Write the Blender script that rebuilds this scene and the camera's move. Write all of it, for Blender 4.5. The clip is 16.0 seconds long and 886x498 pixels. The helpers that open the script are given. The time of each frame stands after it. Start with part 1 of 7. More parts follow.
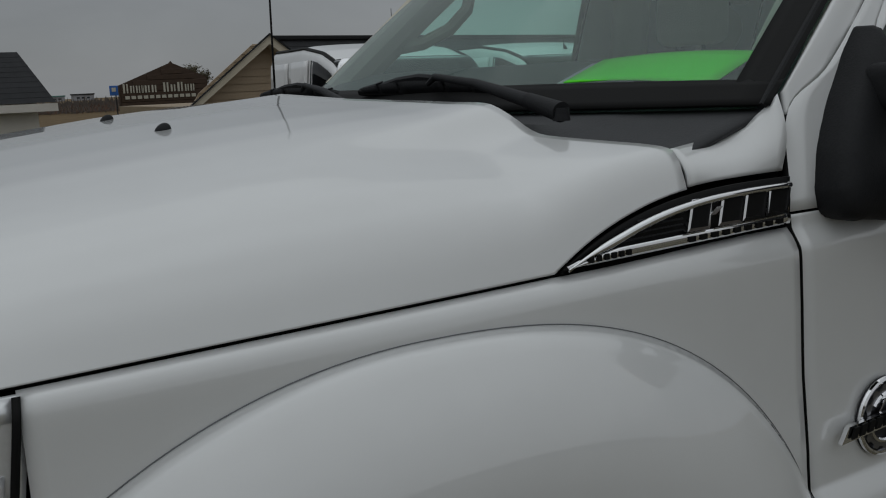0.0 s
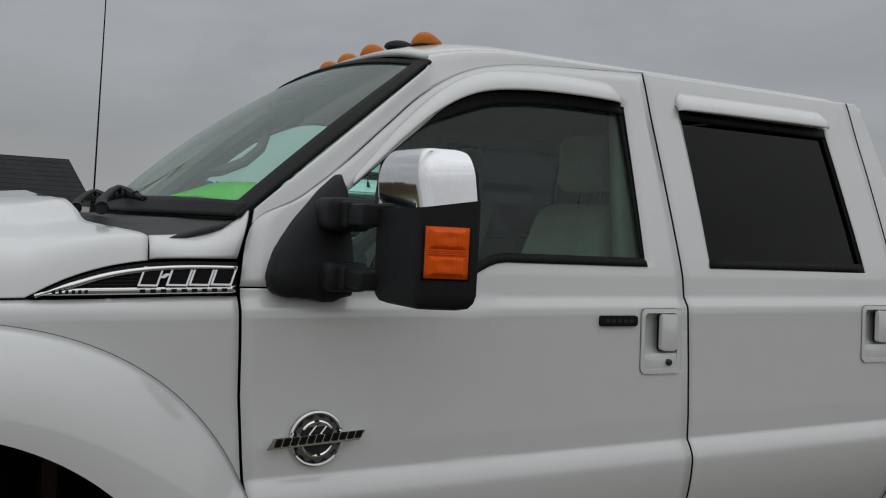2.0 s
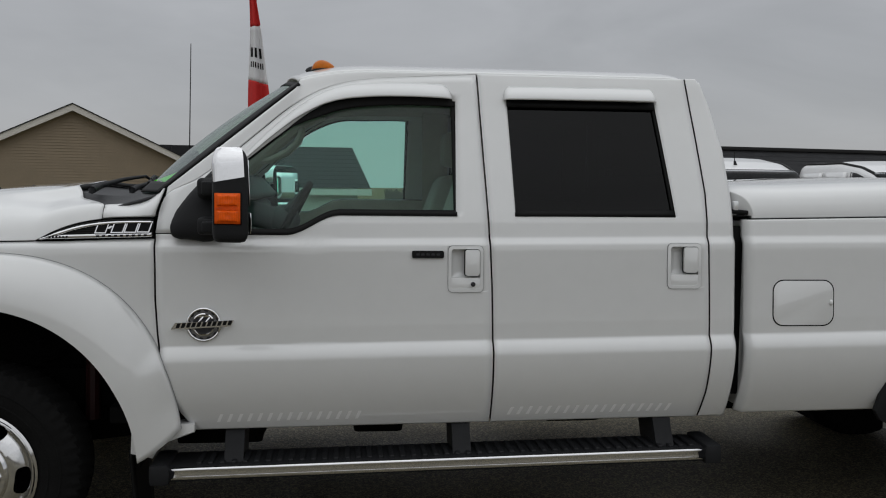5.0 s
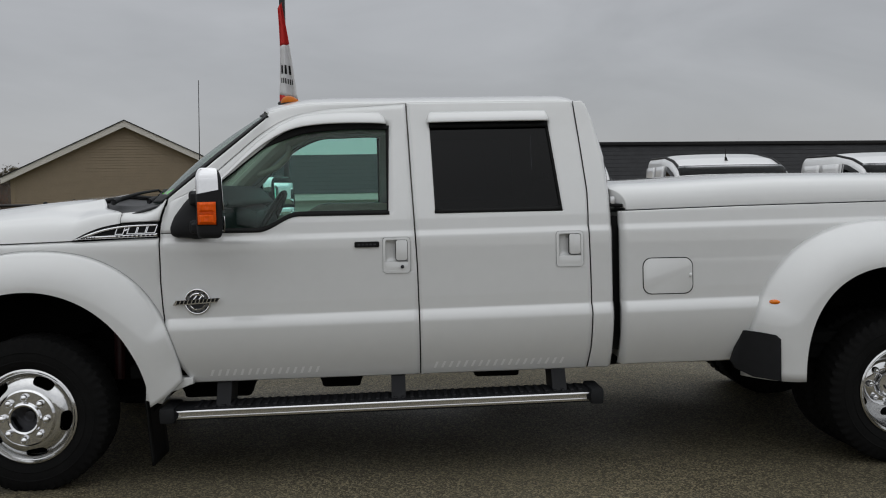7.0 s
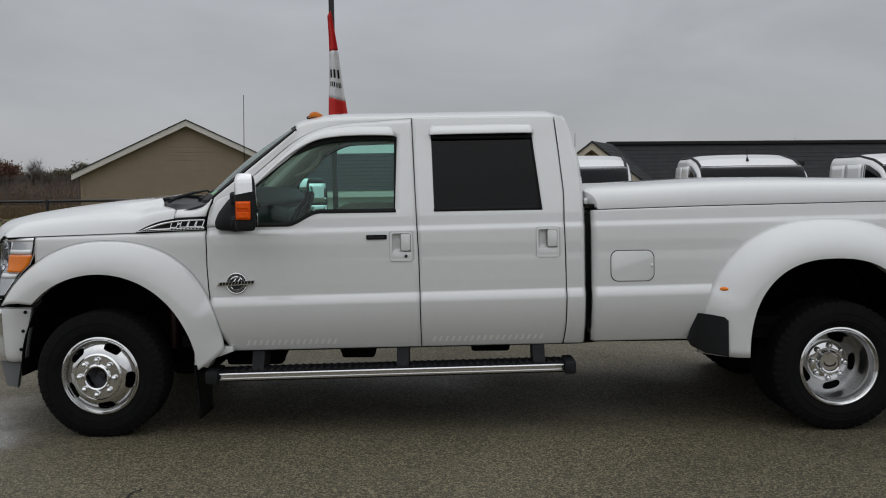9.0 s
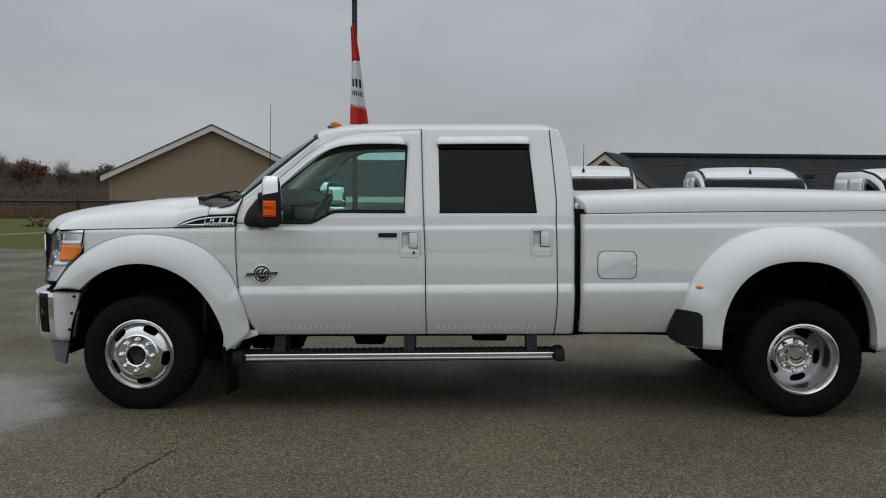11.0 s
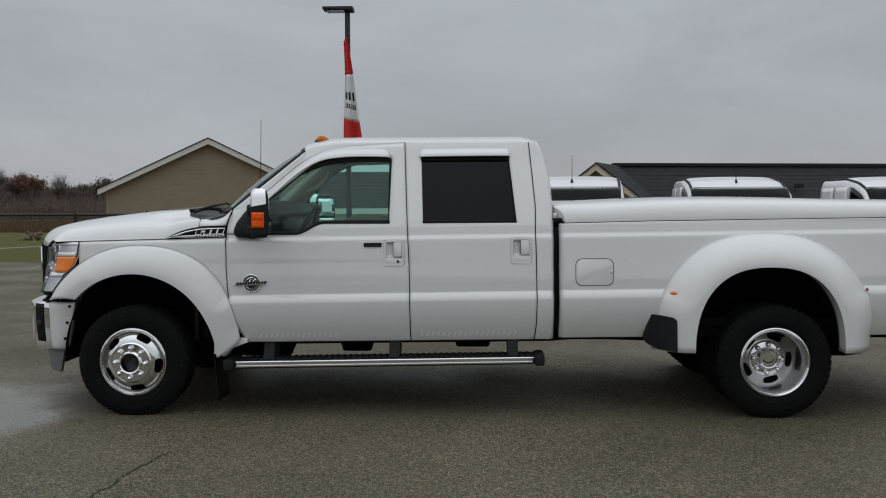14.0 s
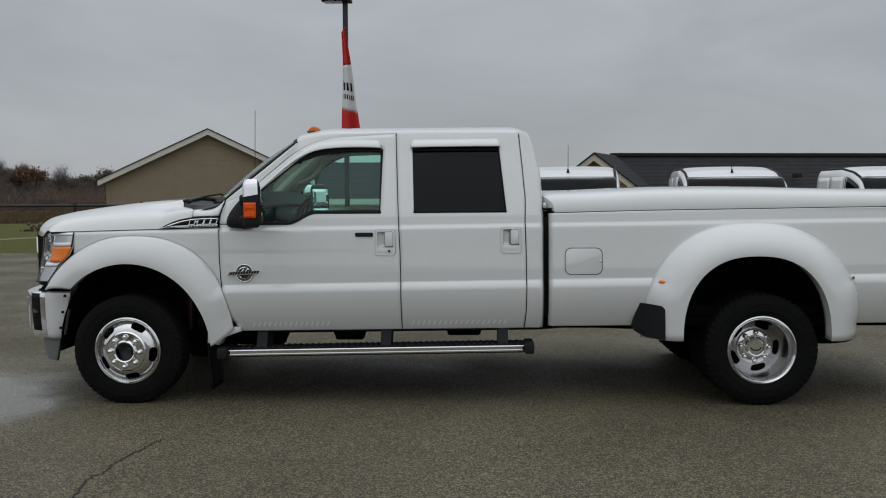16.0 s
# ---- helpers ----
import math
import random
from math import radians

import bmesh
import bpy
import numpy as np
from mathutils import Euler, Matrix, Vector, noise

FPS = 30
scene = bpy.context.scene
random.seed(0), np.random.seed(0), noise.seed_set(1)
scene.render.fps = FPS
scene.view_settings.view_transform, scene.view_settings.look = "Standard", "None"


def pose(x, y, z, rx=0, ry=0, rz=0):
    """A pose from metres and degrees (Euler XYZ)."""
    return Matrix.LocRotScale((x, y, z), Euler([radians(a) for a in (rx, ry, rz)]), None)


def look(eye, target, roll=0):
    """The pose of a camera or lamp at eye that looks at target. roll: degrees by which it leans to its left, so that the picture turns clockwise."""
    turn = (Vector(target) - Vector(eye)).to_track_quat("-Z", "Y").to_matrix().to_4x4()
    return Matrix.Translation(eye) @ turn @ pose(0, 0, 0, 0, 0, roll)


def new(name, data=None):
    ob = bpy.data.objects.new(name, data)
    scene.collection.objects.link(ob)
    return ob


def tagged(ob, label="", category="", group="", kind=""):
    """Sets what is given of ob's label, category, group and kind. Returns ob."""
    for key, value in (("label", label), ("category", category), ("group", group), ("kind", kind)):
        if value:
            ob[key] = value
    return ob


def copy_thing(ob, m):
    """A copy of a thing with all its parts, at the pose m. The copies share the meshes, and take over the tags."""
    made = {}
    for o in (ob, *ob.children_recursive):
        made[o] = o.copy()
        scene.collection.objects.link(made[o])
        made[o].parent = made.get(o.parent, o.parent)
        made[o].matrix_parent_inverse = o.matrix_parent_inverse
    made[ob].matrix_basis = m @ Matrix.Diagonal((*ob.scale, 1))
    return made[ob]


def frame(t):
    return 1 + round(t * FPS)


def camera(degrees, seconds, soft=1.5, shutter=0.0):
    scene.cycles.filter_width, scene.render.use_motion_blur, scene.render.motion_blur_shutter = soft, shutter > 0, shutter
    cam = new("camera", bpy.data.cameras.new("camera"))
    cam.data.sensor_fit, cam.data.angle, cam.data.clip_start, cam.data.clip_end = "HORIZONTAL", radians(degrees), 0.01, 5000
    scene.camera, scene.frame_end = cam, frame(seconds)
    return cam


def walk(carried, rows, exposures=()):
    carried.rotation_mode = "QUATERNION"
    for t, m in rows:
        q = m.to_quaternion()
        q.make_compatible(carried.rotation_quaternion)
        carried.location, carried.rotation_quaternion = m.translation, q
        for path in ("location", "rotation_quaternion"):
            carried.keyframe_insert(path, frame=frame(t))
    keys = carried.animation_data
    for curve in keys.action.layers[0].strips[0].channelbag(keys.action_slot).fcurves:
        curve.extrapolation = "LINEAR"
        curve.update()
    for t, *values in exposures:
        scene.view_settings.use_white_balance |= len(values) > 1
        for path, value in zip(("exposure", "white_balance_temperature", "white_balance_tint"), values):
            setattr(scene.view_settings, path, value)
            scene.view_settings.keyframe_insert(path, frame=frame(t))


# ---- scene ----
cam = camera(52.1, 16.0, soft=1.1)
PATH = [
    (0, (-0.44, -0.851, 1.457), (0.542, 0.853, 1.093), -2.5),
    (0.5, (-0.274, -1.109, 1.448), (0.718, 0.610, 1.195), -2.3),
    (1, (-0.112, -1.382, 1.446), (0.877, 0.350, 1.295), -2.1),
    (1.5, (0.007, -1.666, 1.447), (0.962, 0.088, 1.344), 1.5),
    (2, (0.149, -1.958, 1.41), (1.042, -0.169, 1.355), 3.0),
    (2.5, (0.337, -2.254, 1.397), (1.084, -0.399, 1.364), 2.3),
    (3, (0.525, -2.516, 1.395), (1.189, -0.63, 1.344), -0.1),
    (3.5, (0.705, -2.747, 1.442), (1.22, -0.816, 1.372), -0.5),
    (4, (0.977, -2.974, 1.404), (1.34, -1.008, 1.339), -0.3),
    (4.5, (1.166, -3.185, 1.41), (1.448, -1.209, 1.286), 0.5),
    (5, (1.328, -3.448, 1.433), (1.551, -1.465, 1.297), 0.7),
    (7.5, (1.932, -4.75, 1.445), (2.012, -2.756, 1.314), -0.6),
    (8, (2.066, -4.973, 1.442), (2.091, -2.978, 1.306), 0.7),
    (8.5, (2.09, -5.213, 1.474), (2.09, -3.218, 1.33), -0.9),
    (9, (2.103, -5.383, 1.475), (2.084, -3.388, 1.336), -0.8),
    (11.5, (2.24, -6.11, 1.449), (2.174, -4.115, 1.333), 0.2),
    (12, (2.257, -6.165, 1.455), (2.191, -4.169, 1.346), 0.1),
    (12.5, (2.261, -6.168, 1.459), (2.197, -4.172, 1.355), -0.1),
    (13, (2.256, -6.177, 1.466), (2.195, -4.181, 1.367), -0.1),
    (13.5, (2.272, -6.183, 1.457), (2.211, -4.187, 1.361), -0.2),
    (14, (2.324, -6.208, 1.448), (2.265, -4.211, 1.351), -0.2),
    (14.5, (2.381, -6.242, 1.449), (2.32, -4.246, 1.345), -0.4),
    (15, (2.386, -6.272, 1.443), (2.323, -4.276, 1.336), -0.4),
    (15.5, (2.397, -6.273, 1.446), (2.334, -4.278, 1.333), -0.4),
    (16, (2.403, -6.271, 1.445), (2.34, -4.276, 1.327), -0.3),
]
walk(cam, [(t, look(eye, target, roll)) for t, eye, target, roll in PATH],
     exposures=[(0, -0.64, 6350, 5.5), (0.5, -0.44, 6350, 6), (1.0, -0.17, 6450, 6.5), (1.5, -0.12, 6500, 7), (2.5, -0.10, 6500, 8), (3.5, -0.05, 6500, 8), (5.0, 0.08, 6500, 8), (9.0, 0.17, 6450, 8), (11.5, 0.15, 6300, 6.5), (16.0, 0.14, 6300, 6.5)])


# ---- light and sky ----
def overcast_world():
    w = bpy.data.worlds.new("overcast_sky")
    scene.world = w
    w.use_nodes = True
    nt = w.node_tree
    nt.nodes.clear()
    out = nt.nodes.new("ShaderNodeOutputWorld")
    bg = nt.nodes.new("ShaderNodeBackground")
    sky = nt.nodes.new("ShaderNodeTexSky")
    sky.sky_type, sky.sun_disc = "NISHITA", False
    sky.sun_elevation, sky.sun_rotation = radians(55), radians(200)
    tc = nt.nodes.new("ShaderNodeTexCoord")
    sep = nt.nodes.new("ShaderNodeSeparateXYZ")
    nt.links.new(tc.outputs["Generated"], sep.inputs[0])
    # brighter towards the zenith, as under even cloud
    ramp = nt.nodes.new("ShaderNodeValToRGB")
    nt.links.new(sep.outputs["Z"], ramp.inputs[0])
    e = ramp.color_ramp.elements
    e[0].position, e[0].color = 0.0, (0.335, 0.335, 0.352, 1)
    e[1].position, e[1].color = 1.0, (0.94, 0.96, 1.0, 1)
    m = e.new(0.12)
    m.color = (0.355, 0.357, 0.375, 1)
    m = e.new(0.38)
    m.color = (0.455, 0.462, 0.488, 1)
    # cloud texture, flattened towards the horizon
    mp = nt.nodes.new("ShaderNodeMapping")
    mp.inputs["Scale"].default_value = (1.6, 1.6, 5.0)
    nt.links.new(tc.outputs["Generated"], mp.inputs[0])
    nz = nt.nodes.new("ShaderNodeTexNoise")
    nz.inputs["Scale"].default_value, nz.inputs["Detail"].default_value, nz.inputs["Roughness"].default_value = 1.7, 5.0, 0.55
    nz.inputs["Distortion"].default_value = 0.4
    nt.links.new(mp.outputs[0], nz.inputs[0])
    cr = nt.nodes.new("ShaderNodeMapRange")
    cr.inputs["From Min"].default_value, cr.inputs["From Max"].default_value = 0.3, 0.7
    cr.inputs["To Min"].default_value, cr.inputs["To Max"].default_value = 0.88, 1.12
    nt.links.new(nz.outputs[0], cr.inputs[0])
    mul = nt.nodes.new("ShaderNodeMix")
    mul.data_type, mul.blend_type = "RGBA", "MULTIPLY"
    mul.inputs["Factor"].default_value = 1.0
    nt.links.new(ramp.outputs[0], mul.inputs["A"])
    nt.links.new(cr.outputs[0], mul.inputs["B"])
    skys = nt.nodes.new("ShaderNodeMix")
    skys.data_type, skys.blend_type = "RGBA", "MULTIPLY"
    skys.inputs["Factor"].default_value = 1.0
    skys.inputs["B"].default_value = (0.1, 0.1, 0.1, 1)
    nt.links.new(sky.outputs[0], skys.inputs["A"])
    mix = nt.nodes.new("ShaderNodeMix")
    mix.data_type = "RGBA"
    mix.inputs["Factor"].default_value = 0.94
    nt.links.new(skys.outputs["Result"], mix.inputs["A"])
    nt.links.new(mul.outputs["Result"], mix.inputs["B"])
    nt.links.new(mix.outputs["Result"], bg.inputs["Color"])
    bg.inputs["Strength"].default_value = 1.0
    nt.links.new(bg.outputs[0], out.inputs[0])


overcast_world()
sun = new("sun", bpy.data.lights.new("sun", "SUN"))
sun.data.energy, sun.data.angle, sun.data.color = 0.5, radians(150), (1.0, 0.98, 0.95)
sun.matrix_world = look((-3, -9, 18), (0, 0, 0))


# ---- materials ----
def principled(name, color, rough=0.5, metal=0.0, coat=0.0, var=0.0, scale=8.0, bump=0.0, bscale=60.0, detail=4.0, spec=0.5, transmission=0.0, ior=1.45, dirt=None):
    m = bpy.data.materials.new(name)
    m.use_nodes = True
    nt = m.node_tree
    b = nt.nodes["Principled BSDF"]
    b.inputs["Base Color"].default_value = (*color, 1)
    b.inputs["Roughness"].default_value = rough
    b.inputs["Metallic"].default_value = metal
    b.inputs["Coat Weight"].default_value = coat
    b.inputs["Coat Roughness"].default_value = 0.03
    b.inputs["Specular IOR Level"].default_value = spec
    b.inputs["IOR"].default_value = ior
    b.inputs["Transmission Weight"].default_value = transmission
    tc = nt.nodes.new("ShaderNodeTexCoord")
    if var:
        n1 = nt.nodes.new("ShaderNodeTexNoise")
        n1.inputs["Scale"].default_value, n1.inputs["Detail"].default_value = scale, detail
        n2 = nt.nodes.new("ShaderNodeTexNoise")
        n2.inputs["Scale"].default_value, n2.inputs["Detail"].default_value = scale * 9.7, 3.0
        add = nt.nodes.new("ShaderNodeMath")
        add.operation = "ADD"
        nt.links.new(tc.outputs["Object"], n1.inputs[0])
        nt.links.new(tc.outputs["Object"], n2.inputs[0])
        nt.links.new(n1.outputs[0], add.inputs[0])
        nt.links.new(n2.outputs[0], add.inputs[1])
        mr = nt.nodes.new("ShaderNodeMapRange")
        mr.inputs["From Min"].default_value, mr.inputs["From Max"].default_value = 0.6, 1.4
        nt.links.new(add.outputs[0], mr.inputs[0])
        mix = nt.nodes.new("ShaderNodeMix")
        mix.data_type = "RGBA"
        lo = tuple(c * (1 - var) for c in color) if dirt is None else dirt
        mix.inputs["A"].default_value = (*lo, 1)
        mix.inputs["B"].default_value = (*[min(c * (1 + var), 1) for c in color], 1)
        nt.links.new(mr.outputs[0], mix.inputs["Factor"])
        nt.links.new(mix.outputs["Result"], b.inputs["Base Color"])
    if bump:
        n3 = nt.nodes.new("ShaderNodeTexNoise")
        n3.inputs["Scale"].default_value, n3.inputs["Detail"].default_value = bscale, 4.0
        nt.links.new(tc.outputs["Object"], n3.inputs[0])
        bp = nt.nodes.new("ShaderNodeBump")
        bp.inputs["Strength"].default_value, bp.inputs["Distance"].default_value = bump, 0.01
        nt.links.new(n3.outputs[0], bp.inputs["Height"])
        nt.links.new(bp.outputs[0], b.inputs["Normal"])
    return m


def car_glass(name, tint, gloss_rough=0.0, ior=1.5, veil=0.0):
    """Thin tinted pane: see-through with a glossy face."""
    m = bpy.data.materials.new(name)
    m.use_nodes = True
    nt = m.node_tree
    nt.nodes.clear()
    out = nt.nodes.new("ShaderNodeOutputMaterial")
    tr = nt.nodes.new("ShaderNodeBsdfTransparent")
    tr.inputs[0].default_value = (*tint, 1)
    gl = nt.nodes.new("ShaderNodeBsdfGlossy")
    gl.inputs["Roughness"].default_value = gloss_rough
    fr = nt.nodes.new("ShaderNodeFresnel")
    fr.inputs[0].default_value = ior
    mx = nt.nodes.new("ShaderNodeMixShader")
    nt.links.new(fr.outputs[0], mx.inputs[0])
    nt.links.new(tr.outputs[0], mx.inputs[1])
    nt.links.new(gl.outputs[0], mx.inputs[2])
    last = mx
    if veil:
        # pale green diffuse veil, painting haze and reflected light onto the pane
        df = nt.nodes.new("ShaderNodeBsdfDiffuse")
        df.inputs[0].default_value = (0.44, 0.72, 0.63, 1)
        last = nt.nodes.new("ShaderNodeMixShader")
        last.inputs[0].default_value = veil
        nt.links.new(mx.outputs[0], last.inputs[1])
        nt.links.new(df.outputs[0], last.inputs[2])
    nt.links.new(last.outputs[0], out.inputs[0])
    return m


def asphalt_material():
    m = principled("wet_asphalt", (0.05, 0.046, 0.04), rough=0.75, spec=0.34)
    nt = m.node_tree
    b = nt.nodes["Principled BSDF"]
    tc = nt.nodes.new("ShaderNodeTexCoord")
    # stone chips
    v = nt.nodes.new("ShaderNodeTexVoronoi")
    v.inputs["Scale"].default_value = 125.0
    nt.links.new(tc.outputs["Object"], v.inputs["Vector"])
    n = nt.nodes.new("ShaderNodeTexNoise")
    n.inputs["Scale"].default_value, n.inputs["Detail"].default_value = 170.0, 3.0
    nt.links.new(tc.outputs["Object"], n.inputs[0])
    big = nt.nodes.new("ShaderNodeTexNoise")
    big.inputs["Scale"].default_value, big.inputs["Detail"].default_value = 0.55, 4.0
    nt.links.new(tc.outputs["Object"], big.inputs[0])
    sepc = nt.nodes.new("ShaderNodeSeparateColor")
    nt.links.new(v.outputs["Color"], sepc.inputs[0])
    ramp = nt.nodes.new("ShaderNodeValToRGB")
    e = ramp.color_ramp.elements
    e[0].position, e[0].color = 0.0, (0.0120, 0.0110, 0.0084, 1)
    e[1].position, e[1].color = 1.0, (0.345, 0.294, 0.185, 1)
    k = e.new(0.55)
    k.color = (0.0660, 0.0578, 0.0365, 1)
    mixn = nt.nodes.new("ShaderNodeMath")
    mixn.operation = "MULTIPLY_ADD"
    mixn.inputs[1].default_value, mixn.inputs[2].default_value = 0.55, 0.0
    nt.links.new(n.outputs[0], mixn.inputs[0])
    sm = nt.nodes.new("ShaderNodeMath")
    sm.operation = "MULTIPLY_ADD"
    sm.inputs[1].default_value = 0.55
    nt.links.new(sepc.outputs[0], sm.inputs[0])
    nt.links.new(mixn.outputs[0], sm.inputs[2])
    nt.links.new(sm.outputs[0], ramp.inputs[0])
    tint = nt.nodes.new("ShaderNodeMapRange")
    tint.inputs["From Min"].default_value, tint.inputs["From Max"].default_value = 0.3, 0.7
    tint.inputs["To Min"].default_value, tint.inputs["To Max"].default_value = 0.75, 1.2
    nt.links.new(big.outputs[0], tint.inputs[0])
    mul = nt.nodes.new("ShaderNodeMix")
    mul.data_type, mul.blend_type = "RGBA", "MULTIPLY"
    mul.inputs["Factor"].default_value = 1.0
    nt.links.new(ramp.outputs[0], mul.inputs["A"])
    nt.links.new(tint.outputs[0], mul.inputs["B"])
    nt.links.new(mul.outputs["Result"], b.inputs["Base Color"])
    # damp patches
    damp = nt.nodes.new("ShaderNodeMapRange")
    damp.inputs["From Min"].default_value, damp.inputs["From Max"].default_value = 0.35, 0.65
    damp.inputs["To Min"].default_value, damp.inputs["To Max"].default_value = 0.8, 0.5
    nt.links.new(big.outputs[0], damp.inputs[0])
    # standing water: patches with ragged edges
    warp = nt.nodes.new("ShaderNodeTexNoise")
    warp.inputs["Scale"].default_value, warp.inputs["Detail"].default_value = 1.3, 5.0
    nt.links.new(tc.outputs["Object"], warp.inputs[0])
    wet = None
    for cx, cy, rx, ry in ((-2.10, -0.10, 1.75, 1.30), (-4.2, 2.6, 1.7, 0.8), (-7.5, 6.5, 2.6, 0.9)):
        mp = nt.nodes.new("ShaderNodeMapping")
        mp.inputs["Location"].default_value = (-cx / rx, -cy / ry, 0)
        mp.inputs["Scale"].default_value = (1 / rx, 1 / ry, 1)
        nt.links.new(tc.outputs["Object"], mp.inputs[0])
        ln = nt.nodes.new("ShaderNodeVectorMath")
        ln.operation = "LENGTH"
        nt.links.new(mp.outputs[0], ln.inputs[0])
        sb = nt.nodes.new("ShaderNodeMath")
        sb.operation = "MULTIPLY_ADD"
        sb.inputs[1].default_value = 0.75
        nt.links.new(warp.outputs[0], sb.inputs[0])
        nt.links.new(ln.outputs["Value"], sb.inputs[2])
        mr = nt.nodes.new("ShaderNodeMapRange")
        mr.interpolation_type = "SMOOTHSTEP"
        mr.inputs["From Min"].default_value, mr.inputs["From Max"].default_value = 1.08, 1.48
        mr.inputs["To Min"].default_value, mr.inputs["To Max"].default_value = 1.0, 0.0
        nt.links.new(sb.outputs[0], mr.inputs[0])
        if wet is None:
            wet = mr.outputs[0]
        else:
            mxm = nt.nodes.new("ShaderNodeMath")
            mxm.operation = "MAXIMUM"
            nt.links.new(wet, mxm.inputs[0])
            nt.links.new(mr.outputs[0], mxm.inputs[1])
            wet = mxm.outputs[0]
    rmix = nt.nodes.new("ShaderNodeMix")
    rmix.inputs["B"].default_value = 0.07
    nt.links.new(wet, rmix.inputs["Factor"])
    nt.links.new(damp.outputs[0], rmix.inputs["A"])
    nt.links.new(rmix.outputs[0], b.inputs["Roughness"])
    gloss = nt.nodes.new("ShaderNodeMix")
    gloss.inputs["A"].default_value, gloss.inputs["B"].default_value = 0.34, 0.85
    nt.links.new(wet, gloss.inputs["Factor"])
    nt.links.new(gloss.outputs[0], b.inputs["Specular IOR Level"])
    flat = nt.nodes.new("ShaderNodeMapRange")
    flat.inputs["To Min"].default_value, flat.inputs["To Max"].default_value = 0.8, 0.0
    nt.links.new(wet, flat.inputs[0])
    bp = nt.nodes.new("ShaderNodeBump")
    bp.inputs["Strength"].default_value, bp.inputs["Distance"].default_value = 0.5, 0.004
    nt.links.new(flat.outputs[0], bp.inputs["Strength"])
    nt.links.new(v.outputs["Distance"], bp.inputs["Height"])
    nt.links.new(bp.outputs[0], b.inputs["Normal"])
    return m


WHITE = principled("white_car_paint", (0.70, 0.705, 0.70), rough=0.32, coat=1.0, var=0.02, scale=1.5)
WHITE.node_tree.nodes["Principled BSDF"].inputs["Coat IOR"].default_value = 1.75
VANWHITE = principled("white_van_paint", (0.80, 0.80, 0.80), rough=0.4, coat=0.8, var=0.03, scale=1.0)
BLACKPL = principled("black_textured_plastic", (0.012, 0.0125, 0.014), rough=0.6, spec=0.28, var=0.2, scale=20, bump=0.15, bscale=300)
GREYPL = principled("dark_grey_cowl_plastic", (0.028, 0.029, 0.032), rough=0.6, var=0.2, scale=15, bump=0.12, bscale=250)
RUBBER = principled("tyre_rubber", (0.007, 0.007, 0.007), rough=0.9, spec=0.14, var=0.3, scale=12, bump=0.2, bscale=90)
TRIM = principled("black_rubber_trim", (0.006, 0.006, 0.006), rough=0.55, spec=0.18)
CHROME = principled("chrome", (0.82, 0.82, 0.83), rough=0.06, metal=1.0, var=0.03, scale=9)
ALLOY = principled("polished_alloy", (0.72, 0.72, 0.72), rough=0.13, metal=1.0, var=0.06, scale=14)
BARREL = principled("machined_alloy_barrel", (0.53, 0.53, 0.53), rough=0.26, metal=1.0, var=0.12, scale=18)
STEELDK = principled("dark_steel", (0.05, 0.05, 0.055), rough=0.45, metal=0.8, var=0.2, scale=20)
DARK = principled("underbody_black", (0.005, 0.005, 0.005), rough=0.9, spec=0.1, var=0.3, scale=9)
AMBER = principled("amber_lens", (0.85, 0.205, 0.006), rough=0.2, coat=0.35, var=0.12, scale=60, bump=0.3, bscale=120)
AMBERDK = principled("orange_reflector", (0.86, 0.105, 0.003), rough=0.3, spec=0.25, var=0.25, scale=60)
AMBERROOF = principled("amber_roof_lens", (0.52, 0.135, 0.002), rough=0.3, coat=0.0, spec=0.3, var=0.15, scale=50, bump=0.2, bscale=90)
REDLENS = principled("red_lens", (0.25, 0.012, 0.012), rough=0.15, coat=1.0)
GLASS = car_glass("green_tinted_glass", (0.70, 0.98, 0.90), ior=1.45, veil=0.010)
WSGLASS = car_glass("windshield_glass", (0.75, 0.97, 0.90), ior=1.80, veil=0.075)
PRIVACY = car_glass("dark_privacy_glass", (0.020, 0.022, 0.027), ior=1.34)
CLEAR = car_glass("clear_lens", (0.92, 0.93, 0.95), 0.02)
MIRROR = principled("mirror_silver", (0.85, 0.87, 0.88), rough=0.01, metal=1.0)
LEATHER = principled("tan_leather", (0.52, 0.48, 0.40), rough=0.5, var=0.12, scale=12, bump=0.2, bscale=160)
LAMPSILVER = principled("lamp_bowl_silver", (0.82, 0.83, 0.84), rough=0.28, metal=0.6, var=0.06, scale=20)
INTDK = principled("charcoal_interior_plastic", (0.055, 0.060, 0.060), rough=0.6, var=0.15, scale=20, bump=0.1, bscale=200)
INTTAN = principled("tan_interior_plastic", (0.56, 0.53, 0.44), rough=0.6, var=0.1, scale=14)
HEADLN = principled("light_headliner", (0.55, 0.53, 0.47), rough=0.9, var=0.08, scale=20)
GREEN = principled("neon_green_card", (0.14, 1.0, 0.02), rough=0.6, var=0.04, scale=6)
PAPER = principled("white_paper", (0.75, 0.76, 0.76), rough=0.8, var=0.05, scale=10)
ASPHALT = asphalt_material()
TAR = principled("tar_crack", (0.012, 0.011, 0.010), rough=0.6, var=0.3, scale=20)
GRASS = principled("autumn_grass", (0.066, 0.086, 0.020), spec=0.08, rough=0.9, var=0.35, scale=0.55, bump=0.6, bscale=30, dirt=(0.105, 0.080, 0.032))
FIELD = principled("dry_field_weeds", (0.150, 0.108, 0.062), spec=0.08, rough=0.95, var=0.4, scale=0.8, bump=0.8, bscale=12)
PATHM = principled("pale_gravel_path", (0.24, 0.22, 0.15), rough=0.9, var=0.2, scale=2, bump=0.2, bscale=40)
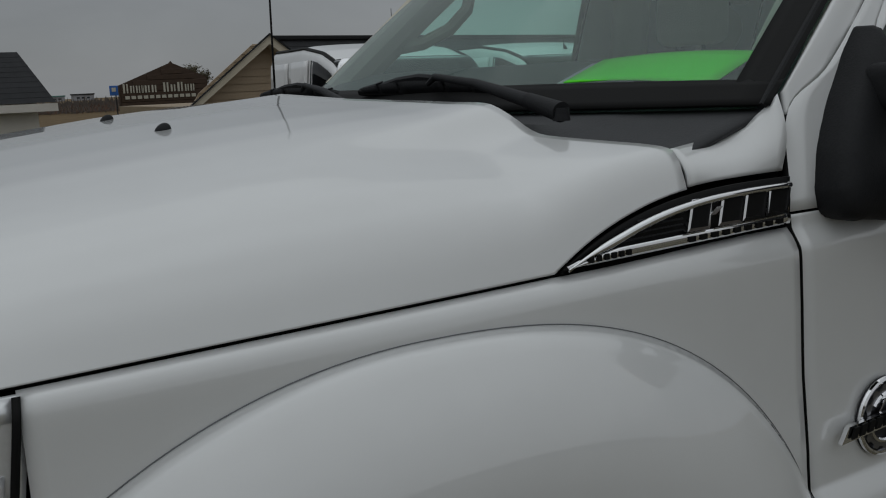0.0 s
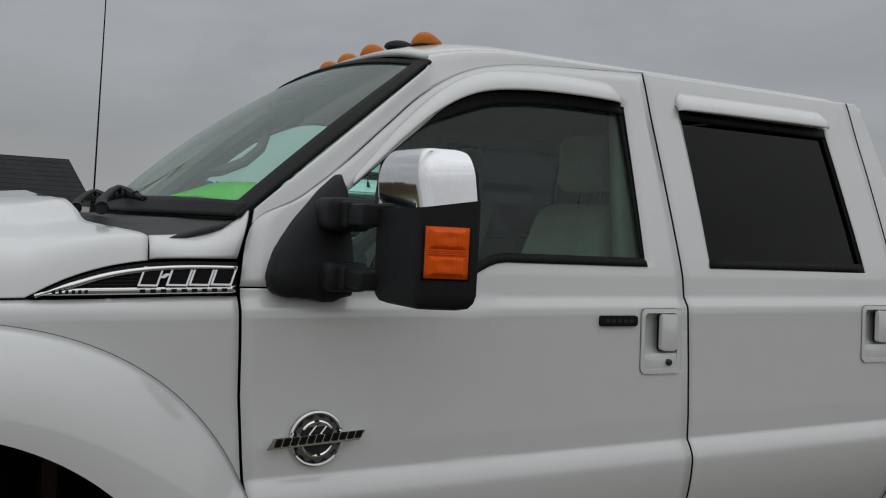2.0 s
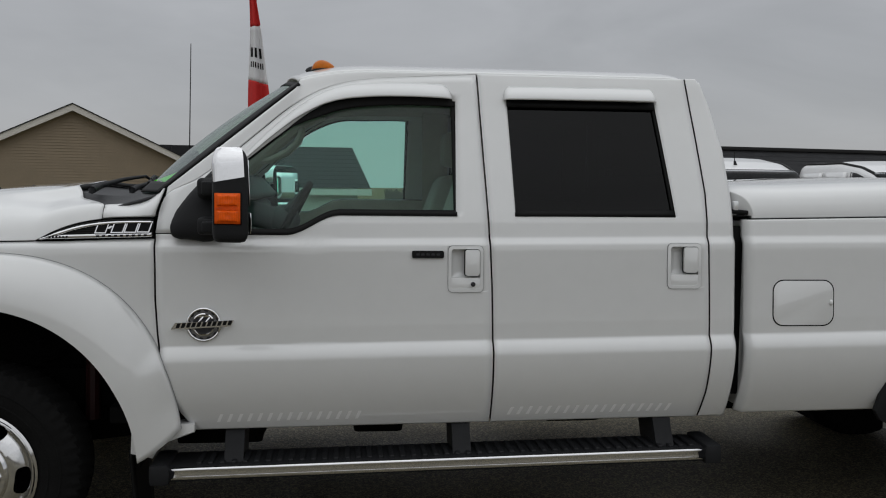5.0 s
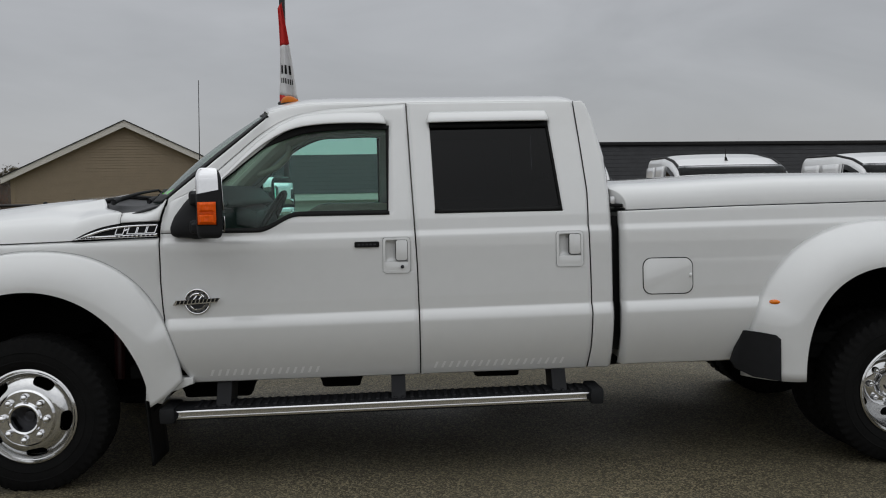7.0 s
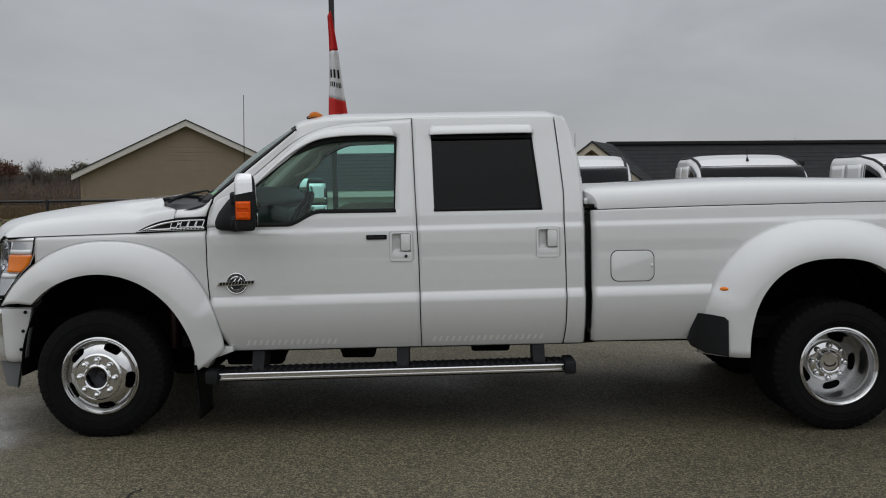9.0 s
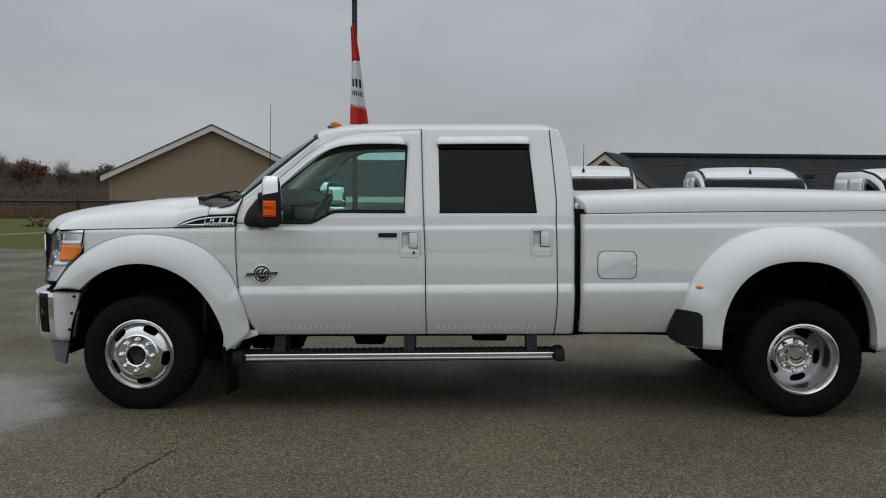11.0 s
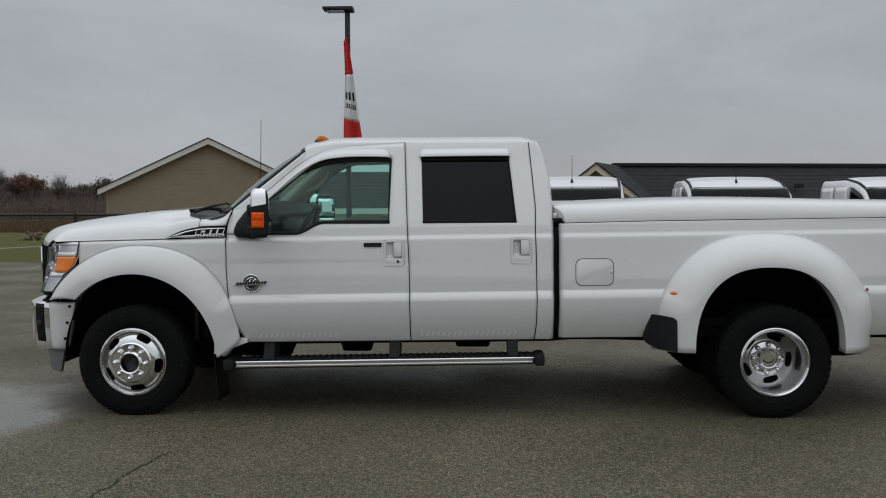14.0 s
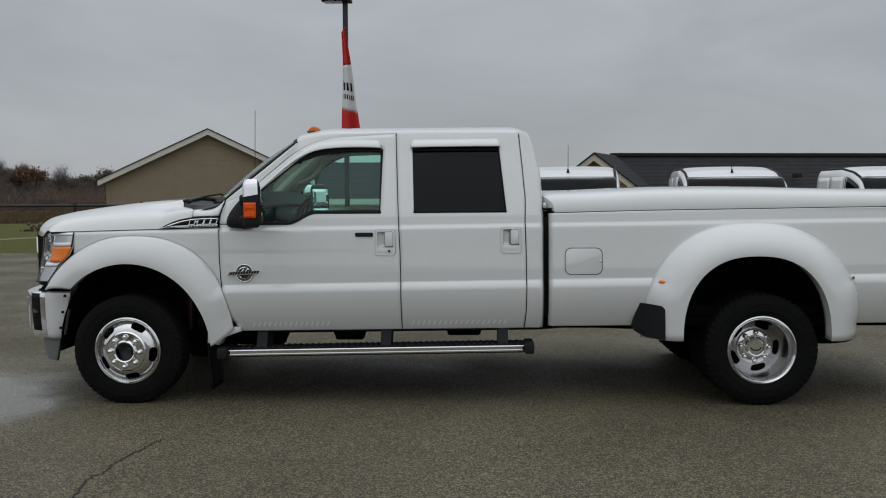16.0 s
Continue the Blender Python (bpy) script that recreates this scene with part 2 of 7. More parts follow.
SIDING = principled("tan_vinyl_siding", (0.235, 0.182, 0.118), rough=0.55, var=0.08, scale=3)
SIDING2 = principled("beige_lap_siding", (0.33, 0.25, 0.165), rough=0.6, var=0.08, scale=3)
FASCIA = principled("off_white_fascia", (0.60, 0.57, 0.52), rough=0.5, var=0.06, scale=5)
CREAM = principled("cream_fascia", (0.55, 0.49, 0.38), rough=0.5, var=0.06, scale=5)
SHINGLE = principled("charcoal_asphalt_shingle", (0.021, 0.0215, 0.0235), rough=0.9, var=0.35, scale=5, bump=0.6, bscale=70)
RIDGE = principled("black_ridge_cap", (0.010, 0.010, 0.011), rough=0.8, var=0.2, scale=9)
SIGNWD = principled("brown_sign_boards", (0.055, 0.032, 0.020), rough=0.7, var=0.25, scale=6)
SIGNLT = principled("pale_sign_paint", (0.50, 0.47, 0.40), rough=0.6)
BLUE = principled("blue_sign", (0.03, 0.12, 0.40), rough=0.5, var=0.05, scale=4)
POLE = principled("black_painted_steel", (0.010, 0.009, 0.009), rough=0.5, var=0.2, scale=9)
FLAGRED = principled("red_flag_cloth", (0.50, 0.022, 0.020), rough=0.8, var=0.1, scale=6, bump=0.1, bscale=200)
FLAGWHT = principled("white_flag_cloth", (0.66, 0.66, 0.67), rough=0.8, var=0.05, scale=6, bump=0.1, bscale=200)
UNSEENWALL = principled("unseen_wall_brown", (0.12, 0.10, 0.085), rough=0.8, var=0.35, scale=0.25, bump=0.1, bscale=20)
BARK = principled("grey_bark", (0.120, 0.100, 0.088), rough=0.9, var=0.3, scale=9, bump=0.5, bscale=30)
TWIG = principled("bare_twigs", (0.125, 0.106, 0.094), spec=0.08, rough=0.95, var=0.3, scale=3)
RUST = principled("rust_leaves", (0.165, 0.098, 0.072), spec=0.08, rough=0.9, var=0.35, scale=2)
OLIVE = principled("dull_olive_leaves", (0.130, 0.115, 0.080), spec=0.08, rough=0.9, var=0.35, scale=2)
FARB = principled("far_wall_paint", (0.30, 0.30, 0.32), rough=0.8, var=0.1, scale=0.3)
FARG = principled("far_green_roof", (0.10, 0.22, 0.20), rough=0.7, var=0.1, scale=0.3)
FARW = principled("far_window_glass", (0.03, 0.035, 0.04), rough=0.2)
REDPAINT = principled("red_spring_paint", (0.030, 0.003, 0.003), rough=0.5, var=0.2, scale=9)


# ---- mesh helpers ----
YC = 0.965  # the truck's centre line


def part(name, bm, material, parent=None, label="", smooth=True, solid=0.0, angle=35):
    me = bpy.data.meshes.new(name)
    bmesh.ops.recalc_face_normals(bm, faces=bm.faces) if solid == 0.0 else None
    if smooth:
        for f in bm.faces:
            f.smooth = True
        for e in bm.edges:
            if len(e.link_faces) == 2 and e.calc_face_angle(0.0) > radians(angle):
                e.smooth = False
    bm.to_mesh(me)
    bm.free()
    mats = material if isinstance(material, (list, tuple)) else [material]
    for m in mats:
        me.materials.append(m)
    ob = new(name, me)
    if solid:
        md = ob.modifiers.new("skin", "SOLIDIFY")
        md.thickness, md.offset = solid, -1.0
        if name in ("front_door", "rear_door", "front_wing", "hood", "cab_corner_panel", "bed_side"):
            # black rims that paint the shade of the panel gaps onto the edges
            me.materials.append(TRIM)
            md.material_offset_rim = 1
    if parent:
        ob.parent = parent
    if label:
        ob["label"] = label
    return ob


def thing(name, label, category, group="", kind="", at=(0, 0, 0)):
    ob = new(name)
    ob.location = at
    return tagged(ob, label, category, group, kind)


def grid(fn, nu, nv, flip=False, bm=None, mat=0):
    """A sheet of quads over fn(u, v), u and v from 0 to 1."""
    bm = bm or bmesh.new()
    us = [i / nu for i in range(nu + 1)] if isinstance(nu, int) else nu
    ws = [j / nv for j in range(nv + 1)] if isinstance(nv, int) else nv
    nu, nv = len(us) - 1, len(ws) - 1
    vs = [[bm.verts.new(fn(a, b)) for b in ws] for a in us]
    for i in range(nu):
        for j in range(nv):
            q = [vs[i][j], vs[i + 1][j], vs[i + 1][j + 1], vs[i][j + 1]]
            f = bm.faces.new(q[::-1] if flip else q)
            f.material_index = mat
    return bm


def box(bm, lo, hi, bevel=0.0, seg=2, mat=0):
    r = bmesh.ops.create_cube(bm, size=1.0)
    vs = r["verts"]
    for v in vs:
        v.co = Vector([lo[k] + (v.co[k] + 0.5) * (hi[k] - lo[k]) for k in range(3)])
    fs = list({f for v in vs for f in v.link_faces})
    for f in fs:
        f.material_index = mat
    if bevel:
        es = list({e for v in vs for e in v.link_edges})
        bmesh.ops.bevel(bm, geom=es, offset=bevel, segments=seg, profile=0.6, affect="EDGES")
    return bm


def boxed(lo, hi, bevel=0.0, seg=2):
    return box(bmesh.new(), lo, hi, bevel, seg)


def rod(bm, p, q, r0, r1=None, n=8, cap=True, mat=0):
    p, q = Vector(p), Vector(q)
    r1 = r0 if r1 is None else r1
    d = (q - p).normalized()
    a = d.orthogonal().normalized()
    b = d.cross(a)
    rings = []
    for c, r in ((p, r0), (q, r1)):
        rings.append([bm.verts.new(c + r * (math.cos(2 * math.pi * k / n) * a + math.sin(2 * math.pi * k / n) * b)) for k in range(n)])
    for k in range(n):
        f = bm.faces.new((rings[0][k], rings[0][(k + 1) % n], rings[1][(k + 1) % n], rings[1][k]))
        f.material_index = mat
    if cap:
        bm.faces.new(rings[0][::-1]).material_index = mat
        bm.faces.new(rings[1]).material_index = mat
    return bm


def tube(bm, pts, r, n=8, mat=0):
    """One continuous pipe along the points."""
    pts = [Vector(p) for p in pts]
    rings, a = [], None
    for k, p in enumerate(pts):
        d = (pts[min(k + 1, len(pts) - 1)] - pts[max(k - 1, 0)]).normalized()
        a = d.orthogonal().normalized() if a is None else (a - d * a.dot(d)).normalized()
        b = d.cross(a)
        rings.append([bm.verts.new(p + r * (math.cos(2 * math.pi * q / n) * a + math.sin(2 * math.pi * q / n) * b)) for q in range(n)])
    for r0, r1 in zip(rings[:-1], rings[1:]):
        for q in range(n):
            bm.faces.new((r0[q], r0[(q + 1) % n], r1[(q + 1) % n], r1[q])).material_index = mat
    bm.faces.new(rings[0][::-1]).material_index = mat
    bm.faces.new(rings[-1]).material_index = mat
    return bm


def prism(bm, outline, to3d, depth, bevel=0.0, mat=0):
    """A plate: the 2D outline laid by to3d(a, b, d) at d = 0 and at d = depth."""
    front = [bm.verts.new(to3d(a, b, 0.0)) for a, b in outline]
    back = [bm.verts.new(to3d(a, b, depth)) for a, b in outline]
    n = len(outline)
    fs = [bm.faces.new(front), bm.faces.new(back[::-1])]
    for k in range(n):
        fs.append(bm.faces.new((front[k], back[k], back[(k + 1) % n], front[(k + 1) % n])))
    for f in fs:
        f.material_index = mat
    if bevel:
        es = list(fs[0].edges)
        bmesh.ops.bevel(bm, geom=es, offset=bevel, segments=2, profile=0.6, affect="EDGES")
    return bm


def lathe(bm, prof, n=48, centre=(0, 0, 0), mat=0, mod=None):
    """Turns (radius, depth) pairs about the y axis; mod(k, j, r) may change a radius."""
    cx, cy, cz = centre
    rings = []
    for j, (r, d) in enumerate(prof):
        ring = []
        for k in range(n):
            a = 2 * math.pi * k / n
            rr = mod(k, j, r) if mod else r
            ring.append(bm.verts.new((cx + rr * math.cos(a), cy + d, cz + rr * math.sin(a))))
        rings.append(ring)
    for j in range(len(prof) - 1):
        for k in range(n):
            f = bm.faces.new((rings[j][k], rings[j][(k + 1) % n], rings[j + 1][(k + 1) % n], rings[j + 1][k]))
            f.material_index = mat
    return bm


def sided(bm, s):
    """The left side as built; the right side mirrored in the centre line."""
    if s < 0:
        for v in bm.verts:
            v.co.y = 2 * YC - v.co.y
        bmesh.ops.reverse_faces(bm, faces=bm.faces)
    return bm


def smooth_line(ctrl):
    """A smooth curve through control points, as a function of 0..1 over equal steps."""
    c = [Vector(p) for p in ctrl]
    n = len(c) - 1

    def at(u):
        u = min(max(u, 0.0), 1.0) * n
        i = min(int(u), n - 1)
        t = u - i
        p0, p1, p2, p3 = c[max(i - 1, 0)], c[i], c[i + 1], c[min(i + 2, n)]
        return 0.5 * ((2 * p1) + (p2 - p0) * t + (2 * p0 - 5 * p1 + 4 * p2 - p3) * t * t + (3 * p1 - p0 - 3 * p2 + p3) * t ** 3)

    return at


def sstep(a, b, x):
    t = min(max((x - a) / (b - a), 0.0), 1.0)
    return t * t * (3 - 2 * t)


# body side section: depth of the side from the door plane, by height
_z = np.linspace(0.4, 2.0, 1601)
_y = np.interp(_z, [0.40, 0.858, 0.90, 1.05, 1.190, 1.207, 1.233, 1.29, 1.335, 1.45, 1.60, 1.75, 1.85, 1.90, 1.95],
               [-0.018, -0.018, -0.018, -0.010, -0.004, -0.002, 0.0150, 0.0215, 0.034, 0.071, 0.122, 0.175, 0.207, 0.226, 0.26])
_d = np.clip((0.835 - _z) / 0.060, 0, 1)
_y = np.where(_z < 0.835, -0.018 - 0.026 * (1 - (1 - _d) ** 2), _y)
_y = np.where(_z < 0.794, _y + 1.05 * (0.794 - _z) ** 2, _y)
_k = np.exp(-0.5 * (np.arange(-24, 25) / 2.0) ** 2)
_y = np.convolve(np.pad(_y, 24, mode="edge"), _k / _k.sum(), mode="valid")


def side_y(x, z):
    """The side's depth, with the body's slight rake and the taper of the nose."""
    rake = 0.015 if z < 0.92 else 0.011
    if 0.92 <= z < 1.10:
        rake = 0.015 - 0.004 * (z - 0.92) / 0.18
    y = float(np.interp(z - rake * (x - 1.25), _z, _y))
    if x < 0.3:
        y += 0.008 * ((0.3 - x) / 0.9) ** 2
    return y


# ---- ground ----
def ground():
    bm = bmesh.new()
    box(bm, (-900, -900, -0.5), (900, 900, -0.06))
    tagged(part("ground", bm, FIELD, None, smooth=False), "dry brown field of weeds reaching the horizon", "field", kind="structure")
    bm = boxed((-60, -60, -0.3), (60, 16.95, 0.0), 0.02, 1)
    tagged(part("pavement", bm, ASPHALT, None, smooth=False), "damp grey-brown asphalt car lot with exposed stone chips", "asphalt", kind="structure")
    bm = boxed((-120, 16.95, -0.3), (60, 44.0, -0.02), 0.0)
    tagged(part("lawn", bm, GRASS, None, smooth=False), "short autumn grass strip beside the lot", "grass", kind="structure")
    bm = bmesh.new()
    grid(lambda u, v: (-17.3 + 9.0 * u + 0.62 * v, 18.0 + 21.5 * u - 0.25 * v, -0.010 + 0.02 * v * (1 - v)), 20, 3, bm=bm)
    tagged(part("path", bm, PATHM, None), "pale narrow gravel path across the grass", "path", kind="structure")


ground()


def crack(points, w):
    line = smooth_line([(x, y, 0) for x, y in points])
    rnd = random.Random(4)
    bm = bmesh.new()
    n = 60
    prev = None
    for k in range(n + 1):
        p = line(k / n)
        j = Vector((rnd.uniform(-0.012, 0.012), rnd.uniform(-0.012, 0.012), 0))
        a, b = bm.verts.new((p.x + j.x - w, p.y + j.y, 0.003)), bm.verts.new((p.x + j.x + w, p.y + j.y, 0.003))
        if prev:
            bm.faces.new((prev[0], prev[1], b, a))
        prev = (a, b)
    tagged(part("pavement_crack", bm, TAR, None), "thin dark meandering crack in the asphalt", "crack", kind="structure")


crack([(0.44, -2.25), (0.47, -2.0), (0.43, -1.80), (0.47, -1.60), (0.46, -1.46), (0.51, -1.22), (0.55, -1.0)], 0.006)

# ---- the pickup truck ----
TRUCK = thing("pickup_truck", "white crew-cab pickup truck with dual rear wheels and chrome trim", "pickup truck")
R_WHEEL = 0.385


def front_seam(z):
    return float(np.interp(z, [0.49, 0.57, 0.646, 0.77, 0.875, 1.01, 1.12, 1.24, 1.32], [0.780, 0.728, 0.692, 0.663, 0.652, 0.643, 0.642, 0.639, 0.638]))


def b_seam(z):
    return float(np.interp(z, [0.5, 0.82, 1.05, 1.24, 1.5, 1.9], [1.915, 1.912, 1.907, 1.898, 1.885, 1.867]))


def c_seam(z):
    return float(np.interp(z, [0.5, 0.53, 0.63, 0.82, 1.07, 1.25, 1.42, 1.67, 1.9], [2.765, 2.771, 2.780, 2.783, 2.779, 2.774, 2.777, 2.757, 2.736]))


def sill(x):
    return 0.497 + 0.0095 * (x - 0.78)


def belt_front(x):
    return 1.246 + 0.076 * sstep(1.12, 1.32, x)


def hood_seam(x):
    """Height of the seam between bonnet and wing; it climbs over the wing badge."""
    base = 1.2045 + 0.024 * (x + 0.4)
    if x <= 0.217:
        return base
    t = min((x - 0.217) / 0.42, 1.0)
    return 1.2205 + 0.086 * (1 - (1 - t) ** 3.2)


GAP = 0.0033


def pane_strip(a, b, push=0.0):
    """Skin between two smooth lines lying on the body side."""
    def fn(u, v):
        p = a(u).lerp(b(u), v)
        return (p.x, side_y(p.x, p.y) + push, p.y)
    return fn


FD_OUT = smooth_line([(0.641, 1.250, 0), (0.672, 1.388, 0), (0.785, 1.452, 0), (0.906, 1.545, 0), (1.020, 1.645, 0), (1.142, 1.748, 0), (1.281, 1.825, 0), (1.45, 1.862, 0), (1.68, 1.877, 0)])
FD_IN = smooth_line([(0.80, 1.250, 0), (0.86, 1.430, 0), (0.934, 1.500, 0), (0.992, 1.548, 0), (1.07, 1.613, 0), (1.18, 1.697, 0), (1.31, 1.755, 0), (1.47, 1.776, 0), (1.64, 1.780, 0)])


FD_HEAD = smooth_line([(0.641, 1.250, 0), (0.672, 1.388, 0), (0.785, 1.452, 0), (0.906, 1.545, 0), (1.020, 1.645, 0), (1.142, 1.748, 0), (1.281, 1.825, 0), (1.45, 1.862, 0), (1.68, 1.877, 0), (b_seam(1.889) - GAP, 1.889, 0)])
FD_LOW = smooth_line([(0.80, 1.250, 0), (0.86, 1.430, 0), (0.934, 1.500, 0), (0.992, 1.548, 0), (1.07, 1.613, 0), (1.18, 1.697, 0), (1.31, 1.755, 0), (1.47, 1.776, 0), (1.64, 1.780, 0), (1.778, 1.776, 0)])


FD_LOW_FAR = smooth_line([(0.80, 1.250, 0), (0.845, 1.436, 0), (0.912, 1.526, 0), (0.966, 1.585, 0), (1.042, 1.657, 0), (1.155, 1.744, 0), (1.295, 1.803, 0), (1.45, 1.811, 0), (1.60, 1.815, 0), (1.705, 1.812, 0)])


def fd_top(x):
    us = np.linspace(0, 1, 60)
    pts = [FD_IN(u) for u in us]
    return float(np.interp(x, [p.x for p in pts] + [1.778], [p.y for p in pts] + [1.776]))


def with_cuts(n, *extra):
    """Even steps from 0 to 1 with extra stations, none too close to another."""
    out = [k / n for k in range(n + 1) if all(abs(k / n - e) > 0.35 / n for e in extra)]
    return sorted(out + list(extra))


def cut_box(bm, x0, x1, z0, z1):
    gone = [f for f in bm.faces if x0 < f.calc_center_median().x < x1 and z0 < f.calc_center_median().z < z1]
    bmesh.ops.delete(bm, geom=gone, context="FACES")


def front_door(s):
    def low(u, v):
        x = 0.62 + u * 1.29
        z = sill(x) + v * (belt_front(x) - sill(x))
        x = front_seam(z) + GAP + u * (b_seam(z) - front_seam(z) - 2 * GAP)
        z = sill(x) + v * (belt_front(x) - sill(x))
        return (x, side_y(x, z), z)
    hx = lambda x: (x - 0.6455) / (1.9015 - 0.6455)
    hz = lambda z: (z - sill(1.8)) / (belt_front(1.8) - sill(1.8))
    # the passenger side's window reaches higher and ends further forward
    xr, zt = (1.778, 1.776) if s > 0 else (1.705, 1.812)
    edge = hx(xr)
    us = with_cuts(44, hx(1.743), edge, hx(1.865)) if s > 0 else with_cuts(44, edge, hx(1.743), hx(1.865))
    bm = grid(low, us, with_cuts(170, hz(1.038), hz(1.202)))
    cut_box(bm, 1.74, 1.868, 1.034, 1.206)
    tail = [u for u in us if u >= edge - 1e-6]
    xs = [low(u, 1.0)[0] for u in tail]
    ws = [(x - xs[0]) / (xs[-1] - xs[0]) for x in xs]
    lowline = FD_LOW if s > 0 else FD_LOW_FAR
    grid(pane_strip(FD_HEAD, lowline), 50, [1 - w for w in reversed(ws)], flip=False, bm=bm)

    # rear upright of the window frame
    def rear(u, v):
        zb = 1.322 + (1.889 - 1.322) * v
        a = Vector((xs[0] + (xr - xs[0]) * v, 1.322 + (zt - 1.322) * v, 0))
        p = a.lerp(Vector((xs[-1] + (b_seam(1.889) - GAP - xs[-1]) * v, zb, 0)), u)
        if v not in (0.0, 1.0):
            q = a.lerp(Vector((b_seam(zb) - GAP, zb, 0)), u)
            p = q
        return (p.x, side_y(p.x, p.y), p.y)
    grid(rear, ws, 24, bm=bm)
    bmesh.ops.remove_doubles(bm, verts=bm.verts, dist=0.0012)
    bmesh.ops.recalc_face_normals(bm, faces=bm.faces)
    if sum(f.normal.y * f.calc_area() for f in bm.faces) > 0:
        bmesh.ops.reverse_faces(bm, faces=bm.faces)
    door = part("front_door", sided(bm, s), WHITE, TRUCK, solid=0.02, angle=60)
    # glass
    bm = grid(lambda u, v: (lambda x: (lambda z: (x, side_y(x, z) + 0.014, z))(belt_front(x) - 0.01 + v * (fd_top(x) + (0.0 if s > 0 else 0.036) - belt_front(x) + 0.02)))(0.82 + u * 0.965), 24, 10)
    g = part("window_glass", sided(bm, s), GLASS, door)
    g.visible_shadow = False
    # rubber along belt, rear edge and top
    bm = grid(lambda u, v: (lambda x: (x, side_y(x, belt_front(x)) - 0.004 + 0.012 * v, belt_front(x) + 0.001 + 0.022 * v))(0.82 + u * 0.953), 40, 2)
    part("belt_seal", sided(bm, s), TRIM, door, solid=0.006)
    bm = grid(lambda u, v: (xr - 0.018 + 0.020 * u, side_y(1.77, 1.322 + 0.46 * v) + 0.004, 1.322 + (0.46 if s > 0 else 0.49) * v), 1, 12)
    part("edge_seal", sided(bm, s), TRIM, door, solid=0.006)
    # near side: top seal widened into a black band below the visor
    def head_seal(u, v):
        p = lowline(0.2 + (0.780 if s > 0 else 0.8) * u)
        k = sstep(0.34, 0.56, u)
        lift, drop = (0.014 * k, 0.003 + 0.021 * k) if s > 0 else (0.0, 0.012)
        z = p.y + lift - (lift + drop) * v
        return (p.x + 0.012 * v * k, side_y(p.x, z) + 0.006 - 0.009 * k * max(0, 1 - v * 2), z)
    bm = grid(head_seal, 36, 4)
    part("top_seal", sided(bm, s), TRIM, door, solid=0.006)
    if s > 0:
        visor(door, s, smooth_line([(0.918, 1.498, 0), (0.985, 1.558, 0), (1.065, 1.630, 0), (1.17, 1.710, 0), (1.29, 1.767, 0), (1.44, 1.789, 0), (1.62, 1.793, 0), (1.765, 1.788, 0)]), 0.058)
    handle(door, s, 1.738, 1.033, True)
    inner_trim(door, s, 0.70, 1.86, belt_front)
    return door


def visor(door, s, line, h):
    """White rain guard over a side window, standing off the frame at its lower edge."""
    def fn(u, v):
        p = line(u)
        end = min(1.0, min(u, 1 - u) / 0.05)
        end = end ** 0.5
        taper = min(1, u / 0.62) if line(0).y < 1.7 else 1.0
        hh = h * (0.22 + 0.78 * taper)
        z = p.y - 0.004 + hh * (0.3 + 0.7 * end) * (1 - v)
        out = 0.030 * math.sin(math.pi * 0.5 * min(1, v * 1.25)) * (0.3 + 0.7 * end) * (0.15 + 0.85 * taper) + 0.003
        return (p.x, side_y(p.x, z) - out, z)
    bm = grid(fn, 40, 8)
    bmesh.ops.recalc_face_normals(bm, faces=bm.faces)
    if sum(f.normal.y for f in bm.faces) > 0:
        bmesh.ops.reverse_faces(bm, faces=bm.faces)
    part("rain_visor", sided(bm, s), WHITE, door, "white painted rain visor", solid=0.004, angle=50)


def rounded(x0, z0, x1, z1, r, n=6):
    out = []
    for cx, cz, a0 in ((x1 - r, z0 + r, -90), (x1 - r, z1 - r, 0), (x0 + r, z1 - r, 90), (x0 + r, z0 + r, 180)):
        for k in range(n + 1):
            a = radians(a0 + 90 * k / n)
            out.append((cx + r * math.cos(a), cz + r * math.sin(a)))
    return out


def on_side(push):
    return lambda a, b, d: (a, side_y(a, b) + push + d, b)


def ring_plate(bm, outer, inner, to3d, d0, d1, mat=0):
    n = len(outer)
    rows = []
    for pts, d in ((outer, d1), (outer, d0), (inner, d0), (inner, d1)):
        rows.append([bm.verts.new(to3d(a, b, d)) for a, b in pts])
    for r0, r1 in zip(rows[:-1], rows[1:]):
        for k in range(n):
            f = bm.faces.new((r0[k], r0[(k + 1) % n], r1[(k + 1) % n], r1[k]))
            f.material_index = mat
    return bm


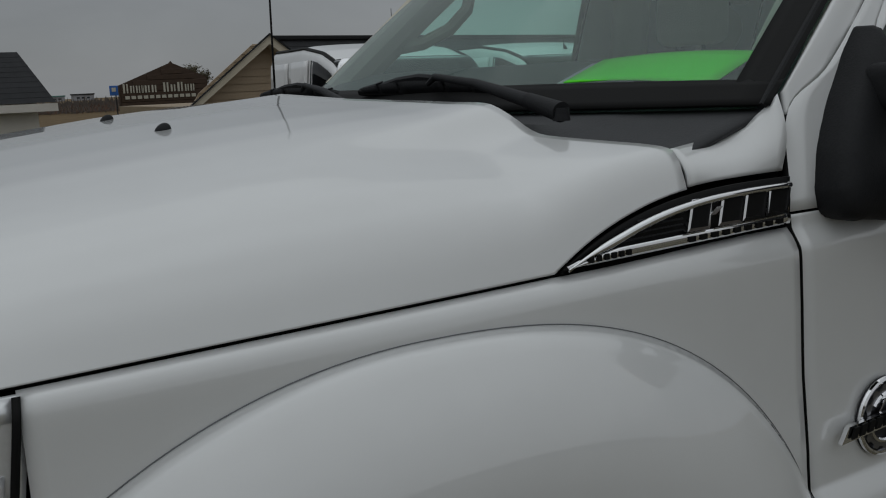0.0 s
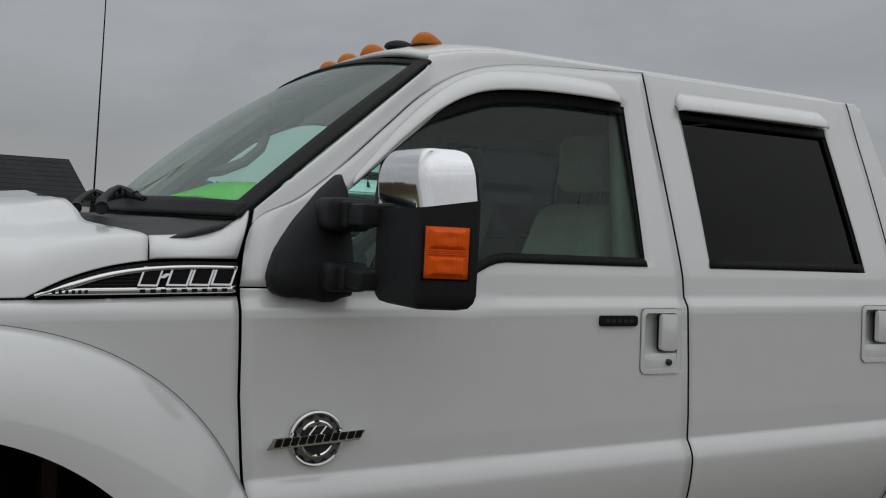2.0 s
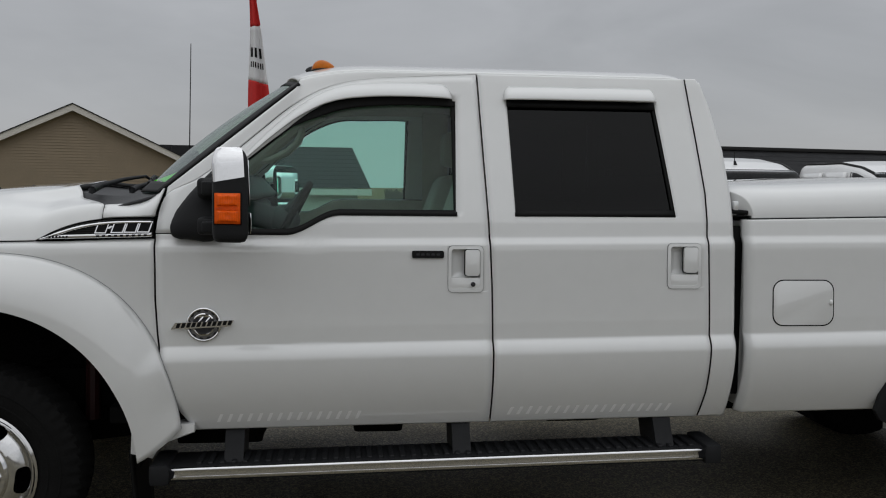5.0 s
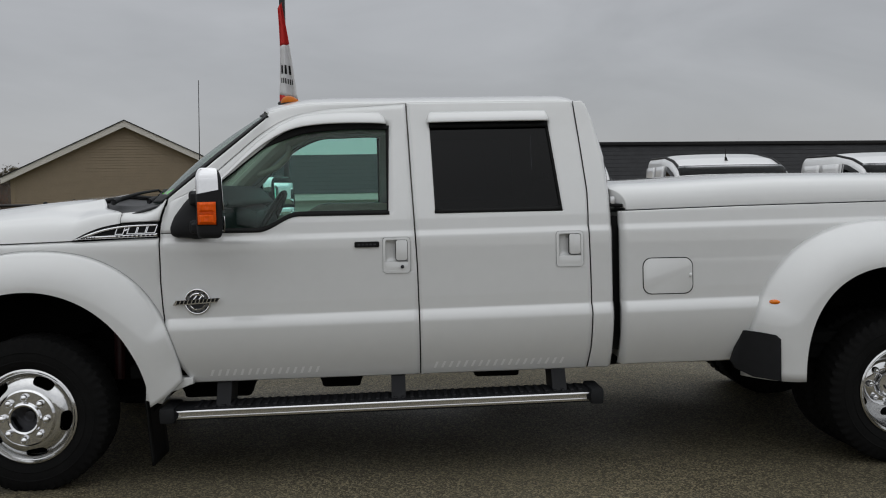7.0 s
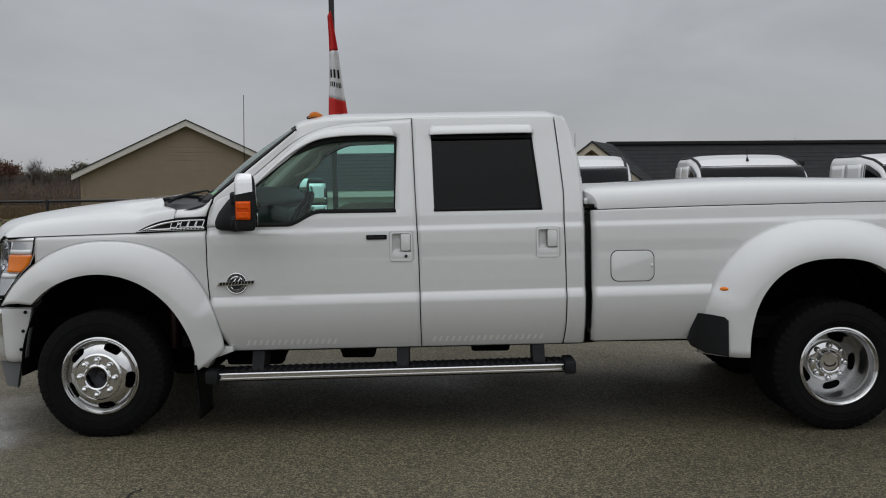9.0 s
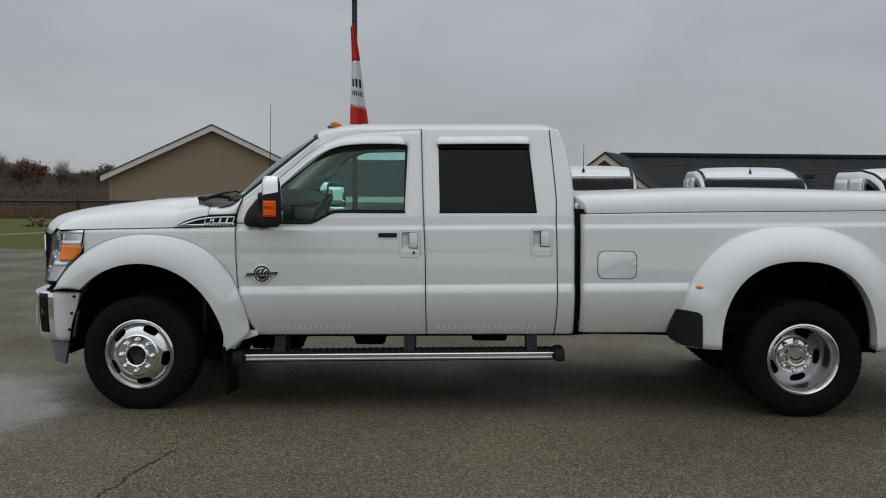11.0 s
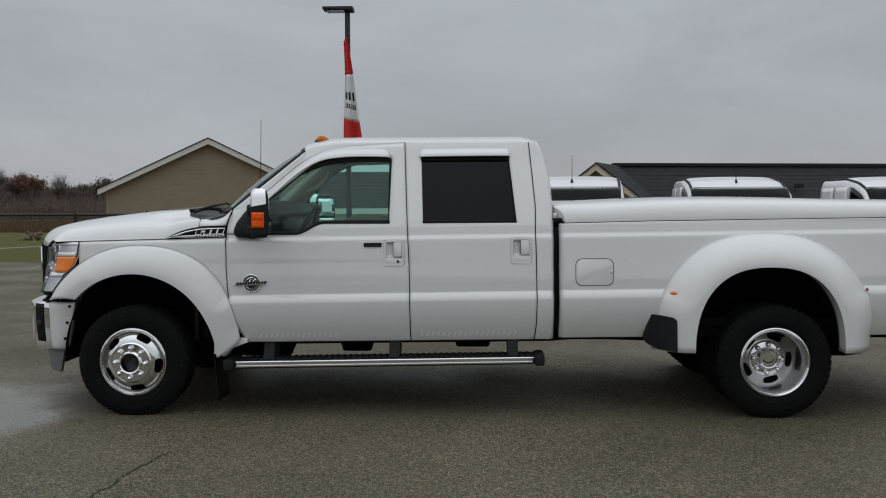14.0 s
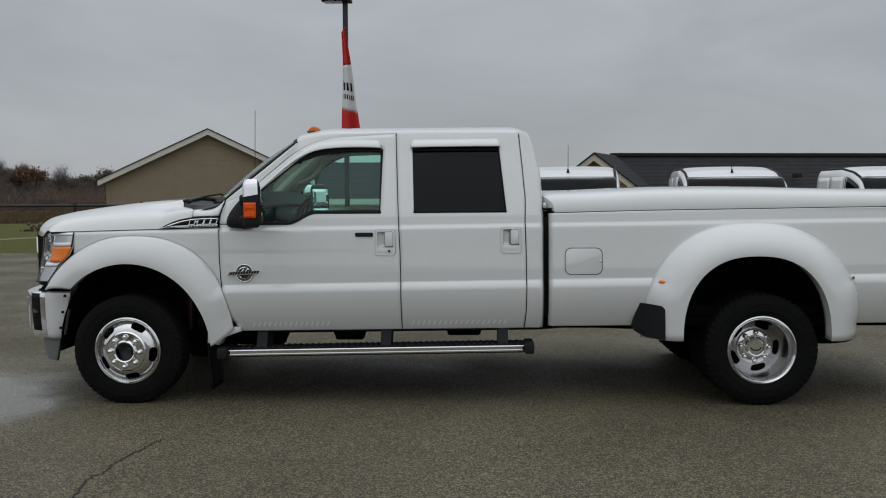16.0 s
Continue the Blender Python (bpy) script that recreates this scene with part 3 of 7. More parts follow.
def handle(door, s, x0, z0, keyhole):
    x1, z1 = x0 + 0.132, z0 + 0.174
    bm = bmesh.new()
    # bezel rim round a sunken pocket
    ring_plate(bm, rounded(x0 - 0.002, z0 - 0.002, x1 + 0.002, z1 + 0.002, 0.018), rounded(x0 + 0.010, z0 + 0.010, x1 - 0.010, z1 - 0.010, 0.012), on_side(0), -0.0045, 0.004)
    h = part("door_handle", sided(bm, s), WHITE, door, "white door handle set")
    bm = bmesh.new()
    ring_plate(bm, rounded(x0 - 0.0035, z0 - 0.0035, x1 + 0.0035, z1 + 0.0035, 0.019), rounded(x0 - 0.0022, z0 - 0.0022, x1 + 0.0022, z1 + 0.0022, 0.018), on_side(0), -0.0012, 0.004)
    part("bezel_gap", sided(bm, s), ENDGREY, h, "thin grey seam")
    # pocket: deepest behind the flap
    def cup(u, v):
        x, z = x0 + 0.006 + u * (x1 - x0 - 0.012), z0 + 0.048 + v * (z1 - z0 - 0.054)
        d = 0.034 * min(1, min(u, 1 - u) / 0.22, min(v, 1 - v) / 0.18) ** 0.5 if 0 < u < 1 and 0 < v < 1 else 0.0
        return (x, side_y(x, z) + 0.001 + d * (0.55 + 0.45 * u), z)
    part("grip_cup", sided(grid(cup, 16, 16), s), WHITE, h)
    bm = bmesh.new()
    prism(bm, rounded(x0 + 0.006, z0 + 0.006, x1 - 0.006, z0 + 0.054, 0.010), on_side(-0.002), 0.008, 0.002)
    part("lower_plate", sided(bm, s), WHITE, h)
    bm = bmesh.new()
    prism(bm, rounded(x0 + 0.0605, z0 + 0.0585, x1 - 0.0105, z1 - 0.0105, 0.012), on_side(0.004), 0.004)
    part("flap_gap", sided(bm, s), TRIM, h)
    bm = bmesh.new()
    prism(bm, rounded(x0 + 0.0635, z0 + 0.0615, x1 - 0.0125, z1 - 0.0125, 0.010), on_side(-0.010), 0.016, 0.003)
    part("pull_flap", sided(bm, s), WHITE, h)
    if keyhole:
        bm = lathe(bmesh.new(), [(0.0005, -0.012), (0.006, -0.012), (0.009, -0.009), (0.009, 0.0)], 16, (x0 + 0.094, side_y(x0 + 0.094, z0 + 0.029), z0 + 0.029))
        part("keyhole", sided(bm, s), STEELDK, h)


def inner_trim(door, s, x0, x1, belt):
    bm = grid(lambda u, v: (lambda x: (x, 0.085 + 0.02 * math.sin(math.pi * v), 0.60 + v * (belt(x) + (-0.02 if s > 0 else 0.03) - 0.60)))(x0 + u * (x1 - x0)), 16, 6)
    part("inner_trim_panel", sided(bm, s), INTTAN, door, solid=0.03)
    up = 0.0 if s > 0 else 0.05
    bm = grid(lambda u, v: (lambda x: (x, side_y(x, belt(x)) + 0.025 + 0.06 * v, belt(x) - 0.012 + up - 0.01 * v))(x0 + u * (x1 - x0)), 24, 2)
    part("window_ledge", sided(bm, s), INTDK, door, solid=0.012)


def rear_door(s):
    UL, UR = 0.11, 0.83

    def low(u, v):
        # v runs over height; the columns follow the window's edges
        z = float(np.interp(v, [0, 0.60, 0.94, 1.0], [sill(2.3), 1.324, 1.785, 1.8915]))
        k = min(max((z - 1.324) / 0.461, 0.0), 1.0)
        x = float(np.interp(u, [0, UL, UR, 1], [b_seam(z) + GAP, 2.002 - 0.016 * k, 2.648 - 0.050 * k, c_seam(z) - GAP]))
        if z < 1.3:
            z += (sill(x) - sill(2.3)) * (1.3 - z) / 0.8
        return (x, side_y(x, z), z)
    hu = lambda x: float(np.interp(x, [b_seam(1.13) + GAP, 2.002, 2.648, c_seam(1.13) - GAP], [0, UL, UR, 1]))
    hv = lambda z: 0.60 * (z - sill(2.3)) / (1.324 - sill(2.3))
    bm = grid(low, with_cuts(40, UL, hu(2.614), UR, hu(2.736)), with_cuts(260, hv(1.052), hv(1.216), 0.60, 0.94))
    cut_box(bm, 2.611, 2.739, 1.048, 1.220)
    gone = []
    for f in bm.faces:
        c = f.calc_center_median()
        k = (c.z - 1.324) / 0.461
        if 0 < k < 1 and 2.002 - 0.016 * k < c.x < 2.648 - 0.050 * k:
            gone.append(f)
    bmesh.ops.delete(bm, geom=gone, context="FACES")
    bmesh.ops.remove_doubles(bm, verts=bm.verts, dist=0.002)
    bmesh.ops.recalc_face_normals(bm, faces=bm.faces)
    if sum(f.normal.y * f.calc_area() for f in bm.faces) > 0:
        bmesh.ops.reverse_faces(bm, faces=bm.faces)
    door = part("rear_door", sided(bm, s), WHITE, TRUCK, solid=0.02, angle=60)

    def glass(u, v):
        z = 1.314 + v * 0.481
        a = (z - 1.324) / 0.461
        xl, xr = 2.002 - 0.016 * a - 0.01, 2.648 - 0.05 * a + 0.01
        x = xl + u * (xr - xl)
        return (x, side_y(x, z) + 0.014, z)
    part("window_glass", sided(grid(glass, 10, 10), s), PRIVACY, door, "black privacy glass")
    bm = grid(lambda u, v: (2.0 + 0.645 * u, side_y(2.3, 1.326) - 0.003 + 0.012 * v, 1.324 + 0.004 * u + 0.024 * v), 12, 2)
    part("belt_seal", sided(bm, s), TRIM, door, solid=0.006)
    bm = grid(lambda u, v: (2.648 - 0.050 * v - 0.012 + 0.014 * u, side_y(2.6, 1.326 + 0.461 * v) + 0.004, 1.326 + 0.461 * v), 1, 12)
    part("edge_seal", sided(bm, s), TRIM, door, solid=0.006)
    bm = grid(lambda u, v: (1.985 + 0.615 * u, side_y(2.3, 1.787 - 0.03 * v) + 0.005, 1.787 - 0.03 * v), 4, 2)
    part("top_seal", sided(bm, s), TRIM, door, solid=0.006)
    visor(door, s, smooth_line([(1.972, 1.790, 0), (2.13, 1.792, 0), (2.29, 1.793, 0), (2.45, 1.794, 0), (2.607, 1.793, 0)]), 0.056)
    handle(door, s, 2.609, 1.047, False)
    inner_trim(door, s, 1.95, 2.74, lambda x: 1.324)
    return door


def cab_corner(s):
    def fn(u, v):
        z = 0.517 + v * (1.893 - 0.517)
        xr = float(np.interp(z, [0.5, 0.53, 1.25, 1.40, 1.6, 1.78, 1.86, 1.9], [2.900, 2.905, 2.904, 2.902, 2.888, 2.850, 2.822, 2.795]))
        xl = c_seam(z) + GAP
        x = xl + u * (xr - xl)
        return (x, side_y(x, z) + 0.05 * max(0, (u - 0.7) / 0.3) ** 2.5, z)
    bm = grid(fn, 12, 240)
    bmesh.ops.recalc_face_normals(bm, faces=bm.faces)
    if sum(f.normal.y for f in bm.faces) > 0:
        bmesh.ops.reverse_faces(bm, faces=bm.faces)
    part("cab_corner_panel", sided(bm, s), WHITE, TRUCK, solid=0.02, angle=60)


XT0 = 1.165


def ws_base(q):
    """Lower edge of the windshield; q from -1 to 1 across."""
    c = 1 - abs(q) ** 2.4
    return Vector((0.650 - 0.20 * c, YC + 0.902 * q, 1.398 - 0.004 * c))


def ws_top(q):
    c = 1 - abs(q) ** 2.2
    return Vector((XT0 - 0.095 * c, YC + 0.768 * q, 1.829 + 0.052 * (1 - abs(q) ** 3)))


def windshield():
    def fn(u, v, push=0.0):
        q = -1 + 2 * u
        a, b = ws_base(q), ws_top(q)
        p = a.lerp(b, v)
        bow = 0.03 * math.sin(math.pi * v) * (1 - q ** 4)
        return p + Vector((-0.6, 0, 0.75)) * (bow + push)
    g = part("windshield", grid(lambda u, v: fn(u, v), 40, 20), WSGLASS, TRUCK, "green-tinted windshield")
    g.visible_shadow = False
    w = 0.034
    bm = bmesh.new()
    grid(lambda u, v: fn(u * w, v, 0.004), 3, 24, bm=bm)
    grid(lambda u, v: fn(1 - u * w, v, 0.004), 3, 24, bm=bm)
    grid(lambda u, v: fn(u, v * 0.08, 0.005 - 0.001 * v), 40, 4, bm=bm)
    grid(lambda u, v: fn(u, 1 - v * 0.035, 0.005), 40, 2, bm=bm)
    part("windshield_trim", bm, TRIM, TRUCK, "black windshield border", solid=0.004)
    bm = grid(lambda u, v: fn(0.1325 + 0.036 * u, 0.018 + 0.022 * v, 0.0075), 3, 1)
    part("plate_strip", bm, ENDGREY, g, "grey strip at the foot of the glass", solid=0.001)
    # raised moulding along the pillars
    for s in (1, -1):
        bm = bmesh.new()
        pts = [Vector(fn(0.006, k / 16, 0.003)) for k in range(17)]
        tube(bm, pts, 0.0075, 6)
        part("pillar_moulding", sided(bm, s), BLACKPL, TRUCK)


def roof_z(x, y):
    q = abs(y - YC) / 0.743
    z = 1.956 - 0.063 * q ** 4.5
    if x < 1.5:
        z -= 0.070 * ((1.5 - x) / 0.42) ** 2.6
    if x > 2.66:
        z -= 0.05 * ((x - 2.66) / 0.16) ** 2.4
    return z


def roof():
    def fn(u, v):
        q = -1 + 2 * v
        y = YC + 0.743 * q
        xf = ws_top(max(-1, min(1, q * 0.743 / 0.768))).x - 0.004
        x = xf + u * (2.815 - xf)
        return (x, y, roof_z(x, y))
    bm = grid(fn, 48, 48)
    bmesh.ops.recalc_face_normals(bm, faces=bm.faces)
    if sum(f.normal.z for f in bm.faces) < 0:
        bmesh.ops.reverse_faces(bm, faces=bm.faces)
    part("roof", bm, WHITE, TRUCK, solid=0.015, angle=60)
    bm = grid(lambda u, v: (1.16 + 1.6 * u, 0.27 + 1.48 * v, roof_z(1.16 + 1.6 * u, 0.27 + 1.48 * v) - 0.05), 12, 12)
    part("headliner", bm, HEADLN, TRUCK, "light cloth headliner", solid=0.01)


def pillar(s):
    """A-pillar and cant rail between the door seam and the windshield."""
    def edge(u):
        if u < 0.6:
            k = 0.055 + 0.945 * u / 0.6
            return ws_base(-1).lerp(ws_top(-1), k) + Vector((0.0, -0.006, 0))
        k = (u - 0.6) / 0.4
        x = XT0 + k * (1.868 - XT0)
        return Vector((x, 0.222, roof_z(x, 0.222)))

    def fn(u, v):
        uu = 0.125 + u * 0.875
        p = FD_OUT(uu) if uu < 1 else FD_OUT(1.0)
        if u > 0.9:
            k = (u - 0.9) / 0.1
            p = FD_OUT(0.125 + 0.9 * 0.875).lerp(Vector((1.864, 1.8895, 0)), k)
        a = Vector((p.x, side_y(p.x, p.y), p.y - 0.0005 + 0.0045 * sstep(0.22, 0.34, u) - 0.0038 * sstep(0.5, 0.62, u)))
        b = edge(u)
        m = a.lerp(b, v)
        return m + Vector((-0.25, -0.8, 0.55)) * 0.004 * math.sin(math.pi * v ** 2.2) * min(1, u * 3) * (1 - 0.7 * u)
    bm = grid(fn, 50, 8)
    bmesh.ops.recalc_face_normals(bm, faces=bm.faces)
    if sum(f.normal.y for f in bm.faces) > 0:
        bmesh.ops.reverse_faces(bm, faces=bm.faces)
    part("windshield_pillar", sided(bm, s), WHITE, TRUCK, solid=0.012, angle=60)
    # dark rubber jamb behind the door's upper seam, painted below the mirror sail
    bm = grid(lambda u, v: (lambda p: (p.x, side_y(p.x, p.y) + 0.0055 + 0.002 * v, p.y - 0.012 + 0.022 * v))(FD_OUT(0.34 + 0.30 * u)), 30, 2)
    part("door_jamb", sided(bm, s), TRIM, TRUCK)
    bm = grid(lambda u, v: (lambda p: (p.x, side_y(p.x, p.y) + 0.0035 + 0.002 * v, p.y - 0.012 + 0.022 * v))(FD_OUT(0.64 + 0.36 * u)), 30, 2)
    part("upper_jamb", sided(bm, s), WHITE, TRUCK)
    bm = grid(lambda u, v: (lambda p: (p.x, side_y(p.x, p.y) + 0.0055 + 0.002 * v, p.y - 0.012 + 0.022 * v))(FD_OUT(0.16 + 0.18 * u)), 12, 2)
    part("lower_jamb", sided(bm, s), WHITE, TRUCK)


def rear_wall():
    bm = grid(lambda u, v: (2.80 + 0.09 * (1 - v) ** 0.5, 0.06 + 0.15 * v + u * (1.9 - 0.30 * v), 0.55 + 1.33 * v), 16, 24)
    part("cab_back_panel", bm, WHITE, TRUCK, solid=0.02)
    bm = grid(lambda u, v: (2.90 - 0.045 * v, 0.33 + 1.36 * u, 1.42 + 0.36 * v), 8, 6)
    part("rear_window", bm, PRIVACY, TRUCK, "dark rear window", solid=0.006)


# ---- nose ----
def hood_centre(x):
    return float(np.interp(x, [-0.98, -0.95, -0.9, -0.8, -0.7, -0.55, -0.35, -0.1, 0.1, 0.3], [1.195, 1.216, 1.249, 1.291, 1.319, 1.349, 1.380, 1.411, 1.432, 1.450]))


_gv = ([0, 0.015, 0.035, 0.07, 0.12, 0.187, 0.21, 0.235, 0.267, 0.30, 0.45, 0.7, 1.0], [0, 0.24, 0.37, 0.42, 0.475, 0.55, 0.60, 0.70, 0.845, 0.865, 0.88, 0.905, 1.0])
_gf = ([0, 0.02, 0.05, 0.10, 0.16, 0.20, 0.26, 0.33, 0.45, 0.7, 1.0], [0, 0.22, 0.41, 0.57, 0.67, 0.73, 0.80, 0.87, 0.93, 0.985, 1.0])
_tt = np.linspace(0, 1, 401)
_kk = np.exp(-0.5 * (np.arange(-20, 21) / 3.2) ** 2)


def _soft(v):
    a = np.interp(_tt, *v)
    p = np.pad(a, 20, mode="reflect", reflect_type="odd")
    return np.convolve(p, _kk / _kk.sum(), mode="valid")


GV, GF = _soft(_gv), _soft(_gf)


def hood_z(x, y):
    q = min(y, 2 * YC - y)
    y0 = side_y(x, hood_seam(x))
    t = min(max((q - y0) / (YC - y0), 0), 1)
    k = sstep(-0.15, 0.42, x) ** 1.6
    g = (1 - k) * float(np.interp(t, _tt, GF)) + k * float(np.interp(t, _tt, GV))
    zs = hood_seam(x)
    return zs + (hood_centre(x) - zs) * g


def hood():
    def fn(u, v):
        q = -1 + 2 * v
        t = 1 - abs(q)
        tt = t ** 1.6  # closer rows at the edges
        xf = -0.56 - 0.375 * (1 - (1 - tt) ** 2.6)
        xr = float(np.interp(tt, [0, 0.03, 0.187, 0.235, 0.267, 0.34, 1.0], [0.446, 0.449, 0.335, 0.321, 0.302, 0.283, 0.235]))
        x = xf + u * (xr - xf)
        y0 = side_y(x, hood_seam(x))
        y = y0 + tt * (YC - y0)
        z = hood_z(x, y) + 0.0012
        # the nose falls away towards its corners and rolls down at the lip
        z -= 0.085 * (1 - tt) * math.exp(-(x - xf) / 0.07) * min(1, tt * 9) + 0.045 * math.exp(-(x - xf) / 0.03) * min(1, tt * 6)
        return (x, y if q < 0 else 2 * YC - y, z)
    bm = grid(fn, 56, 140)
    bmesh.ops.recalc_face_normals(bm, faces=bm.faces)
    if sum(f.normal.z for f in bm.faces) < 0:
        bmesh.ops.reverse_faces(bm, faces=bm.faces)
    h = part("hood", bm, WHITE, TRUCK, solid=0.02, angle=50)
    for y in (0.558, 1.002):
        z = hood_z(-0.109, y) - 0.002
        bm = bmesh.new()
        bmesh.ops.create_uvsphere(bm, u_segments=12, v_segments=8, radius=1.0)
        for v in bm.verts:
            lean = 0.25 * max(v.co.z, 0)
            v.co = Vector((-0.109 + (v.co.x + lean * 1.2) * 0.013, y + v.co.y * 0.011, z + v.co.z * (0.014 if v.co.z > 0 else 0.006)))
        part("washer_nozzle", bm, BLACKPL, h, "small black washer nozzle")


def cowl():
    def fn(u, v):
        q = -1 + 2 * v
        t = 1 - abs(q)
        xr = float(np.interp(t, [0, 0.03, 0.187, 0.235, 0.267, 0.34, 1.0], [0.452, 0.455, 0.340, 0.326, 0.307, 0.288, 0.24])) - 0.02
        b = ws_base(q * 0.985)
        y = YC + q * 0.905
        zf = hood_z(min(xr, 0.44), max(min(y, 2 * YC - 0.03), 0.03)) - 0.022
        p = Vector((xr, y, zf)).lerp(b + Vector((0.01, 0, -0.002)), u)
        p.z -= 0.018 * math.sin(math.pi * u) * (1 - abs(q) ** 4)
        return p
    bm = grid(fn, 12, 60)
    bmesh.ops.recalc_face_normals(bm, faces=bm.faces)
    if sum(f.normal.z for f in bm.faces) < 0:
        bmesh.ops.reverse_faces(bm, faces=bm.faces)
    part("cowl_panel", bm, GREYPL, TRUCK, "dark grey plastic cowl panel", solid=0.01, angle=60)


def wiper(dy, dz):
    """Parked wiper: pivot cap, hinged arm rising along the glass, and a jointed blade."""
    w = thing_part("wiper")
    o = Vector((0, dy, dz))
    piv, joint, mid, knee = (o + Vector(p) for p in ((0.368, 0.195, 1.406), (0.376, 0.285, 1.422), (0.420, 0.50, 1.450), (0.462, 0.715, 1.466)))
    bm = bmesh.new()
    rod(bm, piv - Vector((0, 0, 0.012)), piv + Vector((0, 0, 0.006)), 0.013, 0.011, 12)
    rod(bm, piv, joint, 0.015, 0.0125, 18)
    part("arm_head", bm, BLACKPL, w)
    bm = bmesh.new()
    rod(bm, joint, mid, 0.0115, 0.0085, 16)
    rod(bm, mid, knee, 0.0085, 0.0065, 16)
    rod(bm, knee, knee + Vector((0.01, 0.05, -0.014)), 0.007, 0.005, 8)
    part("wiper_arm", bm, BLACKPL, w)
    b0, b1 = o + Vector((0.512, 0.545, 1.432)), o + Vector((0.470, 1.075, 1.440))
    bm = bmesh.new()
    rod(bm, b0, b1, 0.009, 0.009, 6)
    part("blade_rubber", bm, TRIM, w)
    bm = bmesh.new()
    up = Vector((-0.008, 0, 0.024))
    tube(bm, [b0.lerp(b1, 0.18) + up * 0.45, b0.lerp(b1, 0.34) + up, b0.lerp(b1, 0.5) + up * 1.25, b0.lerp(b1, 0.66) + up, b0.lerp(b1, 0.82) + up * 0.45], 0.0085, 6)
    for t in (0.18, 0.82):
        tube(bm, [b0.lerp(b1, t - 0.15) + up * 0.15, b0.lerp(b1, t) + up * 0.55, b0.lerp(b1, t + 0.15) + up * 0.15], 0.008, 6)
        rod(bm, b0.lerp(b1, t) + up * 0.3, b0.lerp(b1, t) + up * 0.9, 0.009, 0.009, 6)
    part("blade_frame", bm, BLACKPL, w)
    # spoiler web between the rubber and the frame, slotted near its ends
    bm = bmesh.new()
    for t0, t1 in ((0.04, 0.17), (0.19, 0.33), (0.35, 0.65), (0.67, 0.81), (0.83, 0.96)):
        grid(lambda u, v: b0.lerp(b1, t0 + (t1 - t0) * u) + up * v * (0.35 + 0.75 * math.sin(math.pi * (t0 + (t1 - t0) * u))), 6, 1, bm=bm)
    part("blade_web", bm, BLACKPL, w, solid=0.008)


def thing_part(name):
    ob = new(name)
    ob.parent = TRUCK
    return ob


def cut_arch(bm, cx, cz, a, b, n):
    """Removes the skin inside a wheel arch."""
    gone = [f for f in bm.faces if abs((f.calc_center_median().x - cx) / a) ** n + (max(f.calc_center_median().z - cz, 0) / b) ** n < 1]
    bmesh.ops.delete(bm, geom=gone, context="FACES")


def fender(s):
    def fn(u, v):
        x = -0.388 + u * (front_seam(1.0) - GAP + 0.388)
        top = min(hood_seam(min(x, 0.217)), 1.2215) - 0.003 + (0.012 * sstep(0.22, 0.63, x))
        z0 = 0.72
        z = z0 + v * (top - z0)
        xe = front_seam(z) - GAP
        x = -0.388 + u * (xe + 0.388)
        return (x, side_y(x, z) + (0.0 if v < 1 else 0.004), z)
    bm = grid(fn, 60, 48)
    cut_arch(bm, 0.01, 0.38, 0.64, 0.69, 2.0)
    bmesh.ops.recalc_face_normals(bm, faces=bm.faces)
    if sum(f.normal.y for f in bm.faces) > 0:
        bmesh.ops.reverse_faces(bm, faces=bm.faces)
    f = part("front_wing", sided(bm, s), WHITE, TRUCK, solid=0.015, angle=60)
    # upper corner beside the cowl
    def up(u, v):
        zb = hood_seam(0.452 + 0.18 * u) + 0.003
        xb = 0.4498 + u * (0.6352 - 0.4498)
        lo = Vector((xb, side_y(xb, zb), zb))
        c = u ** 4.5
        hi = Vector((0.4512 + u * 0.2128, 0.064 + 0.022 * math.sin(math.pi * u), 1.353 + 0.012 * u + 0.053 * c))
        m = lo.lerp(hi, v)
        m.y -= 0.012 * math.sin(math.pi * v)
        return m
    bm = grid(up, 12, 10)
    bmesh.ops.recalc_face_normals(bm, faces=bm.faces)
    if sum(g.normal.y for g in bm.faces) > 0:
        bmesh.ops.reverse_faces(bm, faces=bm.faces)
    part("wing_corner", sided(bm, s), WHITE, TRUCK, solid=0.006, angle=60)
    bm = grid(lambda u, v: Vector(up(u, 1)) + Vector((-0.012 * v * (1 - u), 0.003 + 0.075 * v, -0.003 - 0.006 * v)), 16, 3)
    part("cowl_end", sided(bm, s), GREYPL, TRUCK, "dark grey cowl end")
    # black sheets added behind all seams, standing in for shade in the gaps
    bm = grid(lambda u, v: (0.56 + 2.3 * u, side_y(0.56 + 2.3 * u, 0.53 + 0.72 * v) + 0.045, 0.53 + 0.72 * v), 20, 8)
    grid(lambda u, v: (-0.47 + 1.0 * u, side_y(-0.47 + u, 1.19) + 0.03, 1.10 + 0.13 * v), 10, 3, bm=bm)
    part("seam_shade_sheet", sided(bm, s), DARK, TRUCK)
    badge(f, s)


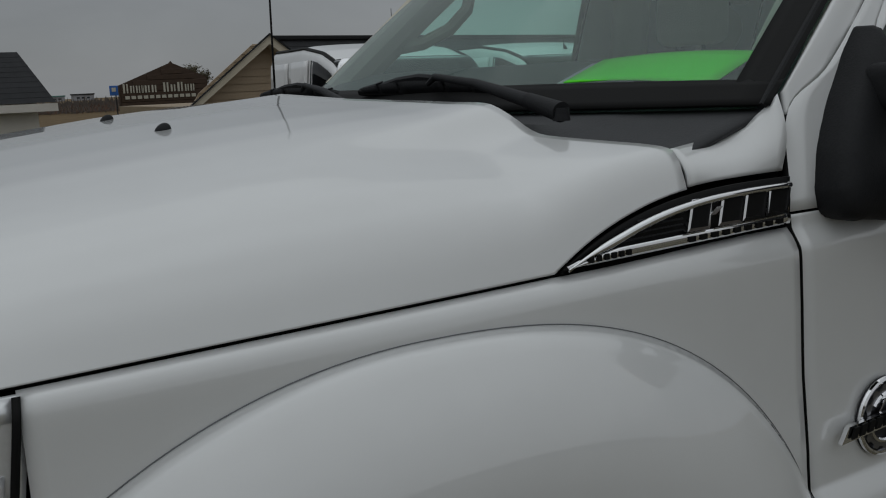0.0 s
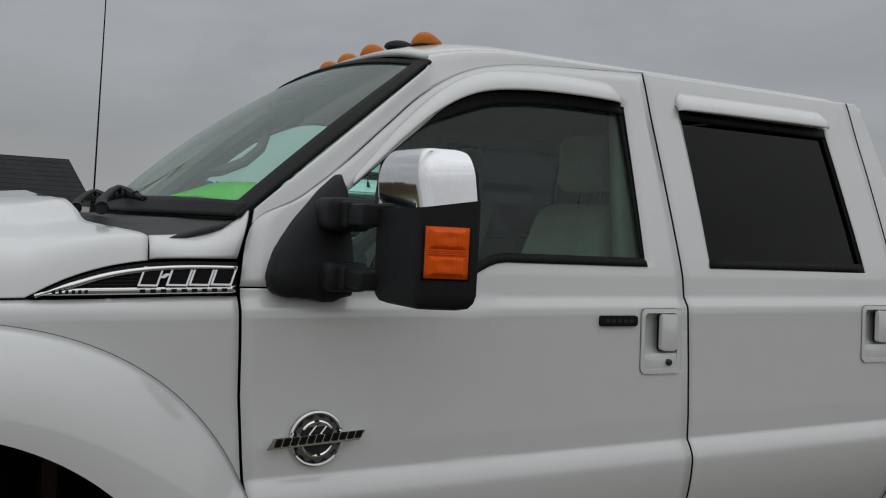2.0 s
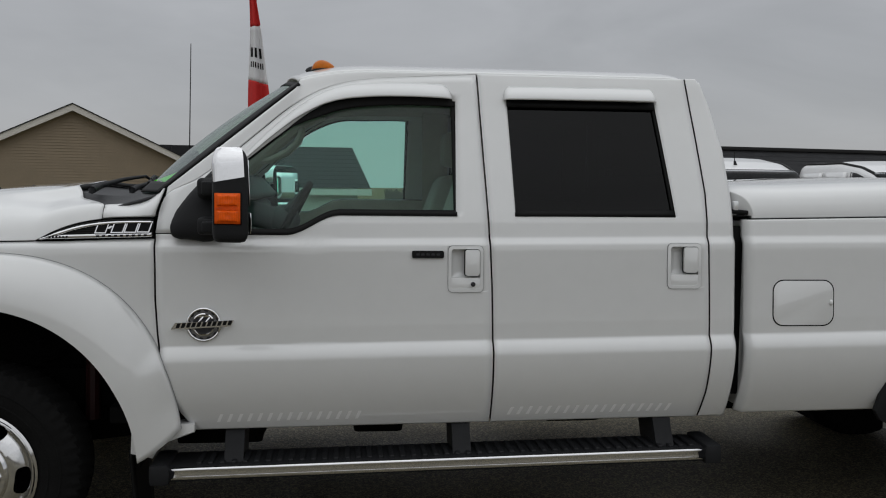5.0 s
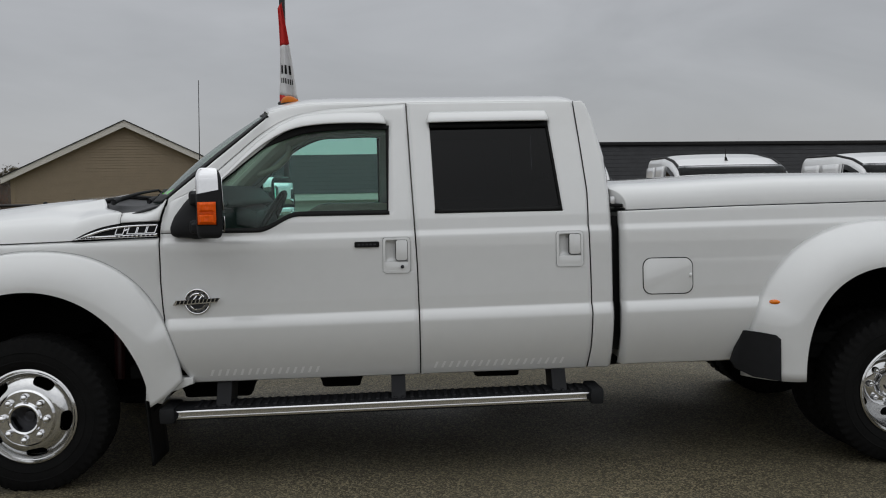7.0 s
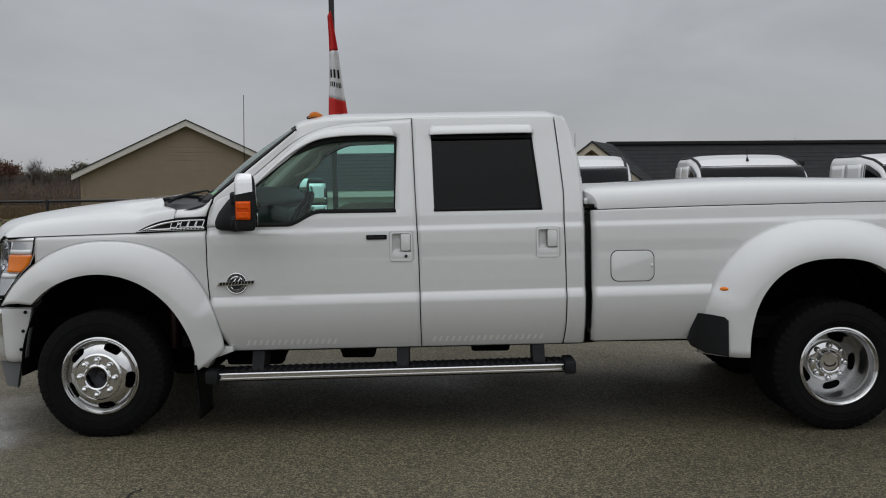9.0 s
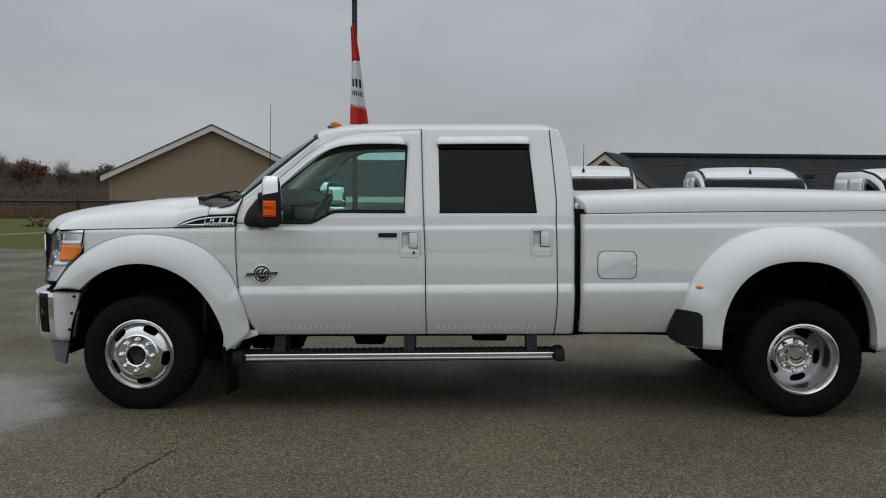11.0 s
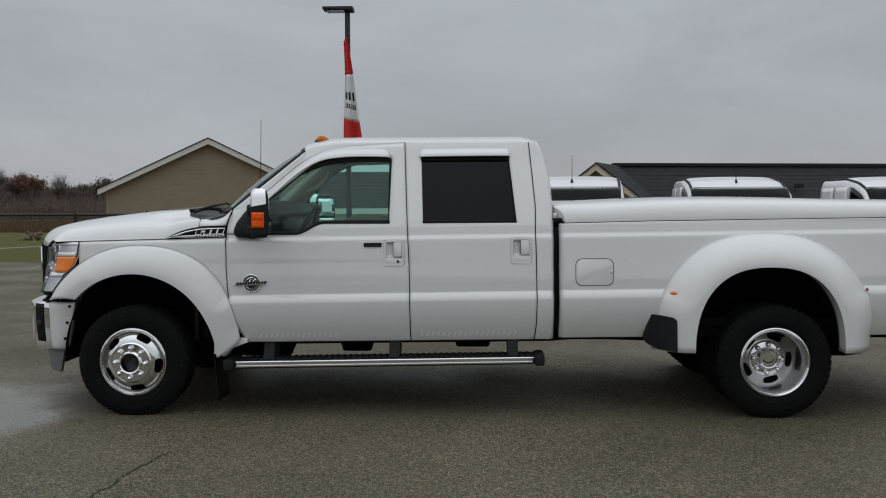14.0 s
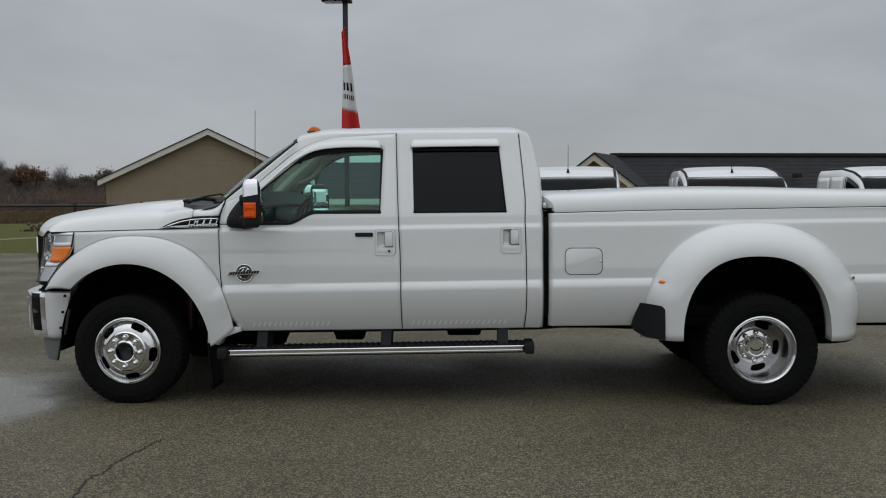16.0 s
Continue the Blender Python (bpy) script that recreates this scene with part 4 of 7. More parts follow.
def badge(wing, s):
    """Dark wing badge plate with a chrome frame, slanted chrome character shapes and small black bars."""
    def top(x):
        return hood_seam(x) - 0.004

    def bot(x):
        return 1.2215 + 0.012 * (x - 0.217) / 0.42 + 0.002
    x0, x1 = 0.222, 0.634
    bm = grid(lambda u, v: (lambda x: (x, side_y(x, 1.25) - 0.004, bot(x) + v * (top(x) - bot(x))))(x0 + u * (x1 - x0)), 40, 6)
    b = part("wing_badge", sided(bm, s), TRIM, wing, "dark badge plate with chrome frame", solid=0.006)
    high = lambda x: top(x) - bot(x)
    # chrome arc and base: crowned flat bands that meet at the forward tip
    def arc(u, v):
        x = x0 + 0.008 + u * (x1 - 0.004 - x0 - 0.008)
        zu = top(x) - min(0.0065, 0.16 * high(x))
        return (x, side_y(x, 1.25) - 0.009 - 0.0035 * math.sin(math.pi * v), zu - min(0.0095 + 0.005 * (1 - u), 0.40 * high(x)) * (1 - v))
    part("chrome_arc", sided(grid(arc, 40, 4), s), CHROME, b, solid=0.004)

    def sole(u, v):
        x = x0 + 0.008 + u * (x1 - 0.004 - x0 - 0.008)
        return (x, side_y(x, 1.25) - 0.009 - 0.002 * math.sin(math.pi * v), bot(x) + 0.001 + min(0.0155, 0.40 * high(x)) * v)
    part("chrome_base", sided(grid(sole, 40, 4), s), CHROME, b, solid=0.004)
    # fine horizontal ribs of the dark field
    for k in range(4):
        bm = bmesh.new()
        za = 0.021 + 0.0075 * k
        tube(bm, [Vector((x, side_y(x, 1.25) - 0.0045, bot(x) + za)) for x in np.linspace(0.285 + 0.020 * k, 0.425, 8)], 0.0016, 5)
        part("field_rib", sided(bm, s), BLACKPL, b)
    # slanted blocks in thin chrome outline with a black face
    widths = [0.041, 0.012, 0.045, 0.044, 0.046]
    x = 0.424
    for k, w in enumerate(widths):
        lean = 0.014
        zb, zt = (bot(x) + 0.0185, bot(x) + 0.0600) if k != 1 else (bot(x) + 0.035, bot(x) + 0.045)
        bm = bmesh.new()
        out = [(x, zb), (x + w, zb), (x + w + lean, zt), (x + lean, zt)]
        if k != 1:
            cx, cz = x + w / 2 + lean / 2, (zb + zt) / 2
            inn = [(cx + (a - cx) * 0.80, cz + (c - cz) * 0.80) for a, c in out]
            ring_plate(bm, out, inn, on_side(-0.004), -0.010, 0.0)
            face = bmesh.new()
            prism(face, [(cx + (a - cx) * 0.79, cz + (c - cz) * 0.79) for a, c in out], on_side(-0.0125), 0.008)
        else:
            prism(bm, out, on_side(-0.014), 0.01)
        c = part("chrome_block", sided(bm, s), CHROME, b, smooth=False)
        if k != 1:
            part("black_face", sided(face, s), TRIM, c, smooth=False)
        x += w + 0.002
    for xa, xb, n in ((0.262, 0.335, 6), (0.430, 0.622, 9)):
        for k in range(n):
            w = (xb - xa) / n
            bm = boxed((xa + k * w, 0, 0), (xa + k * w + w * 0.50, 0.003, 0.0075), 0.0)
            for v in bm.verts:
                v.co = Vector((v.co.x, side_y(v.co.x, 1.25) - 0.0135 + v.co.y, bot(v.co.x) + 0.004 + v.co.z))
            part("small_character", sided(bm, s), TRIM, b, smooth=False)


def flare(name, s, cx, z0, fo, fi, edge_y, lip_y, a0, a1, ends=(0, 0), shift=0.0, back=0.0, lip_in=0.09, square=None, label=""):
    """A wheel-arch flare between an outer and an inner superellipse; angles from the front (180) over the top."""
    def sup(a, ax, bz, n):
        c, d = math.cos(a), math.sin(a)
        return (math.copysign(abs(c) ** (2 / n), c) * ax, math.copysign(abs(d) ** (2 / n), d) * bz)

    def fn(u, v):
        tv = min(v / 0.8, 1.0)
        b0, b1 = a0 + ends[0] * tv, a1 + ends[1] * tv
        a = radians(b0 + (b1 - b0) * u)
        ox, oz = sup(a, fo[0], fo[1], square if square and a < math.pi / 2 else fo[2])
        ix, iz = sup(a, *fi)
        ox, oz = cx + ox + shift, z0 + oz
        ix, iz = cx + ix, z0 + iz
        if back and ox > cx:
            ox += back * max(0, 0.8 - oz) ** 2
        if v <= 0.8:
            t = v / 0.8
            x, z = ox + (ix - ox) * t, oz + (iz - oz) * t
            base = side_y(ox, max(oz, 0.55)) if edge_y is None else edge_y(ox, oz)
            y = base - 0.010 * min(1, t / 0.02) + (lip_y(u) - base + 0.010) * (1 - (1 - min(1, t * 1.04)) ** 2.1)
            return (x, y, z)
        t = (v - 0.8) / 0.2
        return (ix, lip_y(u) + lip_in * t, iz + 0.004 * t)
    bm = grid(fn, 72, 20)
    bmesh.ops.recalc_face_normals(bm, faces=bm.faces)
    if sum(f.normal.y * f.calc_area() for f in bm.faces) > 0:
        bmesh.ops.reverse_faces(bm, faces=bm.faces)
    fl = part(name, sided(bm, s), WHITE, TRUCK, label, solid=0.008, angle=50)
    if name == "front_flare":
        # grey line added along the outer edge to make the outline show
        bm = bmesh.new()
        tube(bm, [Vector(fn(k / 72, 0.0)) + Vector((0, -0.0015, 0)) for k in range(73)], 0.0007, 5)
        part("flare_edge_line", sided(bm, s), ENDGREY, fl, "thin grey line drawn along the flare edge")
    return fl


def wheel_well(name, s, cx, z0, ax, bz, y0, y1):
    def fn(u, v):
        a = radians(-4 + 188 * u)
        return (cx + math.cos(a) * ax, y0 + v * (y1 - y0), z0 + math.sin(a) * bz)
    bm = grid(fn, 32, 4)
    n = 24
    for k in range(n):
        a, b = radians(-4 + 188 * k / n), radians(-4 + 188 * (k + 1) / n)
        bm.faces.new([bm.verts.new(p) for p in ((cx, y1, z0 - 0.1), (cx + math.cos(a) * ax, y1, z0 + math.sin(a) * bz), (cx + math.cos(b) * ax, y1, z0 + math.sin(b) * bz))])
    part(name, sided(bm, s), DARK, TRUCK, "black wheel-arch liner")


def headlamp(s):
    """Tall wrap-round headlamp housing with chrome bowls and an amber side lens."""
    def shell(u, v):
        # from the wing edge forward round the corner
        z = 0.845 + v * (1.197 - 0.845)
        k = u
        x_back = float(np.interp(z, [0.84, 0.99, 1.04, 1.10, 1.19], [-0.575, -0.475, -0.425, -0.402, -0.394]))
        xa, ya = x_back, side_y(x_back, z) + 0.004
        a = k * radians(82)
        x = xa + (-0.768 - xa) * math.sin(a)
        y = ya + (0.44 - ya) * (1 - math.cos(a))
        return (x + 0.02 * (v - 0.5), y, z)
    bm = grid(shell, 20, 16)
    h = part("headlamp", sided(bm, s), CLEAR, TRUCK, "clear wrap-round headlamp with amber side lens")
    h.visible_shadow = False

    def back(u, v):
        x, y, z = shell(u, v)
        rib = 0.005 * math.sin(u * 40) * sstep(0.25, 0.4, u) + 0.010 * math.exp(-((v - 0.38) / 0.05) ** 2) + 0.006 * abs(math.sin(v * 40)) * sstep(0.02, 0.08, u) * sstep(0.9, 0.3, v)
        k = 0.10 + 0.90 * sstep(0.31, 0.46, u)
        return (x + (0.050 + rib) * k, y + (0.034 + rib) * k, z)
    part("lamp_housing", sided(grid(back, 60, 110), s), LAMPSILVER, h, solid=0.004)
    part("lamp_gasket", sided(grid(lambda u, v: Vector(shell(0.014 * u, v)) + Vector((-0.001, -0.0015, 0)), 2, 16), s), TRIM, h, solid=0.006)
    for cu, cz, r in ((0.52, 1.135, 0.040), (0.55, 1.02, 0.050), (0.60, 0.915, 0.038)):
        c = Vector(shell(cu, (cz - 0.845) / 0.345)) + Vector((0.036, 0.026, 0))
        bm = bmesh.new()
        lathe(bm, [(r, -0.022), (r * 0.92, -0.024), (r * 0.8, -0.012), (r * 0.5, 0.004), (r * 0.2, 0.006), (0.001, -0.004)], 24)
        for v in bm.verts:
            x, y, z = v.co
            v.co = c + Vector((y * 0.75 + x * 0.66, y * 0.66 - x * 0.75, z))
        part("reflector_bowl", sided(bm, s), CHROME, h)
    for v0, v1, mt in ((0.0, 0.035, TRIM), (0.94, 1.0, LAMPSILVER)):
        bm = grid(lambda u, v: Vector(shell(u, v0 + (v1 - v0) * v)) + Vector((-0.001, -0.001, 0)), 16, 1)
        part("lamp_edge", sided(bm, s), mt, h, solid=0.004)
    bm = grid(lambda u, v: Vector(shell(0.30 + 0.05 * u, v)) + Vector((0.006, 0.004, 0)), 2, 12)
    part("chrome_divider", sided(bm, s), CHROME, h, solid=0.006)

    def amb(u, v):
        z = 0.992 + v * (1.094 - 0.992)
        xb = float(np.interp(z, [0.84, 0.99, 1.04, 1.10, 1.19], [-0.575, -0.475, -0.425, -0.402, -0.394]))
        xt = xb - 0.004 + u * (-0.560 - xb)
        uu = math.degrees(math.asin((xt - xb) / (-0.768 - xb))) / 82
        x, y, zz = shell(uu, (z - 0.845) / 0.345)
        return (x + 0.002, y - 0.002, z)
    part("amber_lens", sided(grid(amb, 8, 8), s), AMBER, h, "amber turn-signal lens", solid=0.012)
    for z0, z1 in ((1.098, 1.128), (0.958, 0.986)):
        def strip(u, v):
            z = z0 + v * (z1 - z0)
            return Vector(shell(0.03 + 0.30 * u, (z - 0.845) / 0.352)) + Vector((0.003, 0.002 - 0.004 * math.sin(math.pi * v), 0))
        part("pale_strip", sided(grid(strip, 12, 4), s), LAMPSILVER, h, "silver strip beside the amber lens", solid=0.004)
    for k in range(5):
        z = 1.136 + 0.009 * k
        bm = bmesh.new()
        tube(bm, [Vector(shell(0.03 + 0.30 * i / 8, (z - 0.845) / 0.352)) + Vector((0.004, 0.003, 0)) for i in range(9)], 0.0022, 5)
        part("lamp_rib", sided(bm, s), STEELDK if k in (1, 3) else LAMPSILVER, h)


def grille():
    g = new("grille")
    g.parent = TRUCK
    g["label"] = "chrome grille with dark mesh"
    bow = lambda u: 0.05 * (1 - abs(2 * u - 1) ** 2.2)
    bm = grid(lambda u, v: (-0.805 - bow(u) + 0.02 * (v - 0.3) ** 2, YC - 0.49 + 0.98 * u, 0.78 + 0.42 * v), 20, 8)
    part("grille_mesh", bm, DARK, g, solid=0.05)
    for z in (0.815, 0.915, 1.015, 1.115):
        bm = bmesh.new()
        tube(bm, [Vector((-0.832 - bow(k / 24), YC - 0.455 + 0.91 * k / 24, z)) for k in range(25)], 0.017, 8)
        part("chrome_bar", bm, CHROME, g)
    for y in (YC - 0.50, YC + 0.50):
        bm = boxed((-0.868, y - 0.014, 0.790), (-0.75, y + 0.014, 1.185), 0.008)
        part("grille_side", bm, TRIM, g)
        bm = boxed((-0.874, y - 0.015, 0.80), (-0.862, y + 0.015, 1.150), 0.005)
        part("chrome_surround", bm, CHROME, g)
    # dark valance between lamps and bumper
    bm = grid(lambda u, v: (-0.80 + 0.30 * abs(2 * u - 1) ** 3.0 + 0.02 * v, YC - 0.84 + 1.68 * u, 0.842 - 0.10 * v), 30, 2)
    part("valance", bm, TRIM, g, solid=0.01)


def bumper():
    plan = smooth_line([(-0.450, 0.064, 0), (-0.545, 0.047, 0), (-0.625, 0.060, 0), (-0.708, 0.092, 0), (-0.792, 0.155, 0), (-0.860, 0.27, 0), (-0.908, 0.44, 0), (-0.94, 0.68, 0), (-0.95, YC, 0)])
    prof = smooth_line([(0.022, 0.775, 0), (0.004, 0.770, 0), (-0.007, 0.752, 0), (-0.006, 0.66, 0), (-0.002, 0.58, 0), (0.006, 0.50, 0), (0.016, 0.455, 0), (0.036, 0.436, 0)])

    def at(u, v):
        p, e = plan(u), plan(min(u + 0.01, 1)) - plan(max(u - 0.01, 0))
        n = Vector((e.y, -e.x, 0)).normalized()  # inwards
        if n.y < 0 and u < 0.5:
            n = -n
        q = prof(v)
        slant = 0.072 * (0.782 - q.y) / 0.344 * max(0.0, 1 - u / 0.25)
        return Vector((p.x - slant, p.y, 0)) + n * q.x + Vector((0, 0, q.y))
    half = grid(lambda u, v: at(0.262 + 0.738 * u, v), 40, 14)
    other = half.copy()
    me = bpy.data.meshes.new("swap")
    sided(other, -1)
    other.to_mesh(me)
    half.from_mesh(me)
    other.free()
    bpy.data.meshes.remove(me)
    bmesh.ops.remove_doubles(half, verts=half.verts, dist=0.001)
    b = part("front_bumper", half, CHROME, TRUCK, "chrome front bumper")
    for s in (1, -1):
        bm = grid(lambda u, v: at(0.262 + 0.738 * u, 0.0).lerp(Vector((-0.50, YC, 0.779)), 0.14 * v), 30, 2)
        part("bumper_ledge", sided(bm, s), CHROME, b)
    for s in (1, -1):
        part("bumper_end", sided(grid(lambda u, v: at(0.259 * u, v), 18, 14), s), WHITE, b, "white painted bumper end")
        part("bumper_end_trim", sided(grid(lambda u, v: at(0.0, v) + Vector((0.004, 0.05 * u - 0.001, 0)), 3, 14), s), ENDGREY, b, "grey bumper edge strip", solid=0.004)
        for v in (0.30, 0.48, 0.68):
            p = at(0.050, v)
            bm = lathe(bmesh.new(), [(0.0005, -0.005), (0.009, -0.005), (0.011, 0.003)], 12, tuple(p + Vector((0, -0.002, 0))))
            part("bumper_clip", sided(bm, s), TRIM, b)
        # fog lamp pocket with its lamp
        bm = bmesh.new()
        grid(lambda u, v: at(0.325 + 0.115 * u, 0.25 + 0.48 * v) + Vector((-0.0015, -0.0015, 0)), 8, 6, bm=bm)
        part("fog_lamp_pocket", sided(bm, s), TRIM, b, "black fog lamp pocket", solid=0.004)
        c = at(0.41, 0.50)
        bm = lathe(bmesh.new(), [(0.001, -0.010), (0.030, -0.007), (0.036, 0.0), (0.036, 0.02)], 20)
        for v in bm.verts:
            x, y, z = v.co
            v.co = c + Vector((y * 0.85 + x * 0.4, y * 0.45 - x * 0.9, z))
        part("fog_lamp", sided(bm, s), CLEAR, b)
        # air dam below the bumper end
        bm = bmesh.new()
        prism(bm, [(-0.69, 0.445), (-0.555, 0.445), (-0.59, 0.268), (-0.655, 0.285)], lambda a, z, d: (a, 0.12 + d, z), 0.035, 0.006)
        part("air_dam_end", sided(bm, s), ENDGREY, b)
    bm = grid(lambda u, v: (-0.70 + 0.08 * v, 0.25 + 1.43 * u, 0.44 - 0.12 * v), 16, 3)
    part("air_dam", bm, GREYPL, b, solid=0.01)


def hole_disc(bm, r0, r1, depth, holes, hr, ha, hw, seg=32, mat=0, phase=0.0):
    """A wheel disc with oval hand holes; depth(r) gives its shape."""
    def put(r, a):
        return bm.verts.new((r * math.cos(a), depth(r), r * math.sin(a)))
    step = 2 * math.pi / holes
    for h in range(holes):
        c = phase + h * step
        bnd, ell, lip = [], [], []
        per = seg // 4
        corners = [(r0, -step / 2), (r0, step / 2), (r1, step / 2), (r1, -step / 2)]
        for k in range(4):
            (ra, aa), (rb, ab) = corners[k], corners[(k + 1) % 4]
            for j in range(per):
                t = j / per
                bnd.append((ra + (rb - ra) * t, aa + (ab - aa) * t))
        for r, a in bnd:
            dr, da = (r - hr) / (r1 - r0), a / step
            th = math.atan2(dr, da)
            sn, cs = math.sin(th), math.cos(th)
            ell.append((hr + ha * math.copysign(abs(sn) ** 0.65, sn), hw * math.copysign(abs(cs) ** 0.65, cs) / hr))
        rows = [[put(r, c + a) for r, a in bnd]]
        for t in (0.35, 0.7, 1.0):
            rows.append([put(rb + (re - rb) * t, c + ab + (ae - ab) * t) for (rb, ab), (re, ae) in zip(bnd, ell)])
        edge = []
        for r, a in ell:
            v = put(r, c + a)
            v.co.y += 0.03
            edge.append(v)
        rows.append(edge)
        n = len(bnd)
        for q0, q1 in zip(rows[:-1], rows[1:]):
            for k in range(n):
                f = bm.faces.new((q0[k], q0[(k + 1) % n], q1[(k + 1) % n], q1[k]))
                f.material_index = mat


def tyre_mesh(width):
    w = width / 2
    bm = bmesh.new()
    prof = [(0.222, -w * 0.72), (0.232, -w * 0.80), (0.262, -w * 0.97), (0.300, -w * 1.0), (0.335, -w * 0.95), (0.362, -w * 0.84), (0.374, -w * 0.78),
            (0.384, -w * 0.70), (0.385, -w * 0.35), (0.385, 0), (0.385, w * 0.35), (0.384, w * 0.70), (0.374, w * 0.78), (0.362, w * 0.84), (0.335, w * 0.95), (0.300, w), (0.262, w * 0.97), (0.232, w * 0.8), (0.222, w * 0.72)]

    def mod(k, j, r):
        if 7 <= j <= 11:
            off = (k + j) % 4
            return r - (0.012 if off == 0 else 0.0)
        if j in (5, 6, 12, 13):
            return r + (0.007 if k % 4 < 2 else -0.006)
        return r
    lathe(bm, prof, 208, mod=mod)
    # raised rings on the sidewall
    for rr in (0.275, 0.318):
        lathe(bm, [(rr - 0.004, -w * 0.985), (rr - 0.002, -w * 1.003), (rr + 0.002, -w * 1.003), (rr + 0.004, -w * 0.985)], 64)
    return bm


def wheel(name, x, y, front, s, phase, label):
    """A wheel with its outer side towards -y; y is the middle of the tyre."""
    w = new(name)
    w.parent = TRUCK
    w["label"] = label
    c = Vector((x, y, R_WHEEL - (0.012 if front else 0.004)))

    def place(bm):
        for v in bm.verts:
            v.co = v.co + c
            v.co.z = max(v.co.z, 0.001 + 0.12 * min(0.0, v.co.z))
        return sided(bm, s)
    part("tyre", place(tyre_mesh(0.245)), RUBBER, w, "black all-terrain tyre", angle=50)
    r = new("rim")
    r.parent = w
    bm = bmesh.new()
    lathe(bm, [(0.222, -0.085), (0.234, -0.098), (0.234, -0.108), (0.226, -0.112), (0.219, -0.104), (0.219, -0.098), (0.213, -0.100), (0.210, -0.088)], 64)
    part("rim_flange", place(bm), ALLOY, w, "polished alloy rim")
    bm = lathe(bmesh.new(), [(0.210, -0.089), (0.206, -0.06), (0.198, -0.05), (0.196, 0.03), (0.198, 0.115)], 64)
    part("rim_barrel", place(bm), BARREL, w, "dull machined barrel")
    if front:
        bm = bmesh.new()
        hole_disc(bm, 0.132, 0.212, lambda q: -0.072 - 0.056 * (1 - (max(q - 0.128, 0) / 0.084) ** 2.1), 5, 0.181, 0.0225, 0.050, phase=phase)
        part("rim_disc", place(bm), ALLOY, w, "polished alloy rim disc with five hand holes", angle=45)
        bm = bmesh.new()
        lathe(bm, [(0.142, -0.112), (0.139, -0.134), (0.131, -0.142), (0.081, -0.146), (0.077, -0.162), (0.071, -0.167), (0.063, -0.162), (0.057, -0.11), (0.054, -0.07)], 40)
        part("hub", place(bm), CHROME, w, "chrome hub with a hollow centre")
        bm = lathe(bmesh.new(), [(0.059, -0.075), (0.030, -0.075), (0.026, -0.095), (0.015, -0.098), (0.001, -0.098)], 24)
        part("axle_end", place(bm), STEELDK, w)
        nut_d, nut_r = -0.145, 0.104
    else:
        bm = bmesh.new()
        hole_disc(bm, 0.090, 0.200, lambda q: 0.105 - 0.028 * sstep(0.2, 0.1, q), 5, 0.158, 0.026, 0.052, phase=phase)
        part("rim_disc", place(bm), BARREL, w, "polished deep-dish rim disc", angle=45)
        bm = bmesh.new()
        lathe(bm, [(0.126, 0.090), (0.122, 0.066), (0.114, 0.060), (0.074, 0.058), (0.070, 0.030), (0.062, 0.020), (0.054, 0.022), (0.050, 0.028), (0.001, 0.028)], 40)
        part("hub", place(bm), CHROME, w, "chrome hub cap")
        bm = bmesh.new()
        tube(bm, [Vector((0.034 * math.cos(radians(a)), 0.0275, 0.020 * math.sin(radians(a)) - 0.004)) for a in range(170, 371, 20)], 0.005, 6)
        part("cap_mark", place(bm), STEELDK, w)
        nut_d, nut_r = 0.060, 0.099
    bm = lathe(bmesh.new(), [(0.205, 0.116 if not front else 0.10), (0.12, 0.118 if not front else 0.105), (0.001, 0.118 if not front else 0.105)], 32)
    part("brake_backing", place(bm), DARK, w)
    bm = bmesh.new()
    for k in range(8):
        a = radians(88) + 2 * math.pi * k / 8
        bm = lathe(bmesh.new(), [(0.0185, 0.004), (0.0185, -0.012), (0.0145, -0.024), (0.007, -0.030), (0.001, -0.031)], 12, (nut_r * math.cos(a), nut_d, nut_r * math.sin(a)))
        part("lug_nut", place(bm), CHROME, w)
    bpy.data.objects.remove(r)
    return w


def wheels():
    for s in (1, -1):
        wheel("front_wheel", -0.003, 0.045, True, s, radians(64), "front wheel with a convex polished alloy rim")
        wheel("rear_outer_wheel", 4.378, 0.020, False, s, radians(68), "outer rear wheel with a deep-dish polished rim")
        w = new("rear_inner_wheel")
        w.parent = TRUCK
        bm = tyre_mesh(0.245)
        for v in bm.verts:
            v.co += Vector((4.375, 0.30, R_WHEEL - 0.007))
        part("tyre", sided(bm, s), RUBBER, w, "inner rear tyre", angle=50)


# ---- cargo bed ----
def cover_base(x):
    return 1.322 + 0.0217 * min(x - 2.965, 0.635) + 0.012 * max(x - 3.6, 0)


